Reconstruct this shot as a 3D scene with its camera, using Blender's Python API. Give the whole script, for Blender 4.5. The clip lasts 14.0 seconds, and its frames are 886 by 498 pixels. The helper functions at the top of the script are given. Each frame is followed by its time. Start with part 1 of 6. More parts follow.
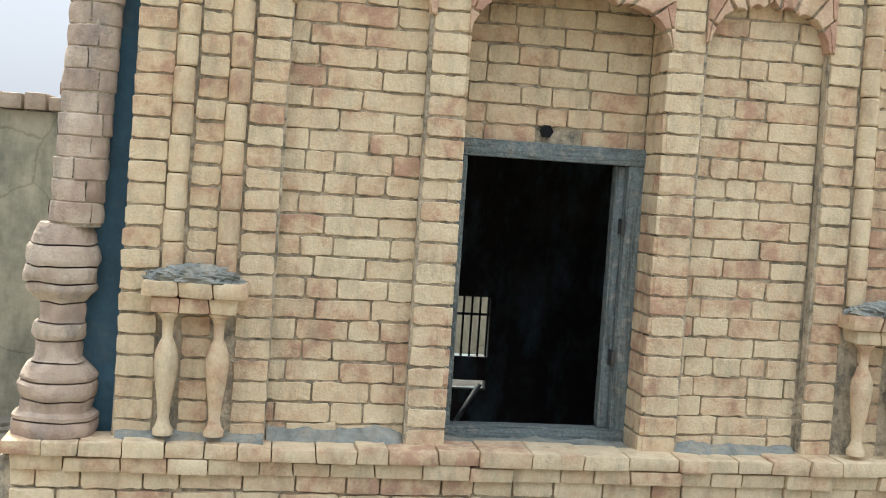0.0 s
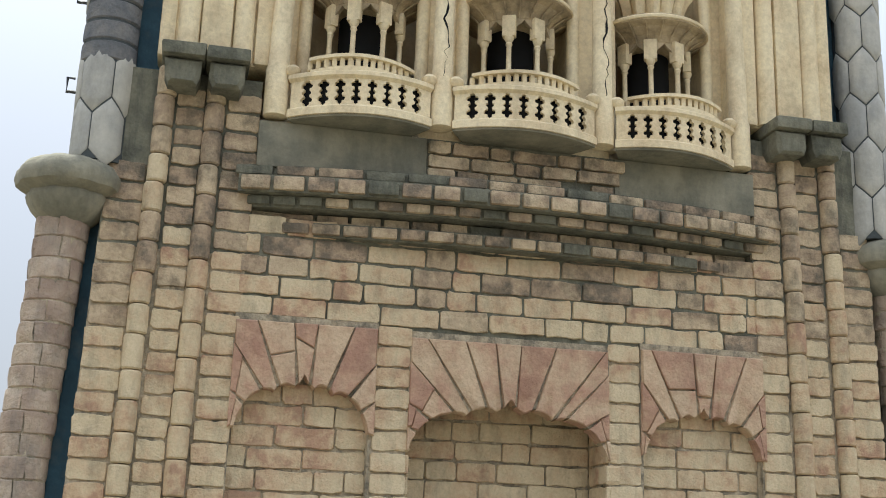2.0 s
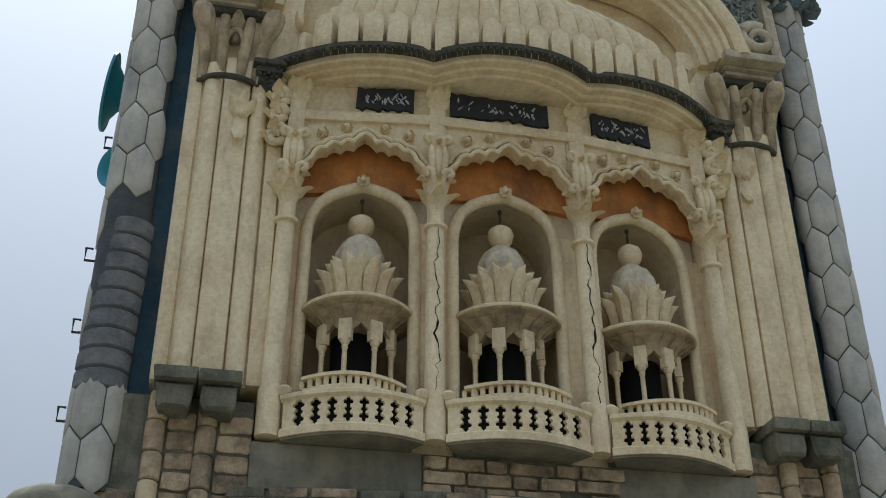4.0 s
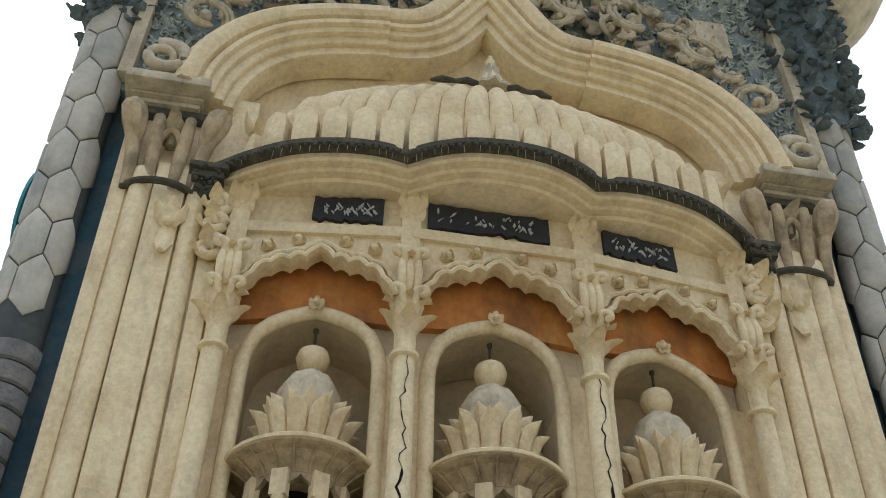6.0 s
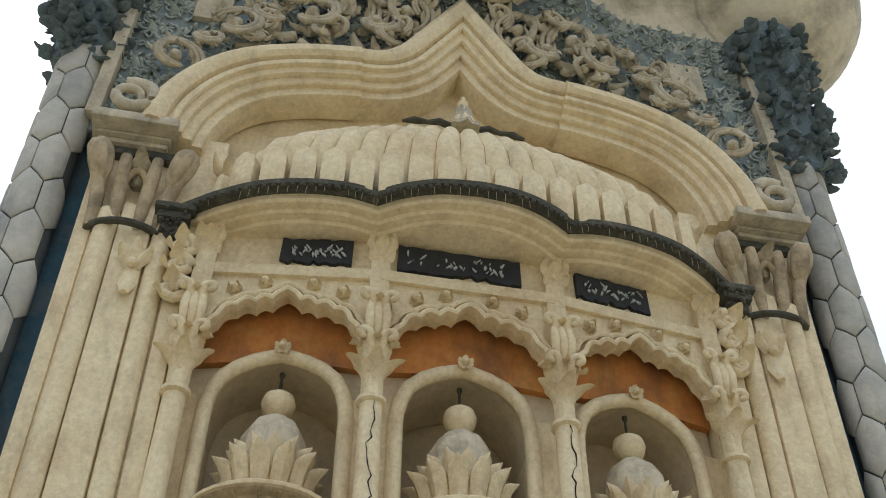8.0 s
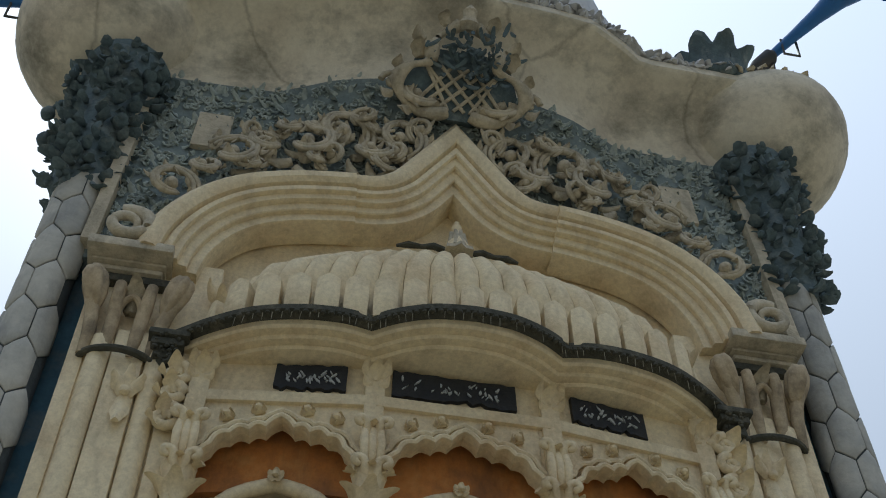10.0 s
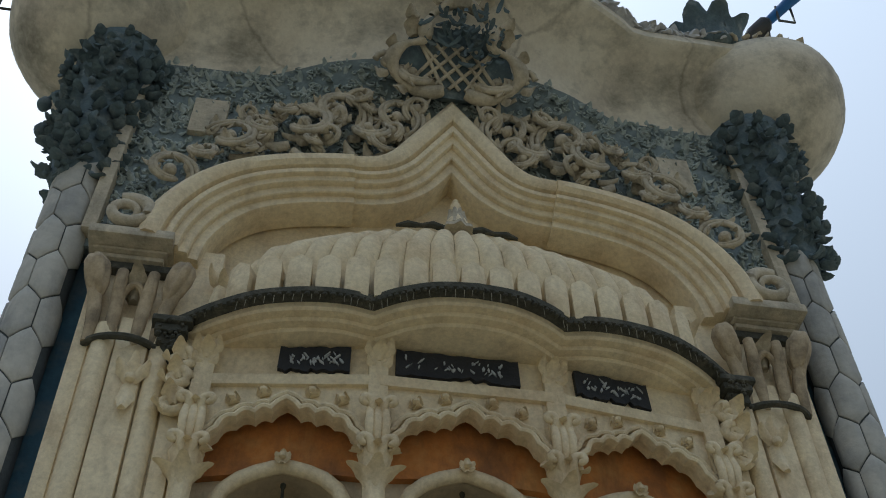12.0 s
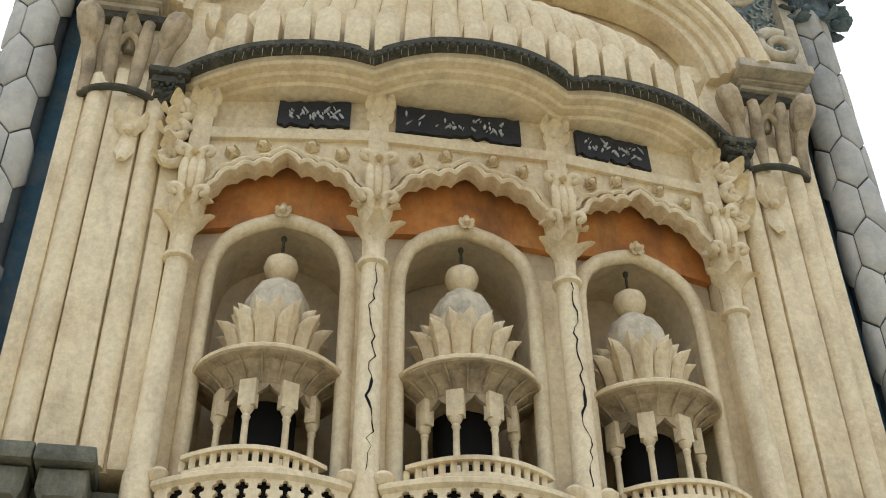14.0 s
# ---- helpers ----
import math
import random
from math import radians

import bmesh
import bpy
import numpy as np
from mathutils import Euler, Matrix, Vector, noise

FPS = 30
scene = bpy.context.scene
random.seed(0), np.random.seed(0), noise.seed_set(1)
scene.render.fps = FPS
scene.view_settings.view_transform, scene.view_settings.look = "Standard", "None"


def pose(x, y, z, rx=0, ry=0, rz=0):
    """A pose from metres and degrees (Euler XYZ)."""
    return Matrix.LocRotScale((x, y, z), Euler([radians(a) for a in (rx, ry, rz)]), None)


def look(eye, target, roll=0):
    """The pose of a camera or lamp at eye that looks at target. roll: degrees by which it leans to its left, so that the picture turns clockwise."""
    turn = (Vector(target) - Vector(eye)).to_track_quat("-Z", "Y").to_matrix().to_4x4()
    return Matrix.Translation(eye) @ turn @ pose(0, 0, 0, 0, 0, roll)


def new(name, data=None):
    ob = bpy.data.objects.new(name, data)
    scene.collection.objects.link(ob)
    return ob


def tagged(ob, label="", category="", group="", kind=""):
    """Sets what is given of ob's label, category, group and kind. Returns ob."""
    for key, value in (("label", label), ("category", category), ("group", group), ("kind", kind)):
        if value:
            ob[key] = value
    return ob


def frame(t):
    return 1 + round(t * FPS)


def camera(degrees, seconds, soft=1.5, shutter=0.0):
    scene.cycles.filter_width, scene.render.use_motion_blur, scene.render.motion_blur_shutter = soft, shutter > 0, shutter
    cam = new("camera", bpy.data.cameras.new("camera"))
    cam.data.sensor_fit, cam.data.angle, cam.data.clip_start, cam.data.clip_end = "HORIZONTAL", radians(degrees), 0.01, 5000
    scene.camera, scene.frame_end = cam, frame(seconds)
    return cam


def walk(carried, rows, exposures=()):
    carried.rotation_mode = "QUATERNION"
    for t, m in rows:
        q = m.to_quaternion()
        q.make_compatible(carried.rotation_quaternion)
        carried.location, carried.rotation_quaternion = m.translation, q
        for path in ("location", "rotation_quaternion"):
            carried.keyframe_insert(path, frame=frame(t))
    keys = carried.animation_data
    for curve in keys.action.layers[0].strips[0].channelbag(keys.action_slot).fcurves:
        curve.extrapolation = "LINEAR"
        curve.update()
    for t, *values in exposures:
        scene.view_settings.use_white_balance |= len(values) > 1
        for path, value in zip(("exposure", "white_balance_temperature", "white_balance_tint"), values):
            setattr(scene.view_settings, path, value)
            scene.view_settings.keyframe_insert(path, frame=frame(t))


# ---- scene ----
cam = camera(41.30, 14.0, soft=1.0)
PATH = [
    (0.0, look((-1.133, -4.238, 1.912), (-0.479, -0.300, 1.655), 3.90)),
    (0.5, look((-1.153, -4.229, 1.948), (-0.435, -0.296, 1.829), 4.42)),
    (1.0, look((-1.205, -4.201, 1.996), (-0.412, -0.291, 2.285), 4.41)),
    (1.5, look((-1.216, -4.200, 2.018), (-0.389, -0.347, 2.705), 3.88)),
    (2.0, look((-1.202, -4.197, 2.028), (-0.371, -0.427, 3.075), 1.97)),
    (2.5, look((-1.192, -4.189, 1.999), (-0.394, -0.540, 3.429), -0.26)),
    (3.0, look((-1.162, -4.175, 1.968), (-0.409, -0.660, 3.722), -0.52)),
    (3.5, look((-1.153, -4.165, 1.960), (-0.430, -0.775, 3.956), -0.45)),
    (4.0, look((-1.182, -4.168, 2.019), (-0.444, -0.807, 4.058), -0.25)),
    (4.2, look((-1.177, -4.177, 2.028), (-0.447, -0.829, 4.091), 0.05)),
    (6.3, look((-0.697, -3.052, 2.269), (-0.187, -0.204, 5.032), 0.72)),
    (6.5, look((-0.686, -3.057, 2.271), (-0.177, -0.216, 5.041), 0.71)),
    (7.0, look((-0.677, -3.051, 2.266), (-0.143, -0.241, 5.063), 0.18)),
    (9.3, look((-0.699, -3.123, 2.335), (-0.132, -0.404, 5.214), 0.19)),
    (9.5, look((-0.691, -3.091, 2.305), (-0.142, -0.444, 5.253), -0.03)),
    (10.0, look((-0.684, -3.094, 2.305), (-0.171, -0.613, 5.400), -0.51)),
    (10.5, look((-0.698, -3.096, 2.318), (-0.202, -0.795, 5.552), -1.32)),
    (11.0, look((-0.605, -3.129, 2.304), (-0.196, -0.937, 5.625), -0.90)),
    (11.5, look((-0.595, -3.132, 2.288), (-0.183, -0.873, 5.563), -1.29)),
    (12.0, look((-0.671, -3.108, 2.294), (-0.160, -0.567, 5.341), -2.06)),
    (12.5, look((-0.680, -3.090, 2.289), (-0.117, -0.276, 5.075), -2.03)),
    (13.0, look((-0.682, -3.082, 2.298), (-0.081, -0.054, 4.842), -1.70)),
    (13.5, look((-0.678, -3.086, 2.304), (-0.070, 0.008, 4.765), -1.19)),
    (14.0, look((-0.678, -3.086, 2.318), (-0.069, 0.016, 4.768), -0.91)),
]
EXPOSURES = [(0.0, 1.40, 6350, 2), (1.5, 1.28, 6350, 2), (2.0, 0.92, 6300, 2), (3.0, 0.30, 6000, 0), (4.2, 0.05, 5950, 0), (6.3, 0.66, 6300, 2), (9.5, 0.46, 6050, 0), (10.0, -0.25, 5750, -1), (10.5, -1.25, 5400, -4), (11.0, -1.3, 5350, -5), (11.5, -1.2, 5400, -5), (12.0, -0.36, 5700, -2), (12.6, 0.48, 6250, 2), (14.0, 0.96, 6350, 3)]
walk(cam, PATH, EXPOSURES)

# ---- world, sun ----
SUN_EL, SUN_AZ = 62.0, -12.0          # degrees; azimuth from +y towards +x
world = bpy.data.worlds.new("world")
scene.world = world
world.use_nodes = True
wn = world.node_tree
wn.nodes.clear()
w_out = wn.nodes.new("ShaderNodeOutputWorld")
w_bg = wn.nodes.new("ShaderNodeBackground")
w_sky = wn.nodes.new("ShaderNodeTexSky")
w_sky.sky_type = "NISHITA"
w_sky.sun_disc = False
w_sky.sun_elevation = radians(SUN_EL)
w_sky.sun_rotation = radians(SUN_AZ)
w_sky.air_density, w_sky.dust_density, w_sky.ozone_density = 1.0, 6.0, 1.0
w_co = wn.nodes.new("ShaderNodeTexCoord")
w_sep = wn.nodes.new("ShaderNodeSeparateXYZ")
wn.links.new(w_co.outputs["Generated"], w_sep.inputs[0])
w_pow = wn.nodes.new("ShaderNodeMath")
w_pow.operation, w_pow.use_clamp = "MULTIPLY", True
wn.links.new(w_sep.outputs["Z"], w_pow.inputs[0])
wn.links.new(w_sep.outputs["Z"], w_pow.inputs[1])
w_rise = wn.nodes.new("ShaderNodeMapRange")           # thin haze, brightening smoothly from the horizon to the high sun
w_rise.inputs["To Min"].default_value, w_rise.inputs["To Max"].default_value = 0.44, 2.15
wn.links.new(w_pow.outputs[0], w_rise.inputs["Value"])
w_haze = wn.nodes.new("ShaderNodeVectorMath")
w_haze.operation = "SCALE"
w_haze.inputs[0].default_value = (4.85, 5.0, 5.85)
wn.links.new(w_rise.outputs["Result"], w_haze.inputs["Scale"])
w_mix = wn.nodes.new("ShaderNodeMix")
w_mix.data_type = "RGBA"
w_mix.inputs["Factor"].default_value = 0.88
wn.links.new(w_sky.outputs[0], w_mix.inputs["A"])
wn.links.new(w_haze.outputs[0], w_mix.inputs["B"])
wn.links.new(w_mix.outputs["Result"], w_bg.inputs["Color"])
w_bg.inputs["Strength"].default_value = 0.13
wn.links.new(w_bg.outputs[0], w_out.inputs[0])

sun = new("sun", bpy.data.lights.new("sun", "SUN"))
sun.data.energy, sun.data.angle, sun.data.color = 2.8, radians(10), (1.0, 0.95, 0.86)
sd = Vector((math.sin(radians(SUN_AZ)) * math.cos(radians(SUN_EL)), math.cos(radians(SUN_AZ)) * math.cos(radians(SUN_EL)), math.sin(radians(SUN_EL))))
sun.matrix_world = look(sd * 30, (0, 0, 0))


# ---- materials ----
def material(name, cols, scale=6.0, rough=0.85, bump=0.4, fine=60.0, stain=None, stain_amt=0.45, stain_scale=1.6, metal=0.0, rand=0.0, island=False, cracks=0.0, patch=0.0, streak=(1.6, 1.6, 0.6), grain=0.22):
    """Procedural surface: cols mixed by noise at two scales, a stain with its own shape, fine relief."""
    m = bpy.data.materials.new(name)
    m.use_nodes = True
    nt = m.node_tree
    N, Lk = nt.nodes.new, nt.links.new
    bs = nt.nodes["Principled BSDF"]
    tc = N("ShaderNodeNewGeometry")
    n1 = N("ShaderNodeTexNoise")
    n1.inputs["Scale"].default_value, n1.inputs["Detail"].default_value, n1.inputs["Roughness"].default_value = scale, 6, 0.65
    Lk(tc.outputs["Position"], n1.inputs["Vector"])
    ramp = N("ShaderNodeValToRGB")
    els = ramp.color_ramp.elements
    while len(els) < len(cols):
        els.new(0.5)
    for i, c in enumerate(cols):
        els[i].position = 0.3 + 0.4 * i / max(1, len(cols) - 1)
        els[i].color = (*c, 1)
    src = n1.outputs["Fac"]
    if rand:
        if island:
            info = N("ShaderNodeNewGeometry")
            r_out = info.outputs["Random Per Island"]
        else:
            info = N("ShaderNodeObjectInfo")
            r_out = info.outputs["Random"]
        off = N("ShaderNodeMath")
        off.operation = "MULTIPLY_ADD"
        off.inputs[1].default_value, off.inputs[2].default_value = rand, -rand / 2
        Lk(r_out, off.inputs[0])
        add = N("ShaderNodeMath")
        add.operation = "ADD"
        Lk(n1.outputs["Fac"], add.inputs[0])
        Lk(off.outputs[0], add.inputs[1])
        src = add.outputs[0]
    if patch:
        n4 = N("ShaderNodeTexNoise")
        n4.inputs["Scale"].default_value, n4.inputs["Detail"].default_value = 1.7, 4
        Lk(tc.outputs["Position"], n4.inputs["Vector"])
        pm = N("ShaderNodeMath")
        pm.operation = "MULTIPLY_ADD"
        pm.inputs[1].default_value, pm.inputs[2].default_value = patch, -patch * 0.5
        Lk(n4.outputs["Fac"], pm.inputs[0])
        pa = N("ShaderNodeMath")
        pa.operation = "ADD"
        Lk(src, pa.inputs[0])
        Lk(pm.outputs[0], pa.inputs[1])
        src = pa.outputs[0]
    Lk(src, ramp.inputs[0])
    col = ramp.outputs["Color"]
    if stain:
        n2 = N("ShaderNodeTexNoise")
        n2.inputs["Scale"].default_value, n2.inputs["Detail"].default_value, n2.inputs["Roughness"].default_value = stain_scale, 8, 0.7
        mp = N("ShaderNodeMapping")
        mp.inputs["Scale"].default_value = streak
        Lk(tc.outputs["Position"], mp.inputs[0])
        Lk(mp.outputs[0], n2.inputs["Vector"])
        r2 = N("ShaderNodeValToRGB")
        r2.color_ramp.elements[0].position, r2.color_ramp.elements[1].position = 0.48, 0.74
        r2.color_ramp.elements[1].color = (stain_amt * 1.6,) * 3 + (1,)
        Lk(n2.outputs["Fac"], r2.inputs[0])
        mx = N("ShaderNodeMix")
        mx.data_type = "RGBA"
        Lk(r2.outputs["Color"], mx.inputs["Factor"])
        Lk(col, mx.inputs["A"])
        mx.inputs["B"].default_value = (*stain, 1)
        col = mx.outputs["Result"]
    n3 = N("ShaderNodeTexNoise")
    n3.inputs["Scale"].default_value, n3.inputs["Detail"].default_value = fine, 5
    Lk(tc.outputs["Position"], n3.inputs["Vector"])
    hsum = n3.outputs["Fac"]
    if cracks:
        vo = N("ShaderNodeTexVoronoi")
        vo.feature = "DISTANCE_TO_EDGE"
        vo.inputs["Scale"].default_value = cracks
        wob = N("ShaderNodeMix")
        wob.data_type = "VECTOR"
        wob.inputs["Factor"].default_value = 0.12
        Lk(tc.outputs["Position"], wob.inputs["A"])
        Lk(n1.outputs["Color"], wob.inputs["B"])
        Lk(wob.outputs["Result"], vo.inputs["Vector"])
        rc = N("ShaderNodeValToRGB")
        rc.color_ramp.elements[0].color, rc.color_ramp.elements[1].color = (0.68, 0.67, 0.65, 1), (1, 1, 1, 1)
        rc.color_ramp.elements[1].position = 0.012
        Lk(vo.outputs["Distance"], rc.inputs[0])
        mc = N("ShaderNodeMix")
        mc.data_type, mc.blend_type = "RGBA", "MULTIPLY"
        mc.inputs["Factor"].default_value = 1.0
        Lk(col, mc.inputs["A"])
        Lk(rc.outputs["Color"], mc.inputs["B"])
        col = mc.outputs["Result"]
    gr = N("ShaderNodeTexNoise")
    gr.inputs["Scale"].default_value, gr.inputs["Detail"].default_value, gr.inputs["Roughness"].default_value = fine * 0.7, 8, 0.75
    Lk(tc.outputs["Position"], gr.inputs["Vector"])
    rg = N("ShaderNodeValToRGB")
    rg.color_ramp.elements[0].position, rg.color_ramp.elements[1].position = 0.34, 0.60
    rg.color_ramp.elements[0].color, rg.color_ramp.elements[1].color = (0.52, 0.50, 0.47, 1), (1.06, 1.06, 1.06, 1)
    Lk(gr.outputs["Fac"], rg.inputs[0])
    mg = N("ShaderNodeMix")
    mg.data_type, mg.blend_type = "RGBA", "MULTIPLY"
    mg.inputs["Factor"].default_value = grain
    Lk(col, mg.inputs["A"])
    Lk(rg.outputs["Color"], mg.inputs["B"])
    col = mg.outputs["Result"]
    Lk(col, bs.inputs["Base Color"])
    bp = N("ShaderNodeBump")
    bp.inputs["Strength"].default_value, bp.inputs["Distance"].default_value = bump, 0.006
    Lk(hsum, bp.inputs["Height"])
    bp2 = N("ShaderNodeBump")
    bp2.inputs["Strength"].default_value, bp2.inputs["Distance"].default_value = bump * 0.8, 0.02
    Lk(n1.outputs["Fac"], bp2.inputs["Height"])
    Lk(bp.outputs[0], bp2.inputs["Normal"])
    Lk(bp2.outputs[0], bs.inputs["Normal"])
    bs.inputs["Roughness"].default_value, bs.inputs["Metallic"].default_value = rough, metal
    return m


BUFF, TAN, PINK, RED = (0.68, 0.555, 0.36), (0.63, 0.485, 0.305), (0.58, 0.415, 0.255), (0.46, 0.285, 0.18)
M_BRICK = material("brick_buff", [BUFF, (0.645, 0.525, 0.335), TAN, PINK, RED], 13, 0.9, 0.6, 120, (0.12, 0.105, 0.075), 0.30, 8.0, rand=0.24, patch=0.5, grain=0.28)
# sooty patches, plus low exposure near the cornice put into the colour
M_DIM_SOOTBRICK = material("brick_sooty", [(0.60, 0.475, 0.31), (0.52, 0.40, 0.26), (0.40, 0.295, 0.195), (0.20, 0.16, 0.115)], 12, 0.92, 0.7, 110, (0.045, 0.05, 0.036), 0.60, 6.0, rand=0.30, streak=(1.3, 1.3, 1.0), grain=0.35)
# mossy cement, darkened as well for low exposure near the cornice
M_DIM_MOSS = material("moss_black_cement", [(0.25, 0.24, 0.175), (0.17, 0.165, 0.12), (0.085, 0.088, 0.068)], 7, 0.95, 0.8, 70, (0.035, 0.04, 0.032), 0.5, 4.0, streak=(4.0, 4.0, 0.8), grain=0.4)
M_REDBRICK = material("brick_red", [(0.63, 0.47, 0.31), (0.57, 0.40, 0.26), (0.50, 0.31, 0.205), (0.41, 0.235, 0.16)], 10, 0.9, 0.8, 90, (0.16, 0.13, 0.09), 0.2, 5, rand=0.30, grain=0.35)
M_COLBRICK = material("brick_column", [(0.54, 0.44, 0.33), (0.47, 0.36, 0.265), (0.33, 0.24, 0.18)], 14, 0.9, 0.9, 80, (0.13, 0.125, 0.115), 0.5, 5.0, rand=0.3, grain=0.4)
M_MORTAR = material("mortar", [(0.56, 0.47, 0.325), (0.45, 0.375, 0.26), (0.15, 0.14, 0.105)], 20, 0.95, 1.0, 70, (0.06, 0.062, 0.05), 0.55, 9.0, grain=0.45)
M_PLASTER = material("cream_plaster", [(0.84, 0.72, 0.475), (0.81, 0.68, 0.44), (0.70, 0.55, 0.335)], 5.0, 0.8, 0.4, 70, (0.25, 0.17, 0.09), 0.27, 4.0, streak=(2.4, 2.4, 1.0), grain=0.38, patch=0.35)
# plaster with grime, darkened further for shade under discs and in capitals
M_GRIME_SHADE = material("grimy_plaster", [(0.60, 0.485, 0.315), (0.48, 0.38, 0.24), (0.27, 0.215, 0.14)], 9, 0.85, 0.5, 70, (0.09, 0.075, 0.05), 0.45, 7.0, grain=0.4)
# cream plaster again, darker for the shade inside the niches
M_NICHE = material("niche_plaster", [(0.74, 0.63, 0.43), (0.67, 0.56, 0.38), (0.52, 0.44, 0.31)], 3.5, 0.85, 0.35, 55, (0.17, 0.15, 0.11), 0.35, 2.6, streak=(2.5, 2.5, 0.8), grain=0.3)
M_ORANGE = material("orange_limewash", [(0.66, 0.34, 0.11), (0.60, 0.24, 0.06), (0.34, 0.15, 0.06)], 6, 0.85, 0.3, 60, (0.12, 0.07, 0.04), 0.5, 3.0)
M_GREYPL = material("grey_weathered_cement", [(0.36, 0.33, 0.24), (0.27, 0.25, 0.18), (0.15, 0.145, 0.11)], 5, 0.9, 0.5, 50, (0.06, 0.07, 0.06), 0.5, 2.0)
M_TEAL = material("teal_paint_weathered", [(0.09, 0.19, 0.25), (0.06, 0.135, 0.185), (0.15, 0.185, 0.19)], 5, 0.85, 0.4, 50, (0.035, 0.055, 0.065), 0.5, 2.0)
M_WOOD = material("blue_grey_weathered_wood", [(0.235, 0.275, 0.26), (0.15, 0.185, 0.18), (0.34, 0.33, 0.28)], 22, 0.85, 1.0, 90, (0.035, 0.04, 0.035), 0.7, 6.0, streak=(12.0, 12.0, 0.8), grain=0.6)
M_SMEAR = material("blue_grey_cement", [(0.34, 0.345, 0.295), (0.25, 0.265, 0.235), (0.16, 0.17, 0.15)], 14, 0.95, 1.0, 70, (0.40, 0.34, 0.23), 0.5, 6.0, grain=0.5)
M_HEX = material("grey_white_tile_cement", [(0.56, 0.53, 0.45), (0.47, 0.45, 0.39), (0.35, 0.345, 0.315)], 5, 0.8, 0.3, 50, (0.14, 0.15, 0.15), 0.45, 2.4, rand=0.25)
M_HEXJ = material("dark_joint", [(0.09, 0.10, 0.10), (0.05, 0.06, 0.06)], 10, 0.95, 0.6, 60)
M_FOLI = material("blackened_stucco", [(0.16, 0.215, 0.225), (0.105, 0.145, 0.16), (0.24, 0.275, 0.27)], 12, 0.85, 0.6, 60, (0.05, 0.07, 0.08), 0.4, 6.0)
M_RELIEF = material("grey_green_stucco_relief", [(0.54, 0.57, 0.51), (0.43, 0.475, 0.435), (0.25, 0.30, 0.29)], 9, 0.9, 0.8, 60, (0.11, 0.14, 0.14), 0.4, 5.0)
# teal stucco ground, painted darker as shade between the relief leaves
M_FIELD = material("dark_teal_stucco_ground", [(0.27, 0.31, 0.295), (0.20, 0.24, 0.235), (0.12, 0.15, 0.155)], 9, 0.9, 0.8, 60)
M_SCROLL = material("cream_grey_stucco", [(0.66, 0.58, 0.42), (0.55, 0.48, 0.35), (0.36, 0.325, 0.245)], 9, 0.85, 0.6, 70, (0.09, 0.085, 0.065), 0.38, 6.0, grain=0.35)
M_LEDGE = material("soot_black_cement", [(0.095, 0.092, 0.068), (0.06, 0.06, 0.046), (0.15, 0.138, 0.10)], 14, 0.95, 0.8, 70)
M_PLATE = material("black_enamel_plate", [(0.015, 0.017, 0.02), (0.03, 0.032, 0.035)], 20, 0.7, 0.3, 80)
M_CHIP = material("chipped_white_enamel", [(0.55, 0.56, 0.55), (0.40, 0.42, 0.42)], 20, 0.4, 0.2, 80)
M_SLAB = material("stained_cornice_plaster", [(0.82, 0.76, 0.62), (0.75, 0.68, 0.54), (0.60, 0.53, 0.42)], 3.0, 0.85, 0.3, 50, (0.12, 0.115, 0.085), 0.55, 2.6, streak=(1.0, 1.0, 1.4), cracks=1.1, grain=0.25)
M_DOME = material("grey_white_dome_plaster", [(0.72, 0.72, 0.72), (0.64, 0.64, 0.65), (0.52, 0.53, 0.55)], 3, 0.8, 0.3, 40, (0.15, 0.15, 0.15), 0.4, 2.0)
M_HORN = material("blue_horn_paint", [(0.02, 0.14, 0.40), (0.02, 0.11, 0.32)], 6, 0.4, 0.15, 60, grain=0.15)
M_TEALHORN = material("teal_horn_paint", [(0.04, 0.34, 0.44), (0.035, 0.28, 0.38)], 6, 0.4, 0.15, 60, grain=0.15)
M_WASH = material("peeling_grey_whitewash", [(0.74, 0.66, 0.49), (0.64, 0.56, 0.41), (0.40, 0.355, 0.26)], 14, 0.85, 0.5, 60, (0.16, 0.14, 0.11), 0.45, 7.0)
M_DARKBRICK = material("bare_dark_brick", [(0.24, 0.23, 0.21), (0.17, 0.17, 0.17), (0.11, 0.12, 0.13)], 12, 0.9, 0.8, 70, (0.05, 0.06, 0.07), 0.5, 4.0, grain=0.4)
M_WOODH = material("blue_grey_weathered_rail", [(0.235, 0.275, 0.26), (0.15, 0.185, 0.18), (0.34, 0.33, 0.28)], 22, 0.85, 1.0, 90, (0.035, 0.04, 0.035), 0.7, 6.0, streak=(0.8, 12.0, 12.0), grain=0.6)
# flat black that paints the shade in holes, gaps and cracks
M_GAP_SHADE = material("black_void", [(0.004, 0.004, 0.004), (0.006, 0.006, 0.006)], 10, 1.0, 0.0)
M_STEEL = material("dark_steel", [(0.06, 0.07, 0.08), (0.10, 0.09, 0.08)], 20, 0.6, 0.3, 80, metal=0.6)
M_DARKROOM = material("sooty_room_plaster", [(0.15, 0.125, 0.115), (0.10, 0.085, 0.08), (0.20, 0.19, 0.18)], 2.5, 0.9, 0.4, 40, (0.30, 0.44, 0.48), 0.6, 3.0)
M_GROUND = material("dusty_ground", [(0.27, 0.24, 0.185), (0.225, 0.20, 0.15), (0.16, 0.14, 0.105)], 3, 0.95, 0.8, 30, (0.11, 0.11, 0.08), 0.4, 1.2)
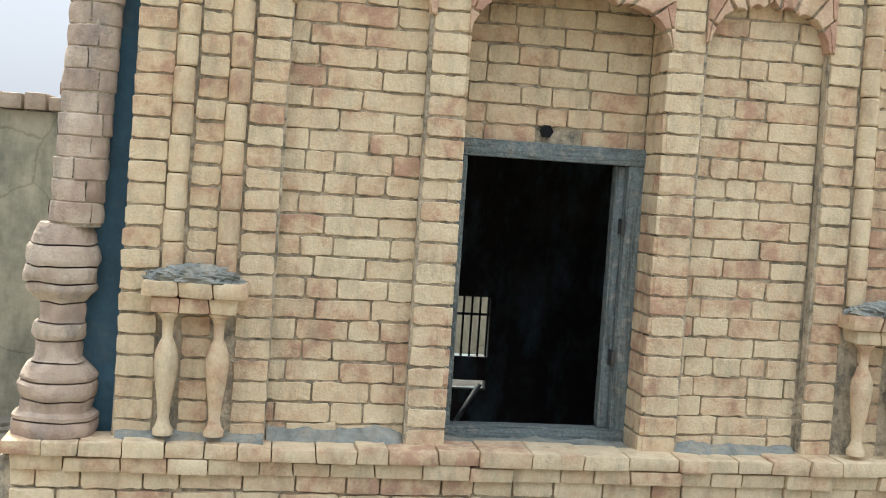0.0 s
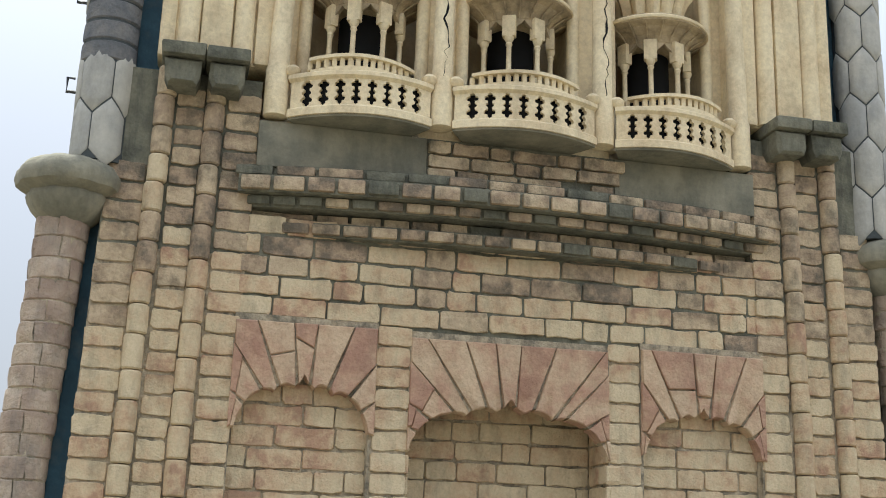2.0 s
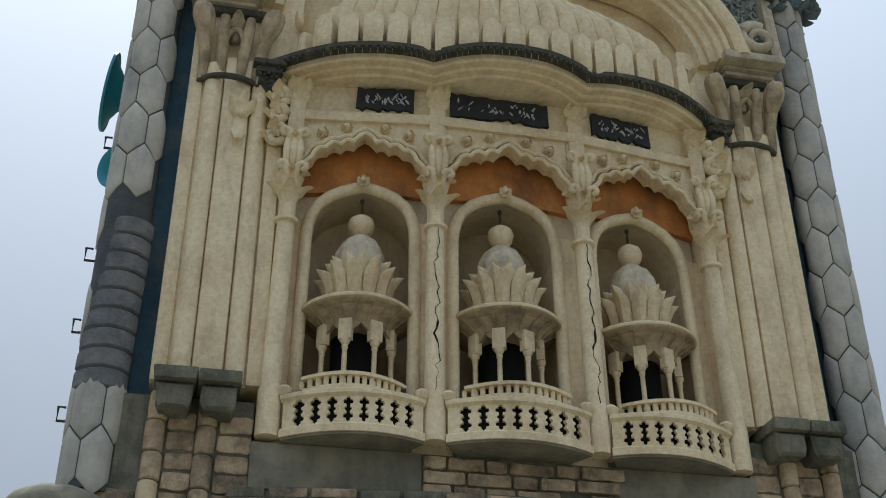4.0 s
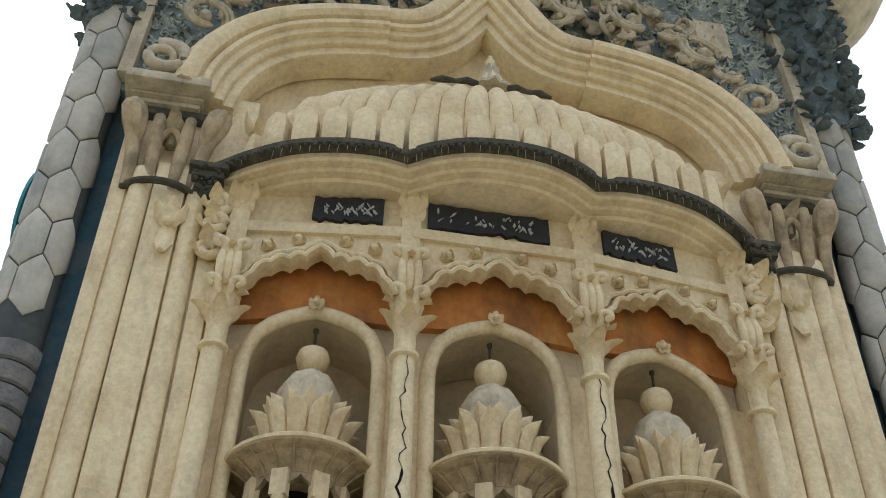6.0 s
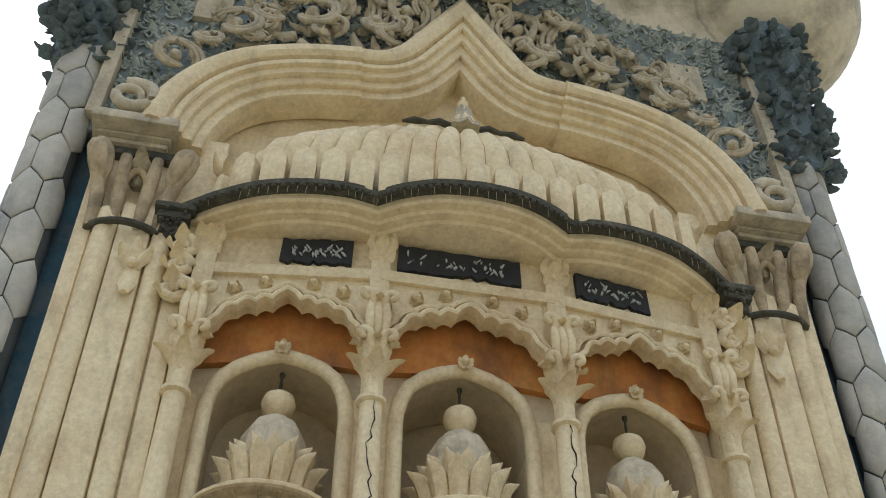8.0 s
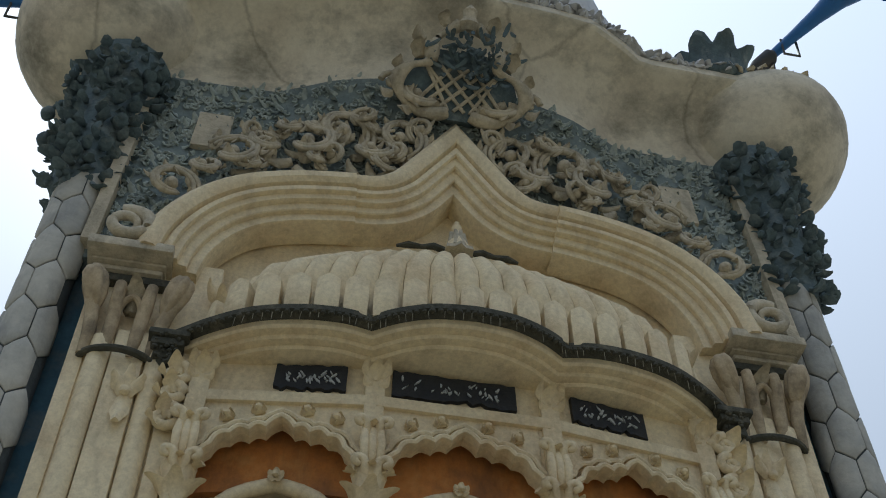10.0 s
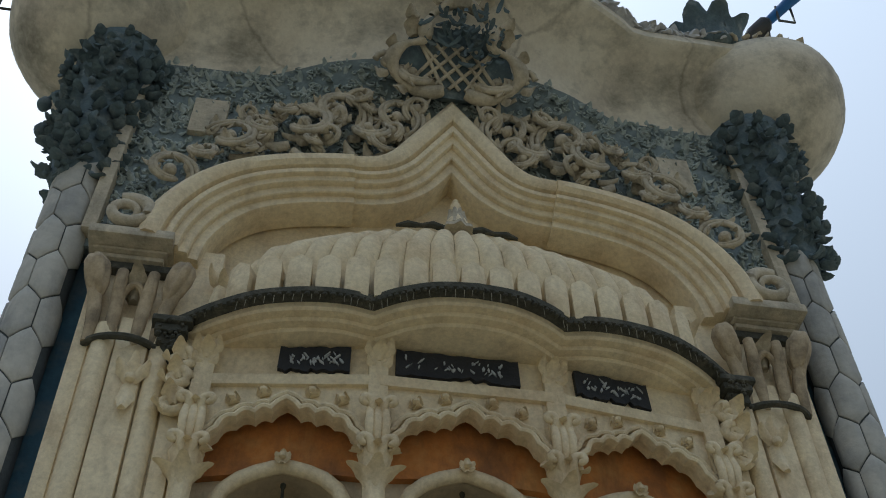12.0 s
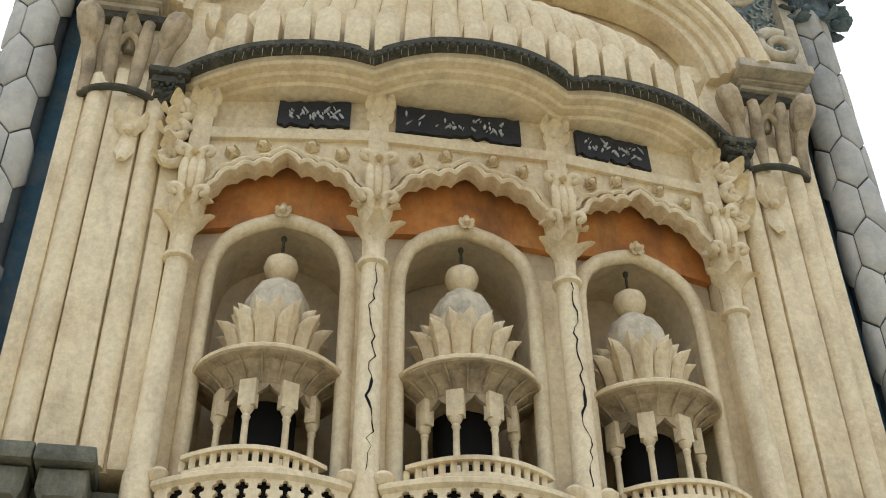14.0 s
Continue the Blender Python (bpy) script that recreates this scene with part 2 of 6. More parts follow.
M_FARWALL = material("old_boundary_plaster", [(0.50, 0.45, 0.33), (0.41, 0.37, 0.27), (0.26, 0.25, 0.19)], 4, 0.9, 0.6, 40, (0.08, 0.10, 0.07), 0.5, 2.6, cracks=1.6)


# ---- building helpers ----
ORIG = {}
# fit of the upper storeys to the camera's view: drawn height, drop, width factor
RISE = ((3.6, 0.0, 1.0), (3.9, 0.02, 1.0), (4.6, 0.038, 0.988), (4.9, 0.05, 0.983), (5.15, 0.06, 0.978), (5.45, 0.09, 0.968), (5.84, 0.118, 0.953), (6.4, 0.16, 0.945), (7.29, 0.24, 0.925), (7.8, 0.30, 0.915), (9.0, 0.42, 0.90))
FIT_VIEW = True


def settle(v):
    """Shifts a drawn point of the upper storeys to fit the camera's view."""
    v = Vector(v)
    if not FIT_VIEW or v.z <= RISE[0][0]:
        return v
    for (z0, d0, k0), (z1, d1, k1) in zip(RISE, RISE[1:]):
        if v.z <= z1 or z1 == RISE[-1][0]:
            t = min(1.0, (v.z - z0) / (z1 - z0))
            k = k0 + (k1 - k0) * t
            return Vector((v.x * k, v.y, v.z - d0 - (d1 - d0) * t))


def thing(name, at=(0, 0, 0), label="", category="", group="", kind=""):
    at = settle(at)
    ob = new(name)
    ob.location = at
    ob.empty_display_size = 0.05
    ORIG[ob] = Vector(at)
    return tagged(ob, label, category, group, kind)


def finish(me, mat, angle=38):
    me.materials.append(mat)
    for p in me.polygons:
        p.use_smooth = True
    me.set_sharp_from_angle(angle=radians(angle))


ROUND = {"stalk", "curl", "volute", "frame_scroll", "frame_curl", "reed", "bracket_curl", "tendril", "hanging_bud", "roll_moulding", "impost_volute", "leaf", "acanthus_leaf"}


def part(name, bm, mat, parent=None, label="", recalc=True, angle=38):
    """One mesh object from bm (in world metres), under a thing or a part."""
    if recalc:
        bmesh.ops.recalc_face_normals(bm, faces=bm.faces[:])
    me = bpy.data.meshes.new(name)
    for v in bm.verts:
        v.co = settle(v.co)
    if parent is not None:
        bm.transform(Matrix.Translation(-ORIG[parent]))
    bm.to_mesh(me)
    bm.free()
    finish(me, mat, 75 if angle == 38 and name in ROUND else angle)
    ob = new(name, me)
    if parent is not None:
        ob.parent = parent
        ORIG[ob] = ORIG[parent]
    else:
        ORIG[ob] = Vector((0, 0, 0))
    return tagged(ob, label)


def box(bm, x0, x1, y0, y1, z0, z1, bevel=0.0):
    vs = [bm.verts.new((x, y, z)) for z in (z0, z1) for y in (y0, y1) for x in (x0, x1)]
    fs = [bm.faces.new([vs[i] for i in f]) for f in ((0, 2, 3, 1), (4, 5, 7, 6), (0, 1, 5, 4), (2, 6, 7, 3), (0, 4, 6, 2), (1, 3, 7, 5))]
    if bevel:
        es = {e for f in fs for e in f.edges}
        bmesh.ops.bevel(bm, geom=list(es), offset=bevel, segments=2, profile=0.6, affect="EDGES", clamp_overlap=True)
    return bm


def rough(bm, amp, freq, seed=0.0):
    """Wears a mesh unevenly."""
    for v in bm.verts:
        q = v.co * freq + Vector((seed, seed * 0.7, 0))
        v.co += Vector((noise.noise(q), noise.noise(q + Vector((7, 3, 1))), 0.5 * noise.noise(q + Vector((2, 9, 5))))) * amp
    return bm


def plan(a, b, h):               # path in plan, h upwards
    return (a, b, h)


def upright(a, b, h):            # path in the upright plane, h towards the street
    return (a, -h, b)


def sweep(bm, path, prof, mp=plan, closed_prof=True, flip=1):
    """prof (n, h) carried along path (a, b), n along the path's left-hand normal times flip."""
    rings = []
    P = [Vector(p) for p in path]
    for i, p in enumerate(P):
        d0 = (p - P[i - 1]).normalized() if i else None
        d1 = (P[i + 1] - p).normalized() if i < len(P) - 1 else None
        if d0 is None:
            d0 = d1
        if d1 is None:
            d1 = d0
        n0, n1 = Vector((-d0.y, d0.x)), Vector((-d1.y, d1.x))
        n = n0 + n1
        n = n / max(0.35, n.length_squared / 2) if n.length > 1e-6 else n0
        rings.append([bm.verts.new(mp(*(p + n * (k * flip)), h)) for k, h in prof])
    m = len(prof)
    for a, b in zip(rings, rings[1:]):
        for j in range(m if closed_prof else m - 1):
            q = (j + 1) % m
            bm.faces.new((a[j], a[q], b[q], b[j]))
    if closed_prof:
        bm.faces.new(rings[0])
        bm.faces.new(rings[-1][::-1])
    return bm


def lathe(bm, prof, at=(0, 0, 0), n=24, a0=0.0, a1=360.0, lobes=0, lobe=0.0, squash=1.0):
    full = abs(a1 - a0) >= 359.9
    cols = n if full else n + 1
    rings = []
    for r, z in prof:
        ring = []
        for i in range(cols):
            a = radians(a0 + (a1 - a0) * i / n)
            rr = r * (1 + lobe * abs(math.cos(lobes * a / 2)) - lobe) if lobes else r
            ring.append(bm.verts.new((at[0] + rr * math.cos(a), at[1] + rr * math.sin(a) * squash, at[2] + z)))
        rings.append(ring)
    for p, q in zip(rings, rings[1:]):
        for i in range(n):
            j = (i + 1) % cols
            bm.faces.new((p[i], p[j], q[j], q[i]))
    for ring, rev in ((rings[0], True), (rings[-1], False)):
        if full and prof[0 if rev else -1][0] > 1e-5:
            bm.faces.new(ring[::-1] if rev else ring)
    return bm


def tube(bm, pts, radii, n=8, cap=True):
    pts = [Vector(p) for p in pts]
    if not hasattr(radii, "__len__"):
        radii = [radii] * len(pts)
    up = Vector((0.31, 0.17, 0.93))
    rings = []
    for i, p in enumerate(pts):
        d = (pts[min(i + 1, len(pts) - 1)] - pts[max(i - 1, 0)]).normalized()
        u = d.cross(up)
        if u.length < 0.1:
            u = d.cross(Vector((1, 0, 0)))
        u.normalize()
        v = d.cross(u)
        rings.append([bm.verts.new(p + (u * math.cos(6.28318 * k / n) + v * math.sin(6.28318 * k / n)) * radii[i]) for k in range(n)])
    for a, b in zip(rings, rings[1:]):
        for k in range(n):
            bm.faces.new((a[k], a[(k + 1) % n], b[(k + 1) % n], b[k]))
    if cap:
        bm.faces.new(rings[0][::-1])
        bm.faces.new(rings[-1])
    return bm


def slab(bm, poly, y0, y1, chamfer=0.0):
    """Upright polygon (x, z) pulled from y1 (back) to y0 (front), front edge chamfered."""
    c = sum((Vector(p) for p in poly), Vector((0, 0))) / len(poly)
    back = [bm.verts.new((x, y1, z)) for x, z in poly]
    front = [bm.verts.new((x, y0 + chamfer, z)) for x, z in poly]
    loops = [back, front]
    if chamfer:
        ins = []
        for x, z in poly:
            d = Vector((x, z)) - c
            k = max(0.0, 1 - 1.3 * chamfer / max(d.length, 1e-4))
            ins.append(bm.verts.new((c.x + d.x * k, y0, c.y + d.y * k)))
        loops.append(ins)
    n = len(poly)
    for a, b in zip(loops, loops[1:]):
        for i in range(n):
            bm.faces.new((a[i], a[(i + 1) % n], b[(i + 1) % n], b[i]))
    bm.faces.new(loops[-1])
    bm.faces.new(back[::-1])
    return bm


def curtain(bm, curve, ztop, y0, y1):
    """Upright plate between a curve (x, z) and a level top, y0 front, y1 back."""
    A = [(bm.verts.new((x, y0, z)), bm.verts.new((x, y0, ztop)), bm.verts.new((x, y1, z)), bm.verts.new((x, y1, ztop))) for x, z in curve]
    for a, b in zip(A, A[1:]):
        bm.faces.new((a[0], b[0], b[1], a[1]))
        bm.faces.new((a[2], a[3], b[3], b[2]))
        bm.faces.new((a[0], a[2], b[2], b[0]))
        bm.faces.new((a[1], b[1], b[3], a[3]))
    for a in (A[0], A[-1]):
        bm.faces.new((a[0], a[1], a[3], a[2]))
    return bm


def arcpts(half):
    """Both halves of an arch: half runs from the left springing to the crown."""
    return list(half) + [(-x, z) for x, z in reversed(half[:-1])]


def smooth_curve(pts, per=6):
    """Catmull-Rom through pts."""
    out = []
    P = [Vector(p) for p in pts]
    for i in range(len(P) - 1):
        a, b, c, d = P[max(i - 1, 0)], P[i], P[i + 1], P[min(i + 2, len(P) - 1)]
        for k in range(per):
            t = k / per
            out.append(tuple(0.5 * (2 * b + (c - a) * t + (2 * a - 5 * b + 4 * c - d) * t * t + (3 * b - a - 3 * c + d) * t ** 3)))
    out.append(tuple(P[-1]))
    return out


# ---- bricks ----
BRICKS = {}


def brick_mesh(kind, mat, variant):
    """A hand-made brick, worn corners, front towards -y, its front face at y = 0."""
    key = (kind, mat.name, variant)
    if key not in BRICKS:
        w, h, d = {"stretcher": (0.224, 0.064, 0.05), "header": (0.107, 0.064, 0.05), "strip": (0.118, 0.064, 0.05), "wide": (0.17, 0.064, 0.05)}[kind]
        rnd = random.Random(str(key))
        bm = bmesh.new()
        j = lambda a: rnd.uniform(-a, a)
        c = 0.005
        out = []
        for sx, sz in ((-1, -1), (1, -1), (1, 1), (-1, 1)):
            x, z = sx * w / 2, sz * h / 2
            out += [(x - sx * c * rnd.uniform(0.5, 2.2), z), (x, z - sz * c * rnd.uniform(0.5, 2.0))]
        for t in (-0.25, 0.08, 0.3):
            out += [(t * w + j(0.012), -h / 2), (t * w + j(0.012), h / 2)]
        out.sort(key=lambda p: math.atan2(p[1] / h, p[0] / w))
        out = [(x + j(0.002), z + j(0.0032)) for x, z in out]
        m = len(out)
        back = [bm.verts.new((x, d, z)) for x, z in out]
        mid = [bm.verts.new((x, 0.0035 + j(0.002), z)) for x, z in out]
        fr = [bm.verts.new((x * (1 - rnd.uniform(0.002, 0.006) / w), j(0.0014), z * (1 - rnd.uniform(0.002, 0.006) / h))) for x, z in out]
        for a, b in ((back, mid), (mid, fr)):
            for i in range(m):
                bm.faces.new((a[i], a[(i + 1) % m], b[(i + 1) % m], b[i]))
        mdl = bm.verts.new((j(0.02), j(0.0015), j(0.008)))
        for i in range(m):
            bm.faces.new((fr[i], fr[(i + 1) % m], mdl))
        bmesh.ops.recalc_face_normals(bm, faces=bm.faces[:])
        me = bpy.data.meshes.new("brick")
        bm.to_mesh(me)
        bm.free()
        finish(me, mat, 18)
        BRICKS[key] = (me, w, h)
    return BRICKS[key]


def put_brick(parent, x, y, z, w, h=0.064, rz=0.0, mat=None, deep=1.0):
    mat = mat or M_BRICK
    kind = "stretcher" if w > 0.18 else "wide" if w > 0.14 else "strip" if w > 0.112 else "header"
    me, bw, bh = brick_mesh(kind, mat, random.randrange(9))
    ob = new("brick", me)
    ob.parent = parent
    ob.matrix_basis = Matrix.LocRotScale(Vector((x, y + random.uniform(-0.004, 0.006), z)) - ORIG[parent],
                                         Euler((0, random.uniform(-0.018, 0.018), rz)), Vector((w / bw, deep, h / bh)))
    return ob


COURSE = 0.0767


def sooty(z, low=2.75, high=3.2):
    """More bricks towards the cornice take soot and painted-in dimness."""
    return M_DIM_SOOTBRICK if random.random() < (z - low) / (high - low) else M_BRICK



def lean(x, z):
    """The front draws in a little towards the top."""
    return x * (1 - 0.017 * max(0.0, z - 1.6))


def lay(parent, x0, x1, k0, k1, y, keep=None, soot=False):
    """Rough mixed bond from course k0 to k1 between x0 and x1."""
    # soot: wider joints, and bricks dimmed in colour towards the cornice
    joint = 0.008 if soot else 0.006
    for k in range(k0, k1):
        z = 0.275 + (k + 0.5) * COURSE
        x = x0 - random.uniform(0.0, 0.12)
        while x < x1 - 0.02:
            wv = random.choice((0.205, 0.215, 0.19, 0.20, 0.12, 0.11, 0.15)) * random.uniform(0.95, 1.05)
            a, b = max(x, x0), min(x + wv, x1)
            if x1 - b < 0.05:
                b = x1
            if b - a > 0.03 and (keep is None or keep((a + b) / 2, z, b - a)):
                put_brick(parent, (a + b) / 2, y, z + random.uniform(-0.002, 0.002), b - a - joint, random.uniform(0.067, 0.0735) - joint * 0.6 + 0.0024, mat=sooty(z, 2.85, 3.4) if soot else M_BRICK)
            x = b if b == x1 else x + wv


def lay_strip(parent, x0, x1, k0, k1, y, soot_from=9.0):
    for k in range(k0, k1):
        z = 0.275 + (k + 0.5) * COURSE
        put_brick(parent, lean((x0 + x1) / 2, z) + random.uniform(-0.003, 0.003), y, z, x1 - x0 - 0.004, random.uniform(0.064, 0.070), mat=sooty(z, soot_from, soot_from + 0.5))


# ---- ground and surroundings ----
GROUND_Z = 0.275
bm = bmesh.new()
bmesh.ops.create_grid(bm, x_segments=60, y_segments=60, size=1)
for v in bm.verts:
    r = 260 * max(abs(v.co.x), abs(v.co.y)) ** 3 + 4
    v.co = Vector((v.co.x * r, v.co.y * r, GROUND_Z - 0.03 + 0.03 * noise.noise(v.co * 40)))
tagged(part("ground", bm, M_GROUND), "dusty pale earth yard strewn with dry debris", "ground", kind="structure")


def mirror(f):
    for s in (-1, 1):
        f(s)


# ---- lower storey: masonry shell with the window opening ----
wall_front = thing("wall_front", (0, 0.2, GROUND_Z), "buff and pink brick front wall in dark recessed mortar", "wall", kind="structure")
bm = bmesh.new()
box(bm, -1.56, -0.385, 0.060, 0.36, 0.2, 3.62)
box(bm, 0.385, 1.56, 0.060, 0.36, 0.2, 3.62)
box(bm, -0.385, 0.385, 0.056, 0.36, 0.2, 0.885)
box(bm, -0.385, 0.385, 0.056, 0.36, 2.66, 3.62)
box(bm, -0.385, 0.385, 0.226, 0.36, 2.052, 2.66)
for v in bm.verts:
    if v.co.z > 3 and abs(v.co.x) > 1:
        v.co.x = lean(v.co.x, v.co.z)
part("mortar_bed", bm, M_MORTAR, wall_front, "dark weathered mortar")
bm = bmesh.new()
for s in (-1, 1):
    box(bm, min(s * 0.388, s * 0.528), max(s * 0.388, s * 0.528), 0.010, 0.056, 0.9, 2.87)
    box(bm, min(s * 1.035, s * 1.575), max(s * 1.035, s * 1.575), 0.011, 0.056, 0.9, 3.1)
for v in bm.verts:
    if v.co.z > 3 and abs(v.co.x) > 1:
        v.co.x = lean(v.co.x, v.co.z)
part("pilaster_bed", bm, M_MORTAR, wall_front, "dark weathered mortar")
bm = bmesh.new()
box(bm, -1.03, 1.03, 0.013, 0.055, 2.872, 3.24)
for s in (-1, 1):
    box(bm, min(s * 1.035, s * 1.575), max(s * 1.035, s * 1.575), 0.010, 0.056, 3.1, 3.8)
    box(bm, min(s * 1.0, s * 1.5), max(s * 1.0, s * 1.5), 0.02, 0.3, 3.242, 3.8)
for v in bm.verts:
    if abs(v.co.x) > 1.032:
        v.co.x = lean(v.co.x, v.co.z)
part("sooty_bed", bm, M_DIM_MOSS, wall_front, "dark mossy mortar")

# room behind the window
room = thing("room_shell", (0, 1.7, GROUND_Z), "dark interior of the tower room with blue-grey stains", "room", kind="structure")
bm = bmesh.new()
box(bm, -1.56, -1.44, 0.36, 3.1, 0.2, 3.6)
box(bm, 1.44, 1.56, 0.36, 3.1, 0.2, 3.6)
box(bm, -1.44, 0.17, 3.0, 3.1, 0.2, 3.6)
box(bm, 0.40, 1.44, 3.0, 3.1, 0.2, 3.6)
box(bm, 0.17, 0.40, 3.0, 3.1, 1.15, 3.6)
box(bm, 0.17, 0.40, 3.0, 3.1, 0.62, 0.77)
box(bm, 0.17, 0.40, 3.0, 3.1, 0.2, 0.56)
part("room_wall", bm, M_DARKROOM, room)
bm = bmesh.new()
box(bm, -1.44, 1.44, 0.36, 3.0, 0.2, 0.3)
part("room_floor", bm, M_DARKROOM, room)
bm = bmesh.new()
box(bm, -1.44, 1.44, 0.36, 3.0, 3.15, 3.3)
tagged(part("ceiling", bm, M_DARKROOM), "dark room ceiling", "ceiling", kind="structure")
grille = thing("window_grille", (0.285, 3.02, 0.78), "dark iron bars in the small rear window", "window grille")
for x in (0.18, 0.232, 0.285, 0.338, 0.39):
    bm = bmesh.new()
    box(bm, x - 0.006, x + 0.006, 3.02, 3.035, 0.77, 1.15)
    part("bar", bm, M_STEEL, grille)
bm = bmesh.new()
box(bm, 0.17, 0.40, 3.018, 3.037, 1.03, 1.045)
part("crossbar", bm, M_STEEL, grille)
# white bar added in place of a strip of light on the floor
bm = bmesh.new()
tube(bm, [(0.10, 2.7, 0.30), (0.33, 2.85, 0.62)], 0.016, 8)
tagged(part("leaning_pole", bm, M_CHIP), "pale bar standing in for a strip of light on the room floor", "pole")

# ---- window ----
window = thing("window_1", (0, 0.2, 0.88), "weathered blue-grey timber window frame standing open", "window", kind="structure")
for nm, a in (("frame_head", (-0.366, 0.384, 0.18, 0.27, 1.988, 2.054)), ("frame_sill", (-0.366, 0.384, 0.18, 0.28, 0.874, 0.942)),
              ("frame_jamb", (-0.364, -0.325, 0.185, 0.27, 0.942, 1.988)), ("frame_jamb", (0.315, 0.382, 0.185, 0.27, 0.942, 1.988))):
    part(nm, box(bmesh.new(), *a, 0.006), M_WOOD if nm == "frame_jamb" else M_WOODH, window)
leaf = part("window_leaf", box(bmesh.new(), 0.298, 0.322, 0.272, 0.35, 0.95, 1.98, 0.004), M_WOOD, window, "open plank shutter leaf seen edge on")
part("inner_stop", box(bmesh.new(), 0.276, 0.315, 0.225, 0.27, 0.945, 1.985, 0.004), M_WOOD, window)
for z in (1.2, 1.72):
    part("hinge", box(bmesh.new(), 0.300, 0.316, 0.178, 0.24, z, z + 0.06, 0.002), M_STEEL, leaf)
# blue-washed cement sill under the frame
tagged(part("sill_bed", box(bmesh.new(), -0.383, 0.383, -0.03, 0.26, 0.855, 0.873, 0.006), M_TEAL), "blue-washed cement sill below the window", "sill", kind="structure")
# black disc drawn for the dark depth of a putlog hole
bm = bmesh.new()
lathe(bm, [(0.0, 0.0), (0.025, 0.002), (0.027, 0.03), (0.0, 0.031)], n=6)
bm.transform(Matrix.Translation((-0.02, 0.236, 2.10)) @ Matrix.Rotation(radians(90), 4, "X"))
tagged(part("wall_socket_hole", bm, M_GAP_SHADE), "putlog hole above the window head, a disc painted black for its depth", "hole", kind="structure")


# ---- cusped brick arches ----
def cusped(cx, w, z0, rise, crown=1.0):
    """Half of a multifoil arch: springing tip to the pointed crown (left half, about cx)."""
    h = [(-1.0, 0.0), (-0.955, 0.22), (-0.90, 0.40), (-0.82, 0.57), (-0.71, 0.70), (-0.58, 0.775), (-0.47, 0.775), (-0.435, 0.72), (-0.36, 0.85), (-0.26, 0.905), (-0.17, 0.87), (-0.145, 0.82), (-0.06, 0.93), (0.0, crown)]
    return [(cx + a * w / 2, z0 + b * rise) for a, b in arcpts(h)]


def multifoil(w, z0, rise):
    """Five round lobes a side on a flat ogee, for the niche fronts."""
    base = [(-1.0, 0.0), (-0.86, 0.46), (-0.64, 0.70), (-0.40, 0.78), (-0.19, 0.86), (0.0, 1.08)]
    h = []
    for (xa, za), (xb, zb) in zip(base, base[1:]):
        dx, dz = xb - xa, zb - za
        for k in range(5):
            t = k / 5
            o = 0.36 * math.sin(math.pi * t) * (1 if xb < 0 else 0.4)
            h.append((xa + dx * t - dz * o * 0.35, za + dz * t + dx * o))
    h.append(base[-1])
    return [(a * w / 2, z0 + b * rise) for a, b in arcpts(h)]


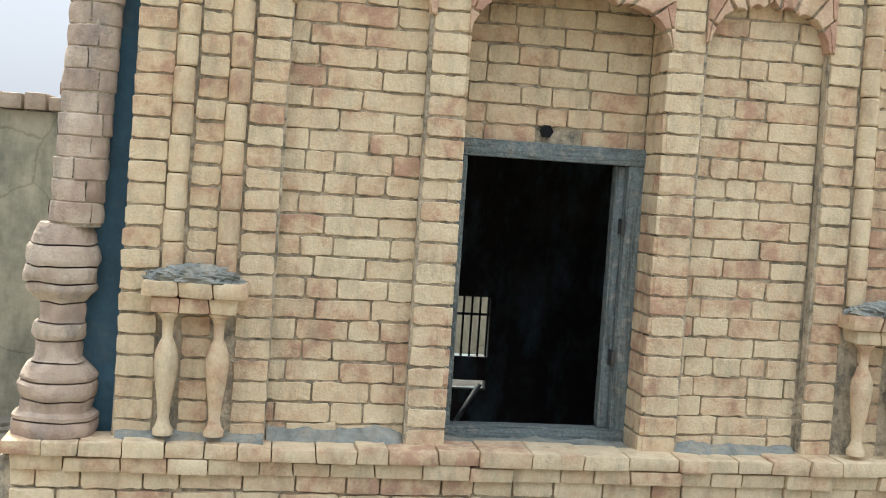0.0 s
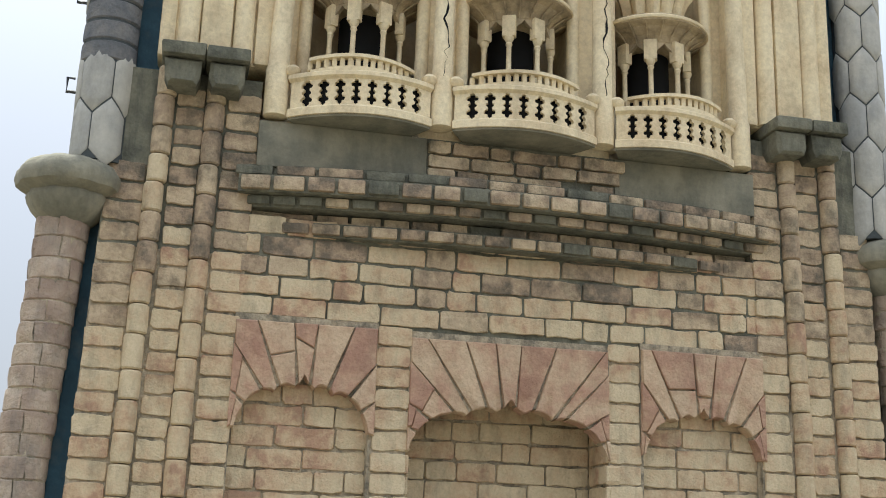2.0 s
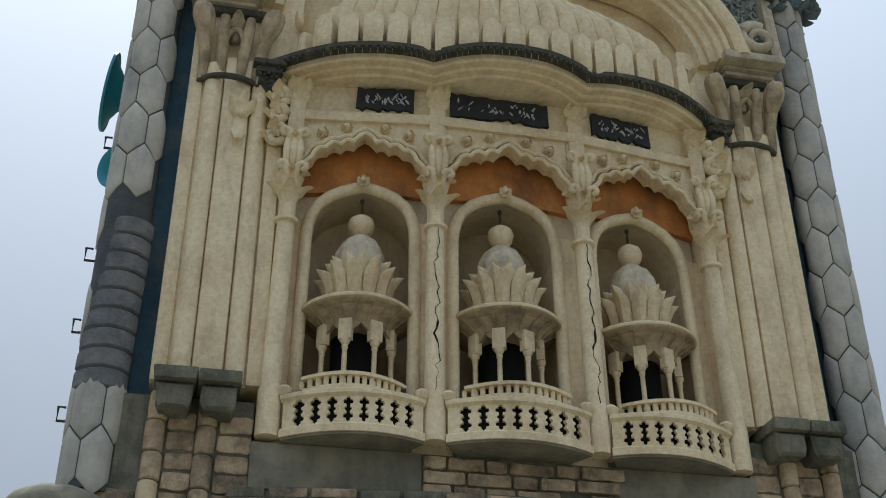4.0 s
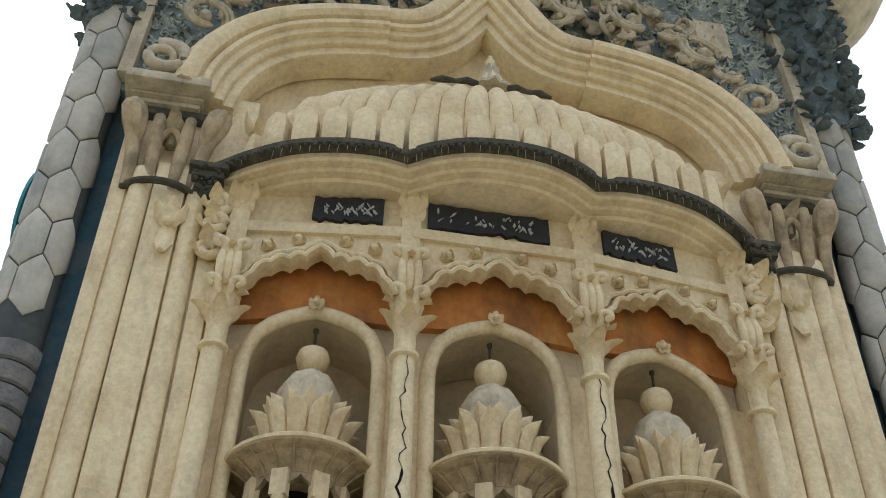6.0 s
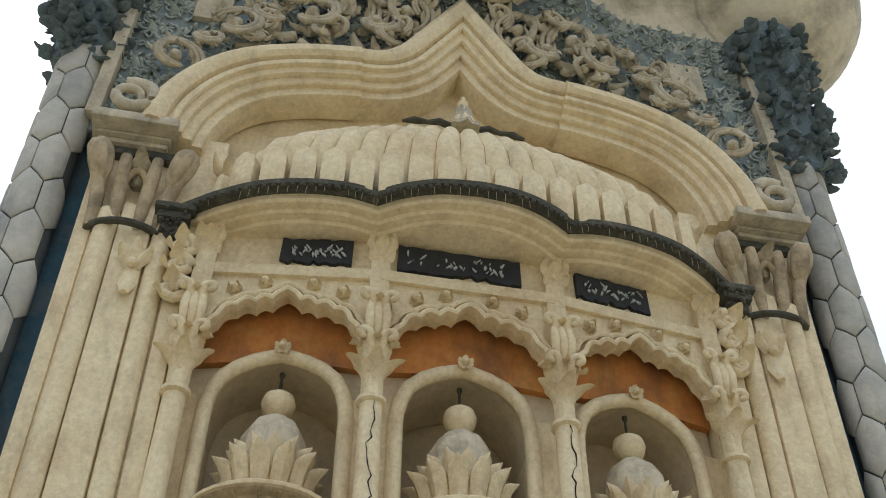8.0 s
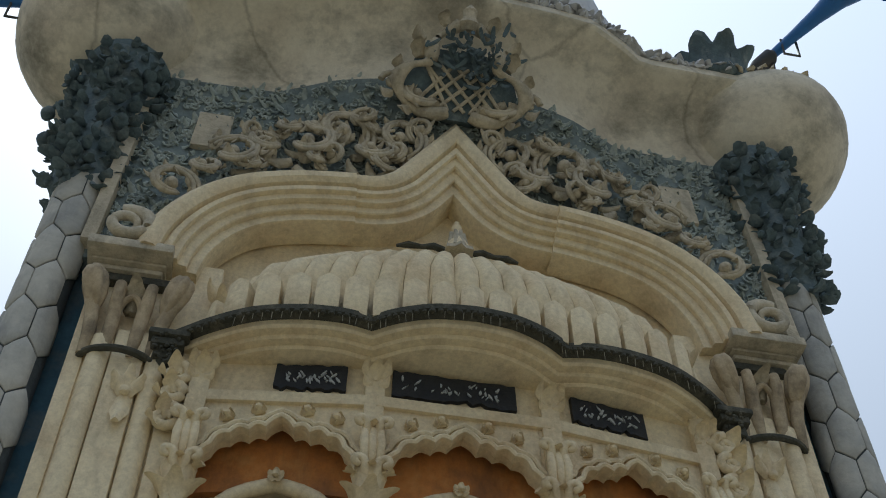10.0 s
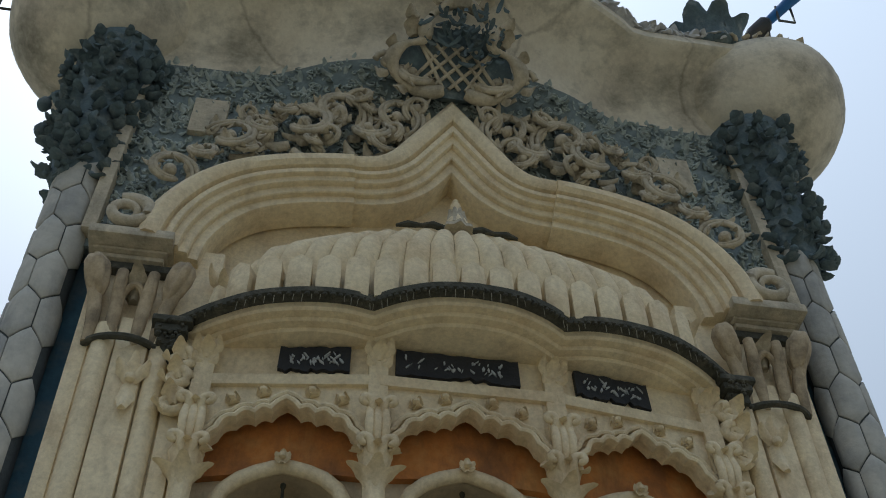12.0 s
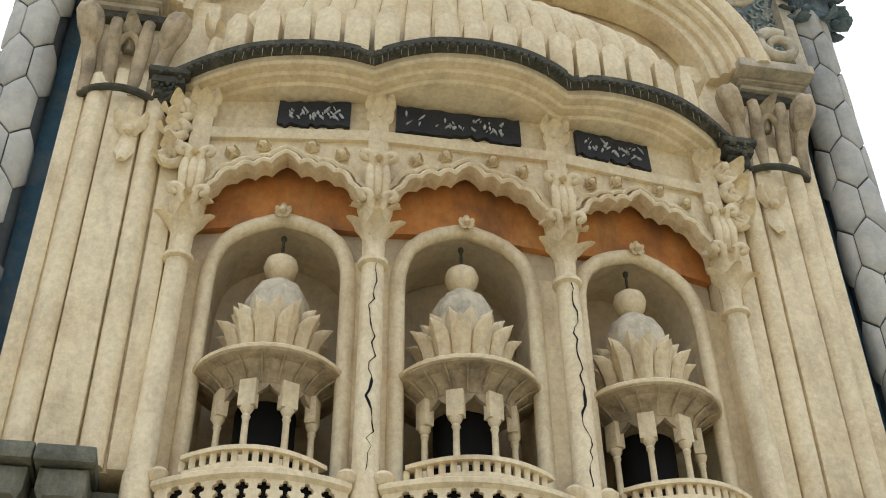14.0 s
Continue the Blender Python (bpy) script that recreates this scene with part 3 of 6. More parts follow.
def voussoir_arch(name, cx, w, z0, rise, x0, x1, ztop, pieces, y):
    arch = thing(name, (cx, y, z0), "fan of pale red cut bricks over a cusped arch", "brick arch", "cusped brick arches")
    cur = cusped(cx, w, z0, rise, 1.10)
    L = [0.0]
    for a, b in zip(cur, cur[1:]):
        L.append(L[-1] + math.dist(a, b))
    base = (cx, z0 - 0.10)

    def at(s):
        s *= L[-1]
        for i in range(len(cur) - 1):
            if L[i + 1] >= s - 1e-9:
                t = (s - L[i]) / max(1e-9, L[i + 1] - L[i])
                return (cur[i][0] + (cur[i + 1][0] - cur[i][0]) * t, cur[i][1] + (cur[i + 1][1] - cur[i][1]) * t)
        return cur[-1]

    def outer(p, s):
        # where the joint through p meets the rectangular field
        if s <= 0.0:
            return (x0, z0)
        if s >= 1.0:
            return (x1, z0)
        d = (p[0] - cx, (p[1] - base[1]) * 0.9)
        best = 1e9
        if d[1] > 1e-6:
            best = (ztop - p[1]) / d[1]
        if d[0] < -1e-6:
            best = min(best, (x0 - p[0]) / d[0])
        if d[0] > 1e-6:
            best = min(best, (x1 - p[0]) / d[0])
        return (p[0] + d[0] * best, p[1] + d[1] * best)

    back = [(x, z + 0.008) for x, z in cur] + [(x1, z0 + 0.05), (x1, ztop + 0.02), (x0, ztop + 0.02), (x0, z0 + 0.05)]
    part("mortar_bed", slab(bmesh.new(), back, y + 0.014, y + 0.06), M_MORTAR, arch, "pale mortar between the cut bricks")
    cuts = [i / pieces + (random.uniform(-0.18, 0.18) / pieces if 0 < i < pieces else 0) for i in range(pieces + 1)]
    for i in range(pieces):
        s0, s1 = cuts[i], cuts[i + 1]
        g = 0.006 / L[-1]
        ss = [s0 + g + (s1 - s0 - 2 * g) * k / 4 for k in range(5)]
        inner = [at(s) for s in ss]
        o0, o1 = outer(at(s0), s0), outer(at(s1), s1)
        poly = inner[:]
        if abs(o0[0] - o1[0]) > 1e-6 and abs(o0[1] - o1[1]) > 1e-6:
            corner = (x0, ztop) if (o0[0] + o1[0]) / 2 < cx else (x1, ztop)
            poly += [o1, corner, o0]
        else:
            poly += [o1, o0]
        c = (sum(p[0] for p in poly) / len(poly), sum(p[1] for p in poly) / len(poly))
        poly = [(c[0] + (x - c[0]) * 0.955, c[1] + (z - c[1]) * 0.97) for x, z in poly]
        cut = 0.35 + 0.3 * random.random()
        if random.random() < 0.65 and len(poly) == 7:
            # a cross joint on the slant divides the longer stones
            i0, i1 = poly[0], poly[4]
            t0, t1 = poly[6], poly[5]
            ca, cb = cut + random.uniform(-0.14, 0.14), cut + random.uniform(-0.14, 0.14)
            pa = (i0[0] + (t0[0] - i0[0]) * ca, i0[1] + (t0[1] - i0[1]) * ca)
            pb = (i1[0] + (t1[0] - i1[0]) * cb, i1[1] + (t1[1] - i1[1]) * cb)
            pieces_ = [poly[:5] + [pb, pa], [pa, pb, t1, t0]]
            g2 = 0.006
            pieces_[1] = [(pa[0], pa[1] + g2), (pb[0], pb[1] + g2), t1, t0]
        else:
            pieces_ = [poly]
        for pc in pieces_:
            part("voussoir", slab(bmesh.new(), pc, y + random.uniform(-0.004, 0.005), y + 0.07, 0.004), M_REDBRICK, arch)


voussoir_arch("brick_arch", -0.768, 0.482, 2.475, 0.187, -1.03, -0.508, 2.87, 9, -0.012)
voussoir_arch("brick_arch", 0.0, 0.770, 2.43, 0.19, -0.388, 0.388, 2.85, 13, -0.012)
voussoir_arch("brick_arch", 0.768, 0.482, 2.46, 0.180, 0.515, 1.03, 2.87, 9, -0.012)


# ---- corbelled baluster brackets under the rods ----
def bracket(x):
    b = thing("baluster_bracket", (x, -0.06, 0.93), "small corbelled brick shelf on two turned balusters with crumbling cement", "bracket", "baluster brackets")
    for dx in (-0.088, 0.088):
        prof = [(0.035, 0.0), (0.036, 0.02), (0.026, 0.035), (0.02, 0.06), (0.023, 0.10), (0.034, 0.18), (0.042, 0.25), (0.040, 0.29), (0.026, 0.33), (0.018, 0.345), (0.020, 0.40), (0.026, 0.415), (0.036, 0.425), (0.037, 0.435)]
        part("baluster", lathe(bmesh.new(), prof, (x + dx, -0.055, 0.93), 14), M_BRICK, b)
    for i, xx in enumerate((x - 0.1, x, x + 0.1)):
        part("brick", rough(box(bmesh.new(), xx - 0.049, xx + 0.049, -0.10, 0.02, 1.367, 1.420, 0.008), 0.009, 22), M_BRICK, b)
    for i, xx in enumerate((x - 0.12, x, x + 0.12)):
        part("brick", rough(box(bmesh.new(), xx - 0.0595, xx + 0.0595, -0.125, 0.02, 1.421, 1.478, 0.012), 0.012, 20), M_BRICK, b)
    bm = bmesh.new()
    bmesh.ops.create_icosphere(bm, subdivisions=5, radius=1)
    for v in bm.verts:
        n = noise.noise(v.co * 2.3 + Vector((x, 0, 0))) * 0.28 + noise.noise(v.co * 5) * 0.20 + noise.noise(v.co * 13) * 0.14
        v.co = Vector((x, -0.055, 1.478)) + Vector((v.co.x * 0.165, v.co.y * 0.068, max(v.co.z, -0.05) * 0.052)) * (1 + n)
    part("crumbled_cement", bm, M_SMEAR, b, "crumbling grey cement lump")


bracket(-1.305)
bracket(1.325)


# ---- corner columns ----
def honeycomb(parent, cx, cy, r, z0, z1, a0, a1):
    """Raised six-sided plates round a shaft."""
    rows = int((z1 - z0) / 0.205)
    nseg = 5
    da = 360 / nseg
    for k in range(rows):
        zc = z0 + (k + 0.5) * (z1 - z0) / rows
        hh = (z1 - z0) / rows
        for i in range(nseg):
            ac = i * da + (da / 2 if k % 2 else 0)
            if not (a0 <= ac % 360 <= a1) or (cx < 0 and 3.85 < zc < 4.6 and 200 < ac % 360 < 330):
                continue
            pts = [(0, 0.66), (0.25, 0.5), (0.5, 0.34), (0.5, -0.34), (0.25, -0.5), (0, -0.66), (-0.25, -0.5), (-0.5, -0.34), (-0.5, 0.34), (-0.25, 0.5)]
            bm = bmesh.new()
            loops = []
            for dr, sc in ((-0.006, 0.965), (0.004, 0.965), (0.007, 0.93)):
                ring = []
                for u, v in pts:
                    for t in ((0,) if u == 0 else (0,)):
                        a = radians(ac + u * da * sc)
                        ring.append(bm.verts.new((cx + (r + dr) * math.cos(a), cy + (r + dr) * math.sin(a), zc + v * hh * 1.0 * sc)))
                loops.append(ring)
            for p, q in zip(loops, loops[1:]):
                for j in range(10):
                    bm.faces.new((p[j], p[(j + 1) % 10], q[(j + 1) % 10], q[j]))
            # the face keeps the round of the shaft: bands between matching left and right points
            q = loops[-1]
            mids = [bm.verts.new((cx + (r + 0.009) * math.cos(radians(ac)), cy + (r + 0.009) * math.sin(radians(ac)), zc + v * hh * 0.93)) for v in (0.34, -0.34)]
            quart = [bm.verts.new((cx + (r + 0.009) * math.cos(radians(ac + u * da)), cy + (r + 0.009) * math.sin(radians(ac + u * da)), zc + v * hh * 0.93)) for u, v in ((0.25, 0.34), (0.25, -0.34), (-0.25, -0.34), (-0.25, 0.34))]
            A, B, C_, D = quart
            for f in ((q[0], q[1], A, mids[0]), (q[1], q[2], A), (q[2], q[3], B, A), (q[3], q[4], B), (q[4], q[5], mids[1], B), (q[5], q[6], C_, mids[1]), (q[6], q[7], C_),
                      (q[7], q[8], D, C_), (q[8], q[9], D), (q[9], q[0], mids[0], D), (A, B, mids[1], mids[0]), (mids[0], mids[1], C_, D)):
                bm.faces.new(f)
            part("hexagon_plate", bm, M_HEX, parent, angle=60)


def leaf_bm(bm, m, w, l, curl=0.5, cup=0.25, seg=5):
    """A curling pointed leaf, root at the origin, growing along z, front towards -y."""
    rows = []
    for i in range(seg + 1):
        t = i / seg
        ww = w * math.sin(math.pi * (0.12 + t * 0.83)) ** 0.65 + 0.004
        a = curl * t * 1.6
        y, z = -l * (1 - math.cos(a)) / (curl * 1.6), l * math.sin(a) / (curl * 1.6)
        row = []
        for u in (-1, -0.5, 0, 0.5, 1):
            ripple = 0.12 * w * math.sin(t * 14) * abs(u)
            row.append(bm.verts.new(m @ Vector((u * (ww + ripple) * 0.5, y + cup * w * u * u * 0.6, z))))
        back = [bm.verts.new(m @ Vector((u * ww * 0.42, y + w * 0.16 + cup * w * u * u * 0.5, z - 0.01 * l))) for u in (1, -1)]
        rows.append(row + back)
    n = len(rows[0])
    for a, b in zip(rows, rows[1:]):
        for j in range(n):
            bm.faces.new((a[j], a[(j + 1) % n], b[(j + 1) % n], b[j]))
    bm.faces.new(rows[0])
    bm.faces.new(rows[-1][::-1])


def corner_column(s):
    global FIT_VIEW
    FIT_VIEW = False
    cx, cy = s * 1.772, 0.06

    def cxz(z):
        return s * (1.772 - 0.052 * (z - 0.95))

    col = thing("corner_column", (cx, cy, 0.9), "round red-brick corner column on a bulbous worn base with darkened cap", "column", "corner columns")
    k = 1.06
    prof = [(0.142, 0.0), (0.142, 0.075), (0.122, 0.08), (0.118, 0.10), (0.128, 0.14), (0.132, 0.18), (0.124, 0.22), (0.10, 0.26), (0.078, 0.275), (0.076, 0.33), (0.088, 0.345), (0.088, 0.38), (0.092, 0.395), (0.072, 0.41), (0.080, 0.48), (0.11, 0.515), (0.118, 0.56), (0.118, 0.63), (0.108, 0.68), (0.095, 0.73), (0.088, 0.75)]
    for (za, zb) in ((0.0, 0.06), (0.06, 0.13), (0.13, 0.195), (0.195, 0.26), (0.26, 0.335), (0.335, 0.40), (0.40, 0.47), (0.47, 0.54), (0.54, 0.60), (0.60, 0.675), (0.675, 0.75)):
        rows_ = []
        for q in range(6):
            z = za + 0.003 + (zb - za - 0.006) * q / 5
            z_i = max(i for i in range(len(prof) - 1) if prof[i][1] <= z + 1e-9)
            f = (z - prof[z_i][1]) / (prof[z_i + 1][1] - prof[z_i][1])
            r = (prof[z_i][0] + (prof[z_i + 1][0] - prof[z_i][0]) * f) * k
            rows_.append((r - (0.0045 if q in (0, 5) else 0) + random.uniform(-0.002, 0.002), z))
        part("base_course", rough(lathe(bmesh.new(), [(0.06, rows_[0][1])] + rows_ + [(0.06, rows_[-1][1])], (cx + random.uniform(-0.004, 0.004), cy, 0.9), 36), 0.013, 14), M_COLBRICK, col, "worn moulded brick course of the base")
    bm = lathe(bmesh.new(), [(0.087, 1.64), (0.087, 3.27)], (0, cy, 0), 18)
    for v in bm.verts:
        v.co.x += cxz(v.co.z)
    part("shaft_core", bm, M_MORTAR, col)
    n = 21
    for i in range(n):
        z = 1.65 + i * (3.26 - 1.65) / n
        h = (3.26 - 1.65) / n
        r = 0.091 + random.uniform(-0.002, 0.003)
        a_, b_ = random.uniform(0, 80), random.uniform(100, 130)
        for q in range(3):
            bm = lathe(bmesh.new(), [(0.05, 0.001), (r - 0.004, 0.001), (r, 0.005), (r + 0.001, h / 2), (r, h - 0.005), (r - 0.004, h - 0.001), (0.05, h - 0.001)], (cxz(z), cy, z), 10, a_ + q * 120 + 1.0, a_ + q * 120 + 119)
            part("brick_drum", rough(bm, 0.006, 17, i * 3 + q), M_COLBRICK, col)
    # cap colour lies between its pale tone and a low-exposure dark
    part("cap", lathe(bmesh.new(), [(0.088, -0.09), (0.10, -0.08), (0.125, -0.055), (0.145, -0.02), (0.15, 0.0), (0.146, 0.012), (0.165, 0.02), (0.188, 0.035), (0.196, 0.06), (0.192, 0.085), (0.17, 0.115), (0.13, 0.138), (0.0, 0.146)], (cxz(3.26), cy, 3.26), 48, lobes=10, lobe=0.07), M_GREYPL, col, "scalloped cap coloured darker for low exposure")
    ux = s * 1.568
    up = thing("honeycomb_column", (ux, cy, 3.4), "grey round column faced with six-sided cement plates", "column", "honeycomb columns")
    part("shaft", lathe(bmesh.new(), [(0.100, 0.0), (0.097, 1.5), (0.094, 3.1)], (ux, cy, 3.4), 24), M_HEXJ, up, "dark joints between plates")
    honeycomb(up, ux, cy, 0.097, 3.40, 6.3, 150, 390)
    FIT_VIEW = True
    ux = s * 1.685
    if s < 0:
        for i in range(9):
            z = 3.80 + 0.085 * i
            part("brick_drum", lathe(bmesh.new(), [(0.096, 0), (0.104, 0.008), (0.105, 0.04), (0.104, 0.074), (0.096, 0.08)], (s * 1.568, cy, z), 18, 195, 340), M_DARKBRICK, up, "bare dark brick where plates have fallen")
    cap = thing("foliage_capital", (ux, cy, 6.36), "blackened stucco capital of dense leaves, flowers and hanging buds", "capital", "foliage capitals")
    part("bell", lathe(bmesh.new(), [(0.10, 0.0), (0.125, 0.15), (0.15, 0.40), (0.165, 0.65), (0.20, 0.88), (0.225, 0.98), (0.22, 1.06), (0.0, 1.06)], (ux, cy, 6.36), 20), M_FOLI, cap)
    rnd = random.Random(5 + s)
    bell_r = ((0.0, 0.10), (0.15, 0.125), (0.40, 0.15), (0.65, 0.165), (0.88, 0.20), (1.06, 0.23))
    for row in range(15):
        z = 6.36 + row * 0.069
        rr = next(r0 + (r1 - r0) * (row * 0.069 - h0) / (h1 - h0) for (h0, r0), (h1, r1) in zip(bell_r, bell_r[1:]) if row * 0.069 <= h1) - 0.004
        m_n = 17 + row // 3
        for i in range(m_n):
            a = 360 / m_n * (i + 0.5 * (row % 2)) + rnd.uniform(-10, 10)
            if 40 < (a - 90) % 360 < 140:
                continue
            bm = bmesh.new()
            up_leaf = rnd.random() < 0.45
            m = pose(ux, cy, z + rnd.uniform(-0.025, 0.025), 0, 0, a) @ pose(0, -rr, 0, rnd.uniform(-10, 20) if up_leaf else rnd.uniform(145, 175), rnd.uniform(-35, 35), rnd.uniform(-30, 30))
            leaf_bm(bm, m, rnd.uniform(0.045, 0.078), rnd.uniform(0.055, 0.095), rnd.uniform(0.9, 1.7) * (1 if up_leaf else -1), 0.55)
            if rnd.random() < 0.25:
                bmesh.ops.create_icosphere(bm, subdivisions=1, radius=rnd.uniform(0.012, 0.024), matrix=m @ Matrix.Translation((0, -0.03, 0.03)))
            part("leaf", bm, M_FOLI, cap)
    for fa, fz in ((-90 - s * 5, 7.20), (-90 + s * 65, 7.18), (-90 - s * 70, 7.22)):
        fr = 0.235
        c = Vector((ux + fr * math.cos(radians(fa)), cy + fr * math.sin(radians(fa)), fz))
        bm = bmesh.new()
        for i in range(8):
            m = Matrix.Translation(c) @ Matrix.Rotation(radians(fa + 90), 4, "Z") @ Matrix.Rotation(radians(45 * i), 4, "Y")
            leaf_bm(bm, m, 0.045, 0.075, 0.6, 0.4, 3)
        lathe(bm, [(0.0, -0.02), (0.022, -0.012), (0.024, 0.01), (0.0, 0.02)], c - Vector((0, 0.02, 0)), 8)
        part("flower", bm, M_FOLI, cap)
    for ba, bz, br in ((-90 + s * 88, 6.98, 0.28), (-90 + s * 80, 6.72, 0.225)):
        c = Vector((ux + br * math.cos(radians(ba)), cy + br * math.sin(radians(ba)), bz))
        bm = bmesh.new()
        tube(bm, [c + Vector((-s * 0.12, 0, 0.14)), c + Vector((-s * 0.03, 0, 0.10)), c + Vector((0, 0, 0.02))], [0.022, 0.016, 0.011], 6)
        lathe(bm, [(0.0, -0.045), (0.025, -0.035), (0.036, -0.005), (0.026, 0.025), (0.0, 0.035)], c, 10)
        part("hanging_bud", bm, M_FOLI, cap)


mirror(corner_column)


# blue-washed returns beside the columns, and the tower's flanks and back
def flank(s):
    bm = bmesh.new()
    box(bm, min(s * 1.36, s * 1.60), max(s * 1.36, s * 1.60), 0.12, 0.36, 0.2, 7.5)
    tagged(part("wall_return", bm, M_TEAL), "narrow recessed return with dark teal limewash", "wall", kind="structure")
    bm = bmesh.new()
    box(bm, min(s * 1.50, s * 1.72), max(s * 1.50, s * 1.72), 0.13, 0.355, 0.2, 3.35)
    tagged(part("wall_return", bm, M_TEAL), "narrow recessed return with dark teal limewash", "wall", kind="structure")
    bm = bmesh.new()
    box(bm, min(s * 1.56, s * 1.64), max(s * 1.56, s * 1.64), 0.361, 3.2, 0.2, 7.5)
    tagged(part("wall_flank", bm, M_GREYPL), "weathered plastered flank wall of the tower", "wall", kind="structure")


mirror(flank)
bm = bmesh.new()
box(bm, -1.6, 1.6, 3.1, 3.2, 3.6, 7.5)
tagged(part("wall_rear", bm, M_GREYPL), "weathered plastered rear wall of the tower", "wall", kind="structure")


# ---- upper storey: bowed bay ----
def bay(x):
    """Front of the three-sided bay, y over x."""
    return -0.11 + 0.08 * max(0.0, abs(x) - 0.33) / 0.6


wall_upper = thing("wall_upper", (0, 0.3, 3.6), "cream limewashed plaster wall of the upper storey", "wall", kind="structure")
bm = bmesh.new()
box(bm, -1.6, 1.6, 0.30, 0.36, 3.6, 7.5)
part("backing", bm, M_NICHE, wall_upper, "plaster in the niches, coloured darker for their shade")
FIT_VIEW = False
for s in (-1, 1):
    a, b = sorted((s * 0.92, s * 1.395))
    part("pier", box(bmesh.new(), a, b, 0.002, 0.26, 3.84, 5.84, 0.012), M_PLASTER, wall_upper)
    for u0, u1, y in ((1.395, 1.335, -0.008), (1.245, 1.128, -0.030), (1.04, 0.975, -0.022)):
        a, b = sorted((s * u0, s * u1))
        part("fillet", box(bmesh.new(), a, b, y, 0.2, 3.842, 5.4 if u0 < 1.3 else 5.8, 0.012), M_PLASTER, wall_upper)
    for x, w in ((1.288, 0.040), (1.085, 0.038)):
        part("reed", lathe(bmesh.new(), [(w, 0), (w, 1.50)], (s * x, -0.010, 3.846), 20), M_PLASTER, wall_upper)
FIT_VIEW = True

# capital blocks where the brick rods end
def rod_block(s):
    b = thing("rod_capital", (s * 1.21, -0.08, 3.72), "dark moulded stone block capping the brick rods", "capital", "rod capitals")
    for x in (1.295, 1.135):
        bm = bmesh.new()
        slab(bm, [(s * x - 0.052, 3.70), (s * x + 0.052, 3.70), (s * x + 0.066, 3.735), (s * x + 0.066, 3.805), (s * x - 0.066, 3.805), (s * x - 0.066, 3.735)], -0.125, 0.12, 0.014)
        part("block", rough(bm, 0.006, 18), M_DIM_MOSS, b)
        part("abacus", rough(box(bmesh.new(), s * x - 0.0785, s * x + 0.0785, -0.15, 0.12, 3.808, 3.862, 0.010), 0.008, 15), M_DIM_MOSS, b)


mirror(rod_block)

# colonnettes between the niches
def colonnette(x, tall=True):
    y = bay(x) + (0.0 if abs(x) > 0.5 else 0.01)
    c = thing("colonnette", (x, y, 3.64), "slender cream plaster shaft with ring and leafy capital", "column", "bay colonnettes")
    part("shaft", lathe(bmesh.new(), [(0.046, 0), (0.046, 0.2), (0.040, 0.22), (0.037, 0.97)], (x, y, 3.64), 14), M_PLASTER, c, "cracked cream shaft" if abs(x) < 0.5 else "")
    part("ring", lathe(bmesh.new(), [(0.036, 0), (0.05, 0.008), (0.05, 0.022), (0.036, 0.03)], (x, y, 4.605), 16), M_PLASTER, c)
    bell = part("bell", lathe(bmesh.new(), [(0.036, 0), (0.038, 0.08), (0.044, 0.14), (0.056, 0.195), (0.062, 0.215), (0.058, 0.225), (0.04, 0.228)], (x, y, 4.635), 16, lobes=6, lobe=0.12), M_PLASTER, c)
    for i, a in enumerate((-62, 0, 62)):
        bm = bmesh.new()
        leaf_bm(bm, pose(x, y, 4.70, 0, 0, a) @ pose(0, -0.036, 0, 2, 0, 0), 0.058, 0.118, 0.95, 0.4, 7)
        part("leaf", bm, M_PLASTER, bell)
    part("post", box(bmesh.new(), x - 0.036, x + 0.036, y - 0.025, y + 0.08, 4.85, 5.41, 0.006), M_PLASTER, c)
    for dx in (-0.026, 0.0, 0.026):
        bm = bmesh.new()
        tube(bm, [(x + dx * 0.6, y - 0.03, 4.86), (x + dx, y - 0.05, 4.90), (x + dx * 1.1, y - 0.058, 4.96), (x + dx, y - 0.045, 5.02), (x + dx * 0.8, y - 0.03, 5.05)], [0.008, 0.015, 0.017, 0.014, 0.008], 8)
        part("reed", bm, M_PLASTER, c)
    for sg in (-1, 1):
        for z0, an, ww, ll in ((5.31, 36, 0.046, 0.090), (5.27, 75, 0.038, 0.065)):
            bm = bmesh.new()
            leaf_bm(bm, Matrix.Translation((x + sg * 0.010, y - 0.03, z0)) @ Matrix.Rotation(radians(sg * an), 4, "Y"), ww, ll, 1.1, 0.55, 8)
            part("crocket", bm, M_PLASTER, c)
    for z0, sz in ((4.865, 0.036), (5.045, 0.034)):
        for sg in (-1, 1):
            bm = bmesh.new()
            pts = [(x + sg * 0.008, y - 0.03, z0 - sz * 1.6), (x + sg * 0.02, y - 0.05, z0 - sz * 0.6)]
            for q in range(12):
                an = math.pi - q * 0.46
                rr = sz * (1 - q / 15) * 0.66
                pts.append((x + sg * (0.020 + sz * 0.72 + rr * math.cos(an)), y - 0.052 - 0.012 * math.sin(q * 0.26), z0 + rr * math.sin(an)))
            tube(bm, pts, [0.010, 0.016] + [0.0180 - 0.0006 * q for q in range(12)], 7)
            part("curl", bm, M_PLASTER, c)
        bm = bmesh.new()
        leaf_bm(bm, pose(x, y - 0.03, z0 - sz * 1.2, 6, 0, 0), 0.042, 0.085, 1.3, 0.5, 7)
        part("crocket", bm, M_PLASTER, c)
    bm = bmesh.new()
    leaf_bm(bm, pose(x, y - 0.03, 5.29, 6, 0, 0), 0.048, 0.10, 1.2, 0.5, 8)
    part("crocket", bm, M_PLASTER, c)


for x in (-0.945, -0.325, 0.325, 0.945):
    colonnette(x)


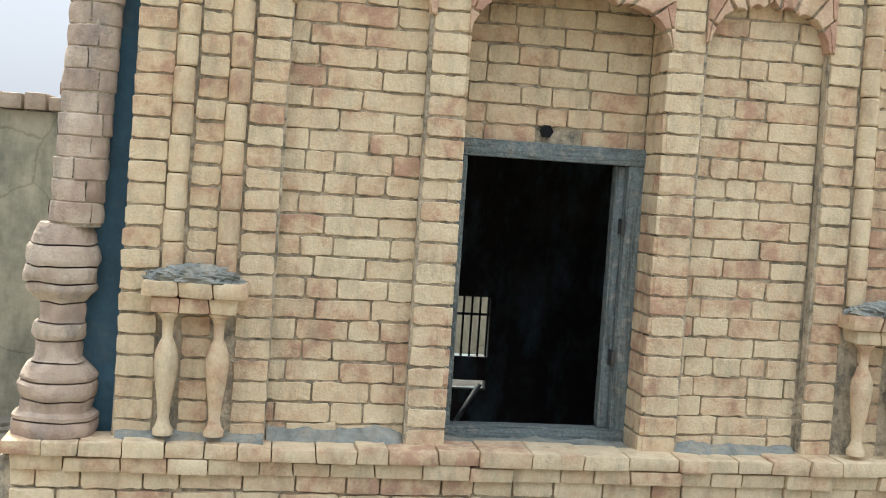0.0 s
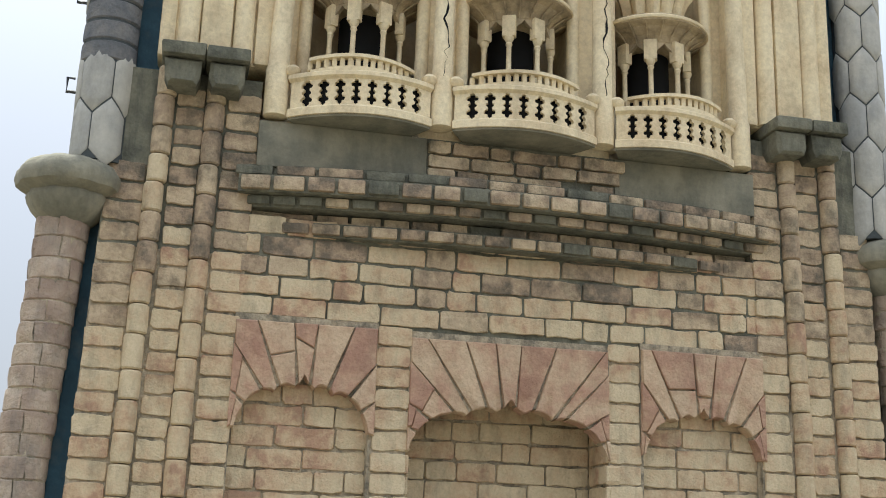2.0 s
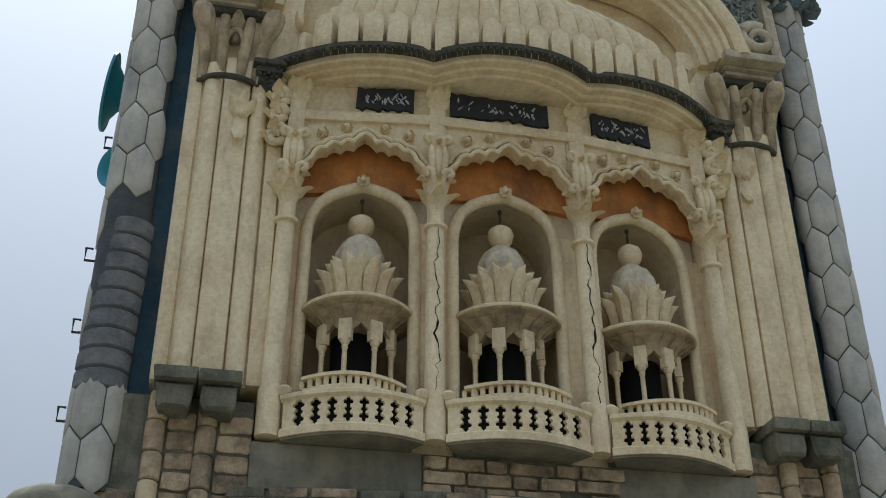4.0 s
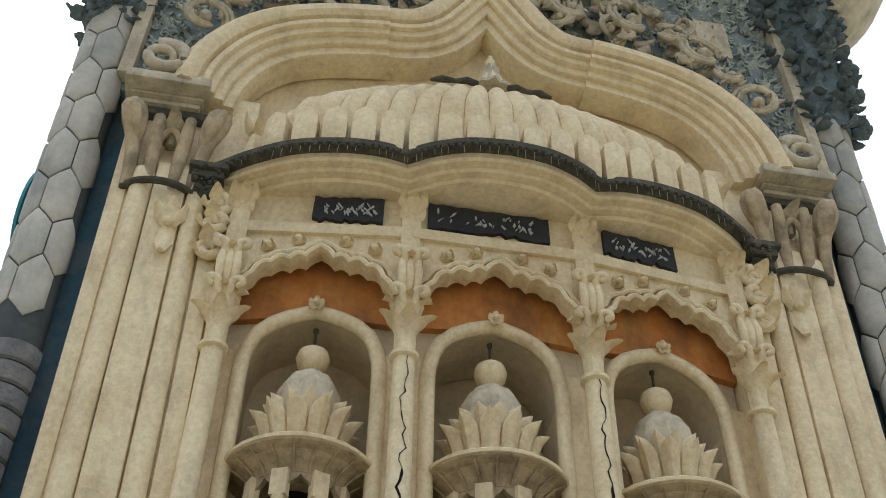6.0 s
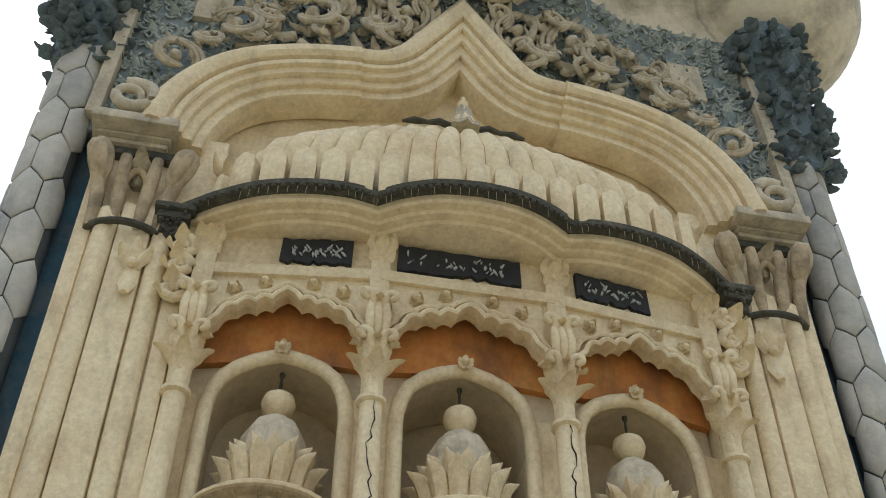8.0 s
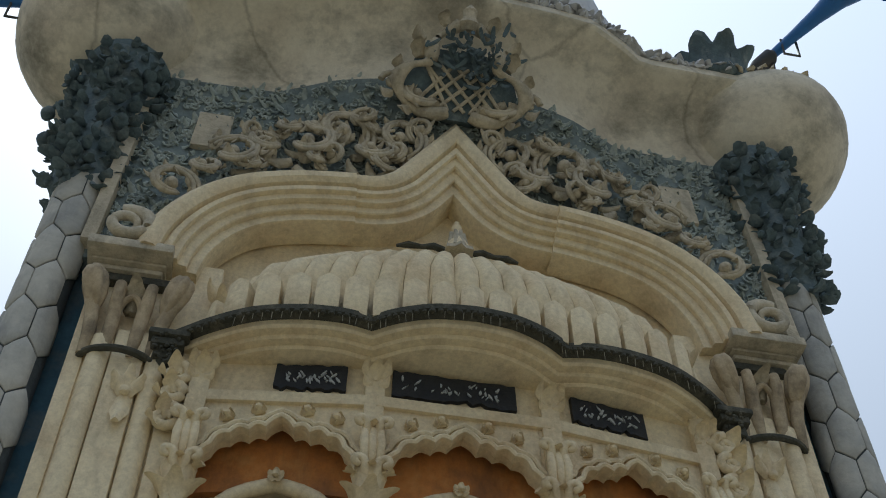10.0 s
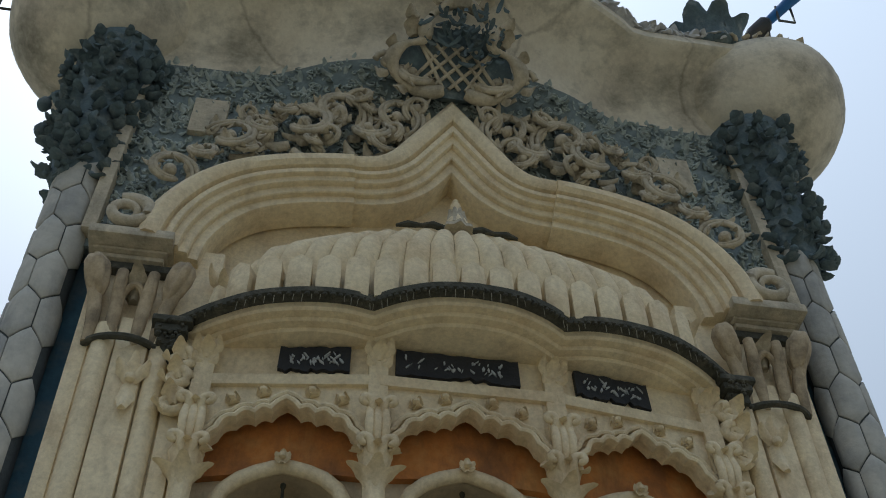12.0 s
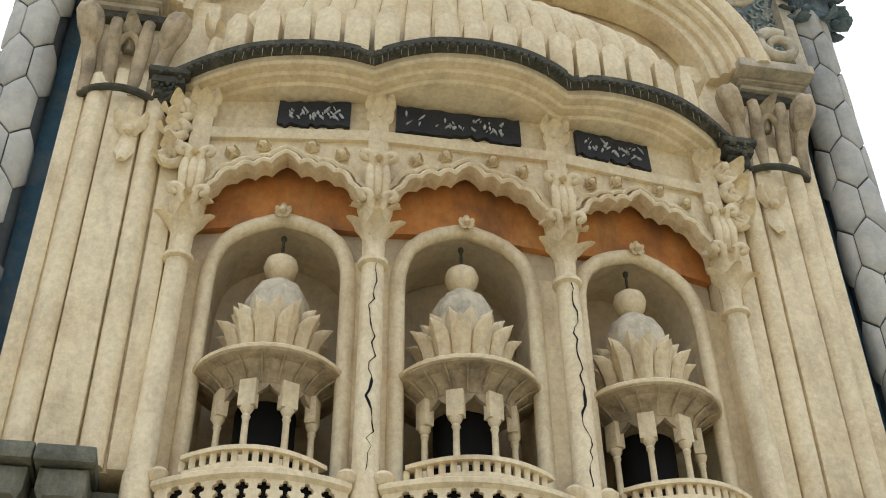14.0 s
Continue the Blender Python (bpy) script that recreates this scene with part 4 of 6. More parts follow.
# niches: jamb plate, arched rod, orange head, cusped front arch, transom
def niche(name, x0, x1):
    cx, hw = (x0 + x1) / 2, 0.232
    ang = math.atan2(bay(x1) - bay(x0), x1 - x0)
    M = Matrix.Translation((cx, (bay(x0) + bay(x1)) / 2, 0)) @ Matrix.Rotation(ang, 4, "Z")
    W = math.hypot(x1 - x0, bay(x1) - bay(x0)) / 2
    n = thing(name, (cx, 0.05, 3.64), "arched plaster niche with orange head and cusped front", "niche", "bay niches")

    def put(nm, bm, mat, label="", parent=None):
        bm.transform(M)
        return part(nm, bm, mat, parent or n, label)

    half = [(-hw, 3.66), (-hw, 4.60), (-hw * 0.985, 4.66), (-hw * 0.93, 4.72), (-hw * 0.82, 4.775), (-hw * 0.62, 4.82), (-hw * 0.38, 4.85), (-hw * 0.15, 4.868), (0, 4.876)]
    full = arcpts(half)
    for s in (-1, 1):
        a, b = sorted((s * hw, s * W))
        put("jamb", box(bmesh.new(), a, b, 0.10, 0.36, 3.62, 4.60), M_PLASTER)
    head = [p for p in full if p[1] >= 4.6]
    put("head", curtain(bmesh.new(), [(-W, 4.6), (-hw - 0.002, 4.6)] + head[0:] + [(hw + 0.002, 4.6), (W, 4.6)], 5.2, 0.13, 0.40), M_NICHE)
    put("painted_head", curtain(bmesh.new(), [(-W + 0.002, 4.83)] + [(x * 1.02, z + 0.004) for x, z in head if z > 4.835] + [(W - 0.002, 4.83)], 5.2, 0.10, 0.1295), M_ORANGE, "orange limewashed niche head")
    put("shoulder", box(bmesh.new(), -W, -hw, 0.10, 0.129, 4.6, 4.70), M_PLASTER)
    put("shoulder", box(bmesh.new(), hw, W, 0.10, 0.129, 4.6, 4.70), M_PLASTER)
    circ = [(0.027 * math.cos(a * 0.7854), 0.027 * math.sin(a * 0.7854) - 0.095) for a in range(8)]
    put("roll_moulding", sweep(bmesh.new(), full, circ, upright), M_PLASTER)
    rose = put("rosette", lathe(bmesh.new(), [(0.0, -0.012), (0.012, -0.008), (0.014, 0.0), (0.010, 0.010), (0.0, 0.012)], (0, 0.045, 4.885), 10), M_PLASTER)
    for i in range(6):
        petal = bmesh.new()
        leaf_bm(petal, Matrix.Translation((0, 0.06, 4.885)) @ Matrix.Rotation(radians(60 * i), 4, "Y"), 0.028, 0.034, 0.6, 0.4, 3)
        put("petal", petal, M_PLASTER, "", rose)
    # cusped front
    cw = 2 * W - 0.10
    cur = multifoil(cw, 4.84, 0.225)
    put("cusped_front", curtain(bmesh.new(), [(-W, 4.84)] + cur + [(W, 4.84)], 5.16, 0.0, 0.05), M_PLASTER)
    for off, hgt in ((0.0, 0.034), (0.030, 0.022)):
        r = [(off - 0.008, -0.005), (off - 0.008, hgt), (off, hgt + 0.005), (off + 0.010, hgt), (off + 0.010, -0.005)]
        put("cusp_moulding", sweep(bmesh.new(), cur, r, upright), M_PLASTER)
    for u, z in ((-0.19, 5.09), (-0.085, 5.125), (0.085, 5.125), (0.19, 5.09)):
        bm = bmesh.new()
        for i in range(3):
            leaf_bm(bm, Matrix.Translation((u, -0.005, z)) @ Matrix.Rotation(radians(120 * i + 40), 4, "Y"), 0.036, 0.046, 1.3, 0.5, 5)
        lathe(bm, [(0, -0.016), (0.013, -0.006), (0.014, 0.004), (0, 0.016)], (u, -0.026, z), 8)
        put("floret", bm, M_PLASTER)
    for s in (-1, 1):
        bm = bmesh.new()
        leaf_bm(bm, Matrix.Translation((s * cw / 2, -0.0, 4.90)) @ Matrix.Rotation(radians(180 + s * 14), 4, "Y"), 0.05, 0.10, 1.0, 0.5, 5)
        put("drop_leaf", bm, M_PLASTER)
    put("transom", box(bmesh.new(), -W + 0.005, W - 0.005, -0.018, 0.2, 5.16, 5.215, 0.006), M_PLASTER)
    put("tympanum", box(bmesh.new(), -W + 0.005, W - 0.005, 0.012, 0.2, 5.215, 5.50), M_PLASTER)
    return n, M


N1 = niche("niche", -0.945, -0.325)
N2 = niche("niche", -0.325, 0.325)
N3 = niche("niche", 0.325, 0.945)


# black name plates with flaking white marks that cannot be read
def plate(M, u0, u1, z0, z1, seed):
    b = thing("name_plate", M @ Vector(((u0 + u1) / 2, 0, z0)), "black enamel plate with flaked illegible white marks", "sign", "name plates")
    rnd = random.Random(seed)
    poly = [(u0, z0 + 0.03)]
    n = 17
    for i in range(n + 1):
        poly.append((u0 + (u1 - u0) * i / n + rnd.uniform(-0.004, 0.004), z0 + rnd.choice((-0.004, 0.0, 0.002, 0.010, 0.020)) + rnd.uniform(-0.003, 0.003)))
    top = [(u1 - (u1 - u0) * i / n, z1 + rnd.uniform(-0.004, 0.006)) for i in range(n + 1)]
    bm = slab(bmesh.new(), poly[1:] + top, -0.006, 0.012)
    bm.transform(M)
    part("plate", bm, M_PLATE, b)
    for i in range(30):
        u, z = rnd.uniform(u0 + 0.03, u1 - 0.03), rnd.uniform(z0 + 0.015, z1 - 0.03)
        w, h, tl = rnd.uniform(0.002, 0.008), rnd.uniform(0.006, 0.022), rnd.uniform(-1.2, 1.2)
        z = min(max(z, z0 + 0.045), z1 - 0.035)
        pl = [(u + w * math.cos(a) * rnd.uniform(0.4, 1) + tl * h * math.sin(a) * 0.6, z + h * math.sin(a) * rnd.uniform(0.5, 1)) for a in (0, 1, 2, 3, 4, 5.2)]
        bm = slab(bmesh.new(), pl, -0.012, -0.004)
        bm.transform(M)
        part("white_mark", bm, M_CHIP, b)


plate(N1[1], -0.05, 0.21, 5.24, 5.37, 3)
plate(N2[1], -0.26, 0.20, 5.24, 5.37, 4)
plate(N3[1], -0.22, 0.08, 5.24, 5.37, 5)

# ---- trefoil ledge over the bay ----
def lobes_path(scale=1.0, dy=0.0):
    side = smooth_curve([(-1.15, -0.02), (-1.07, -0.06), (-0.95, -0.145), (-0.80, -0.225), (-0.63, -0.268), (-0.48, -0.278), (-0.37, -0.262)], 5)
    mid = smooth_curve([(-0.37, -0.262), (-0.28, -0.315), (-0.15, -0.36), (0.0, -0.375)], 5)
    half = side[:-1] + mid
    pts = half + [(-x, y) for x, y in reversed(half[:-1])]
    return [(x * scale, y + dy) for x, y in pts]


ledge = thing("canopy_ledge", (0, -0.2, 5.35), "soot-blackened dripping ledge in three lobes above the niches", "ledge")
P0 = lobes_path()
part("slab", sweep(bmesh.new(), P0, [(0.30, 5.445), (0.0, 5.452), (-0.012, 5.46), (-0.014, 5.482), (0.0, 5.495), (0.30, 5.505)], plan), M_LEDGE, ledge)
bm = bmesh.new()
rnd = random.Random(8)
for i in range(0, len(P0) - 1):
    (x0_, y0_), (x1_, y1_) = P0[i], P0[i + 1]
    L_ = math.dist(P0[i], P0[i + 1])
    for k in range(max(1, int(L_ / 0.028))):
        t = (k + 0.5) / max(1, int(L_ / 0.028))
        px, py = x0_ + (x1_ - x0_) * t, y0_ + (y1_ - y0_) * t
        r = rnd.uniform(0.008, 0.012)
        lathe(bm, [(0, -r), (r, -r * 0.6), (r * 1.1, r * 0.4), (0, r)], (px, py - 0.006, 5.452), 6)
tagged(part("drip_fringe", bm, M_LEDGE, ledge), kind="stuff")
bm = bmesh.new()
for i in range(2, len(P0) - 2, 1):
    px, py = P0[i]
    if rnd.random() < 0.75:
        tube(bm, [(px, py - 0.004, 5.45), (px + rnd.uniform(-0.004, 0.004), py - 0.002, 5.45 - rnd.uniform(0.025, 0.05))], [0.002, 0.001], 4)
tagged(part("lime_drip", bm, M_GREYPL, ledge, "thin grey lime drips"), kind="stuff")
# stepped mouldings under the ledge
for q, (o, z) in enumerate(((0.035, 5.425), (0.075, 5.41), (0.115, 5.395))):
    part("moulding", sweep(bmesh.new(), P0, [(o, z + 0.03), (o, z), (o + 0.008, z - 0.010), (o + 0.03, z - 0.013), (o + 0.2, z - 0.004), (o + 0.2, z + 0.03)], plan), M_PLASTER, ledge, "cream stepped moulding")

# ---- balconies ----
def balcony(x0, x1):
    b = thing("balcony", ((x0 + x1) / 2, -0.1, 3.62), "bowed cream plaster balcony pierced by baluster openings", "balcony", "bay balconies")
    cx, w = (x0 + x1) / 2, (x1 - x0) / 2

    def bow(u, extra=0.0):
        x = cx + u * w
        return (x, bay(x) - 0.02 - (0.09 + extra) * (1 - u * u))

    path = [bow(-1 + 2 * i / 16) for i in range(17)]
    part("lower_rail", sweep(bmesh.new(), path, [(-0.008, 3.632), (-0.008, 3.662), (0.0, 3.67), (0.03, 3.67), (0.03, 3.632)], plan), M_PLASTER, b)
    part("upper_rail", sweep(bmesh.new(), path, [(-0.014, 3.792), (-0.014, 3.808), (-0.006, 3.814), (0.03, 3.814), (0.03, 3.78), (0.0, 3.78)], plan), M_PLASTER, b)
    part("floor", sweep(bmesh.new(), path, [(0.0, 3.622), (0.0, 3.634), (0.28, 3.634), (0.28, 3.622)], plan), M_GREYPL, b)
    # black sheet paints the shade behind the baluster openings
    part("inner_face", sweep(bmesh.new(), path, [(0.022, 3.636), (0.022, 3.785), (0.034, 3.785), (0.034, 3.636)], plan), M_GAP_SHADE, b, "black sheet painted as the shade inside the balcony")
    n = 8
    edge = [(0.0, 1.0), (0.01, 0.96), (0.17, 0.93), (0.17, 0.86), (0.40, 0.84), (0.46, 0.77), (0.40, 0.70), (0.17, 0.68), (0.15, 0.60), (0.30, 0.56), (0.33, 0.52), (0.30, 0.48), (0.15, 0.44), (0.17, 0.36), (0.40, 0.33), (0.46, 0.26), (0.40, 0.19), (0.17, 0.17), (0.17, 0.09), (0.01, 0.06), (0.0, 0.0)]
    pitch = 1.76 / n
    for i in range(n + 1):
        u = -0.88 + i * pitch
        half_w = pitch * w / 2
        z0, z1 = 3.666, 3.784
        ws = []
        for e, t in edge:
            ws.append((half_w * (1.0 - 1.4 * e), z0 + t * (z1 - z0)))
        if i == 0:
            poly = [(-0.12 * w - half_w * 0.0, z1)] + [(a, z) for a, z in ws] + [(-0.12 * w, z0)]
        elif i == n:
            poly = [(-a, z) for a, z in ws] + [(0.12 * w, z0), (0.12 * w, z1)]
        else:
            poly = [(a, z) for a, z in ws] + [(-a, z) for a, z in reversed(ws)]
        bm = slab(bmesh.new(), poly, 0.0, 0.014)
        (xa, ya), (xb, yb) = bow(u - 0.02), bow(u + 0.02)
        bm.transform(Matrix.Translation((*bow(u), 0)) @ Matrix.Rotation(math.atan2(yb - ya, xb - xa), 4, "Z"))
        part("baluster", bm, M_PLASTER, b)
    # small arcaded rail of the pavilion behind
    path2 = [(cx + 0.74 * w * u, bay(cx) - 0.02 - 0.095 * (1 - u * u)) for u in [-1 + 2 * i / 14 for i in range(15)]]
    part("inner_rail", sweep(bmesh.new(), path2, [(-0.01, 3.867), (-0.01, 3.881), (0.025, 3.881), (0.025, 3.867)], plan), M_PLASTER, b)
    part("inner_base", sweep(bmesh.new(), path2, [(0.0, 3.80), (0.0, 3.832), (0.025, 3.832), (0.025, 3.80)], plan), M_PLASTER, b)
    for i in range(14):
        px, py = path2[i]
        part("inner_post", box(bmesh.new(), px - 0.009, px + 0.009, py + 0.002, py + 0.022, 3.83, 3.868, 0.003), M_PLASTER, b)
    for u in (-0.97, 0.97):
        x, y = bow(u)
        part("knob", lathe(bmesh.new(), [(0.02, 0), (0.03, 0.012), (0.032, 0.03), (0.018, 0.045), (0.0, 0.05)], (x, y + 0.01, 3.812), 10), M_PLASTER, b)


balcony(-0.90, -0.37)
balcony(-0.285, 0.285)
balcony(0.37, 0.90)


# ---- lotus pavilions in the niches ----
def pavilion(M, group):
    c = M @ Vector((0, 0.16, 0))
    x, y = c.x, c.y
    p = thing("lotus_pavilion", (x, y, 3.84), "miniature plaster pavilion with lotus petals, bulb dome and ball finial", "pavilion", group)
    # black drum paints the shade seen between the shafts
    part("drum", lathe(bmesh.new(), [(0.095, 0), (0.095, 0.48)], (x, y + 0.05, 3.70), 16), M_GAP_SHADE, p, "black drum painted as the shade between the shafts")
    for a in (-158, -113, -67, -22):
        px, py = x + 0.150 * math.cos(radians(a)), y + 0.150 * math.sin(radians(a))
        sh = part("shaft", lathe(bmesh.new(), [(0.016, 0), (0.016, 0.02), (0.011, 0.03), (0.010, 0.20), (0.014, 0.21), (0.011, 0.218), (0.020, 0.235), (0.020, 0.243)], (px, py, 3.84), 10), M_PLASTER, p)
        bm = box(bmesh.new(), -0.027, 0.027, -0.016, 0.018, 4.083, 4.175, 0.004)
        bm.transform(Matrix.Translation((px, py, 0)) @ Matrix.Rotation(radians(a + 90), 4, "Z"))
        part("impost", bm, M_PLASTER, p)
    for a in (-135.5, -90, -44.5):
        bm = bmesh.new()
        half = [(-0.042, 4.085), (-0.040, 4.11), (-0.028, 4.135), (-0.010, 4.150), (0.0, 4.164)]
        curtain(bm, arcpts(half), 4.178, -0.006, 0.012)
        bm.transform(Matrix.Translation((x, y, 0)) @ Matrix.Rotation(radians(a + 90), 4, "Z") @ Matrix.Translation((0, -0.142, 0)))
        part("arch", bm, M_GRIME_SHADE, p)
    # the underside's shade is in the disc's colour along with grime
    part("cornice", lathe(bmesh.new(), [(0.13, 0), (0.152, 0.004), (0.160, 0.028), (0.164, 0.032), (0.196, 0.050), (0.200, 0.056), (0.226, 0.062), (0.236, 0.066), (0.240, 0.078), (0.236, 0.090), (0.226, 0.093), (0.222, 0.101), (0.212, 0.105), (0.0, 0.12)], (x, y, 4.165), 36), M_GRIME_SHADE, p, "grimy wide disc cornice with stepped underside, darkened for its shade")
    part("rim", lathe(bmesh.new(), [(0.228, 0.0), (0.243, 0.004), (0.245, 0.014), (0.236, 0.022), (0.222, 0.024)], (x, y, 4.234), 36), M_PLASTER, p)
    for i in range(10):
        bm = bmesh.new()
        tube(bm, [(0, -0.150, 4.168), (0, -0.168, 4.192), (0, -0.200, 4.214), (0, -0.228, 4.226)], [0.0035, 0.004, 0.004, 0.003], 6)
        bm.transform(Matrix.Translation((x, y, 0)) @ Matrix.Rotation(radians(-81 + 18 * i), 4, "Z"))
        part("rib", bm, M_GRIME_SHADE, p)
    part("bulb", lathe(bmesh.new(), [(0.085, 0), (0.090, 0.05), (0.105, 0.14), (0.114, 0.22), (0.106, 0.29), (0.078, 0.345), (0.048, 0.37), (0.04, 0.38), (0.0, 0.385)], (x, y, 4.27), 32, lobes=8, lobe=0.10), M_WASH, p, "fluted grey bulb dome")
    part("foot_ring", lathe(bmesh.new(), [(0.15, 0), (0.156, 0.006), (0.15, 0.014), (0.1, 0.016)], (x, y, 4.273), 28), M_PLASTER, p)
    for row, (n, rr, z, l, w, out) in enumerate(((12, 0.136, 4.28, 0.165, 0.062, 0.038), (12, 0.112, 4.29, 0.215, 0.056, 0.014))):
        for i in range(n):
            a = 360 / n * (i + 0.5 * row) + 15
            if 35 < a % 360 < 145:
                continue
            bm = bmesh.new()
            m = Matrix.Translation((x, y, z)) @ Matrix.Rotation(radians(a + 90), 4, "Z")
            fr, bk = [], []
            for t, ww in ((0, 0.70), (0.28, 0.84), (0.55, 0.98), (0.78, 1.04), (0.88, 0.92), (0.95, 0.60), (1.0, 0.10)):
                yy = -rr - out * t ** 1.6 - (0.020 * (t - 0.7) / 0.3 if t > 0.7 else 0)
                fr.append([bm.verts.new(m @ Vector((u * ww * w / 2, yy + 0.026 * u * u, t * l))) for u in (-1, -0.55, 0, 0.55, 1)])
                bk.append([bm.verts.new(m @ Vector((u * ww * w / 2 * 0.92, yy + 0.034 * u * u + 0.010, t * l - 0.002))) for u in (-1, -0.55, 0, 0.55, 1)])
            for g in range(6):
                for q in range(4):
                    bm.faces.new((fr[g][q], fr[g][q + 1], fr[g + 1][q + 1], fr[g + 1][q]))
                    bm.faces.new((bk[g][q + 1], bk[g][q], bk[g + 1][q], bk[g + 1][q + 1]))
                bm.faces.new((fr[g][0], fr[g + 1][0], bk[g + 1][0], bk[g][0]))
                bm.faces.new((fr[g][4], bk[g][4], bk[g + 1][4], fr[g + 1][4]))
            for q in range(4):
                bm.faces.new((fr[6][q], fr[6][q + 1], bk[6][q + 1], bk[6][q]))
            part("petal", bm, M_PLASTER, p)
    ball = part("ball", lathe(bmesh.new(), [(0.03, 0), (0.038, 0.008), (0.052, 0.03), (0.059, 0.058), (0.052, 0.085), (0.032, 0.102), (0.0, 0.108)], (x, y, 4.655), 18), M_PLASTER, p, "smooth ball finial")
    part("finial_rod", lathe(bmesh.new(), [(0.014, 0), (0.006, 0.012), (0.005, 0.07), (0.010, 0.078), (0.010, 0.09), (0.0, 0.10)], (x, y, 4.76), 8), M_LEDGE, ball, "thin dark iron rod")


for q in (N1, N2, N3):
    pavilion(q[1], "lotus pavilions")


# ---- great ogee arch ----
INNER = smooth_curve([(-1.085, 5.85), (-1.06, 5.99), (-0.98, 6.145), (-0.86, 6.257), (-0.70, 6.325), (-0.53, 6.362), (-0.455, 6.372)], 5)
INNER2 = smooth_curve([(-0.445, 6.375), (-0.34, 6.39), (-0.22, 6.44), (-0.10, 6.55), (0.0, 6.71)], 5)
OGEE = arcpts(INNER + INNER2)
arch = thing("ogee_arch", (0, -0.05, 5.8), "cream plaster ogee arch with stepped roll mouldings", "arch")
PROFILE = [(0.0, -0.1032), (0.0, 0.0172), (0.0052, 0.0258), (0.0435, 0.0275), (0.0435, 0.0473), (0.0487, 0.0533), (0.0827, 0.055), (0.0827, 0.0757), (0.087, 0.0817), (0.1175, 0.0834), (0.1175, 0.0998), (0.1218, 0.1058), (0.1436, 0.1075), (0.1496, 0.086), (0.1601, 0.086), (0.1653, 0.1135), (0.187, 0.1307), (0.2218, 0.1324), (0.2523, 0.1118), (0.2653, 0.0774), (0.2714, -0.1032)]
part("arch_ring", sweep(bmesh.new(), OGEE, PROFILE, upright), M_PLASTER, arch)
for s in (-1, 1):
    cc = [(x if s < 0 else -x, z) for x, z in INNER]
    prof = [(n - 0.018, h + 0.020) for n, h in PROFILE]
    part("proud_haunch", sweep(bmesh.new(), cc, prof, upright, flip=1 if s < 0 else -1), M_PLASTER, arch, "raised outer length of the arch")

# wall inside the arch and around it
bm = bmesh.new()
curtain(bm, [(-1.1, 5.4), (1.1, 5.4)], 6.9, 0.10, 0.3)
tagged(part("tympanum_wall", bm, M_PLASTER), "smooth cream plaster behind the ribbed shell", "wall", kind="structure")

# soffit line where wall meets cornice
SOFFIT = smooth_curve([(-1.58, 0.03), (-1.25, 0.025), (-0.93, 0.015)], 4)[:-1] + smooth_curve([(-0.93, 0.015), (-0.76, -0.055), (-0.6, -0.115), (-0.3, -0.175), (0.0, -0.195)], 4)
SOFFIT = SOFFIT + [(-x, y) for x, y in reversed(SOFFIT[:-1])]


def arch_top(x):
    """Outer edge of the ogee arch, z over x."""
    x = -abs(x)
    pts = [(-1.62, 5.95), (-1.37, 5.95), (-1.25, 6.02), (-1.14, 6.32), (-0.97, 6.51), (-0.8, 6.58), (-0.55, 6.62), (-0.45, 6.64), (-0.3, 6.65), (-0.15, 6.84), (0.0, 7.08), (0.1, 7.08)]
    for a, b in zip(pts, pts[1:]):
        if a[0] <= x <= b[0]:
            return a[1] + (b[1] - a[1]) * (x - a[0]) / (b[0] - a[0])
    return 6.0


def spandrel_y(x, z):
    """Front of the carved field: plain below, bowing out with the cornice above."""
    i = min(range(len(SOFFIT)), key=lambda k: abs(SOFFIT[k][0] - x))
    t = max(0.0, min(1.0, (z - 6.6) / 0.85))
    return 0.03 + (SOFFIT[i][1] - 0.03) * t * t


bm = bmesh.new()
cols = []
for x, y in SOFFIT:
    zb = arch_top(x) - 0.1 if abs(x) < 1.3 else 5.95
    cols.append([bm.verts.new((x, spandrel_y(x, zb + (7.45 - zb) * k / 8), zb + (7.45 - zb) * k / 8)) for k in range(9)] +
                [bm.verts.new((x, 0.3, 7.45)), bm.verts.new((x, 0.3, zb))])
for a, b in zip(cols, cols[1:]):
    for k in range(11):
        bm.faces.new((a[k], b[k], b[(k + 1) % 11], a[(k + 1) % 11]))
bm.faces.new(cols[0])
bm.faces.new(cols[-1][::-1])
spandrel = thing("carved_spandrel", (0, 0.1, 6.0), "grey-green stucco field with dense shallow leaf relief", "relief panel")
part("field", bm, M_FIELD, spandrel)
rnd = random.Random(21)
bm = bmesh.new()
made = 0
while made < 2300:
    x, z = rnd.uniform(-1.52, 1.52), rnd.uniform(6.05, 7.44)
    if z < arch_top(x) - 0.02 or (z < 6.2 and abs(x) < 1.4):
        continue
    y = spandrel_y(x, z)
    m = Matrix.Translation((x, y + 0.004, z)) @ Matrix.Rotation(rnd.uniform(0, 6.28), 4, "Y")
    if rnd.random() < 0.6:
        leaf_bm(bm, m, rnd.uniform(0.03, 0.05), rnd.uniform(0.05, 0.09), rnd.uniform(0.35, 0.8), 0.5, 3)
    else:
        r0 = rnd.uniform(0.018, 0.032)
        tube(bm, [m @ Vector((r0 * (1 - k / 9) * math.cos(k * 0.85), -0.012, r0 * (1 - k / 9) * math.sin(k * 0.85))) for k in range(8)], [0.007 - 0.0005 * k for k in range(8)], 5)
    made += 1
tagged(part("leaf_relief", bm, M_RELIEF, spandrel, recalc=True), kind="stuff")
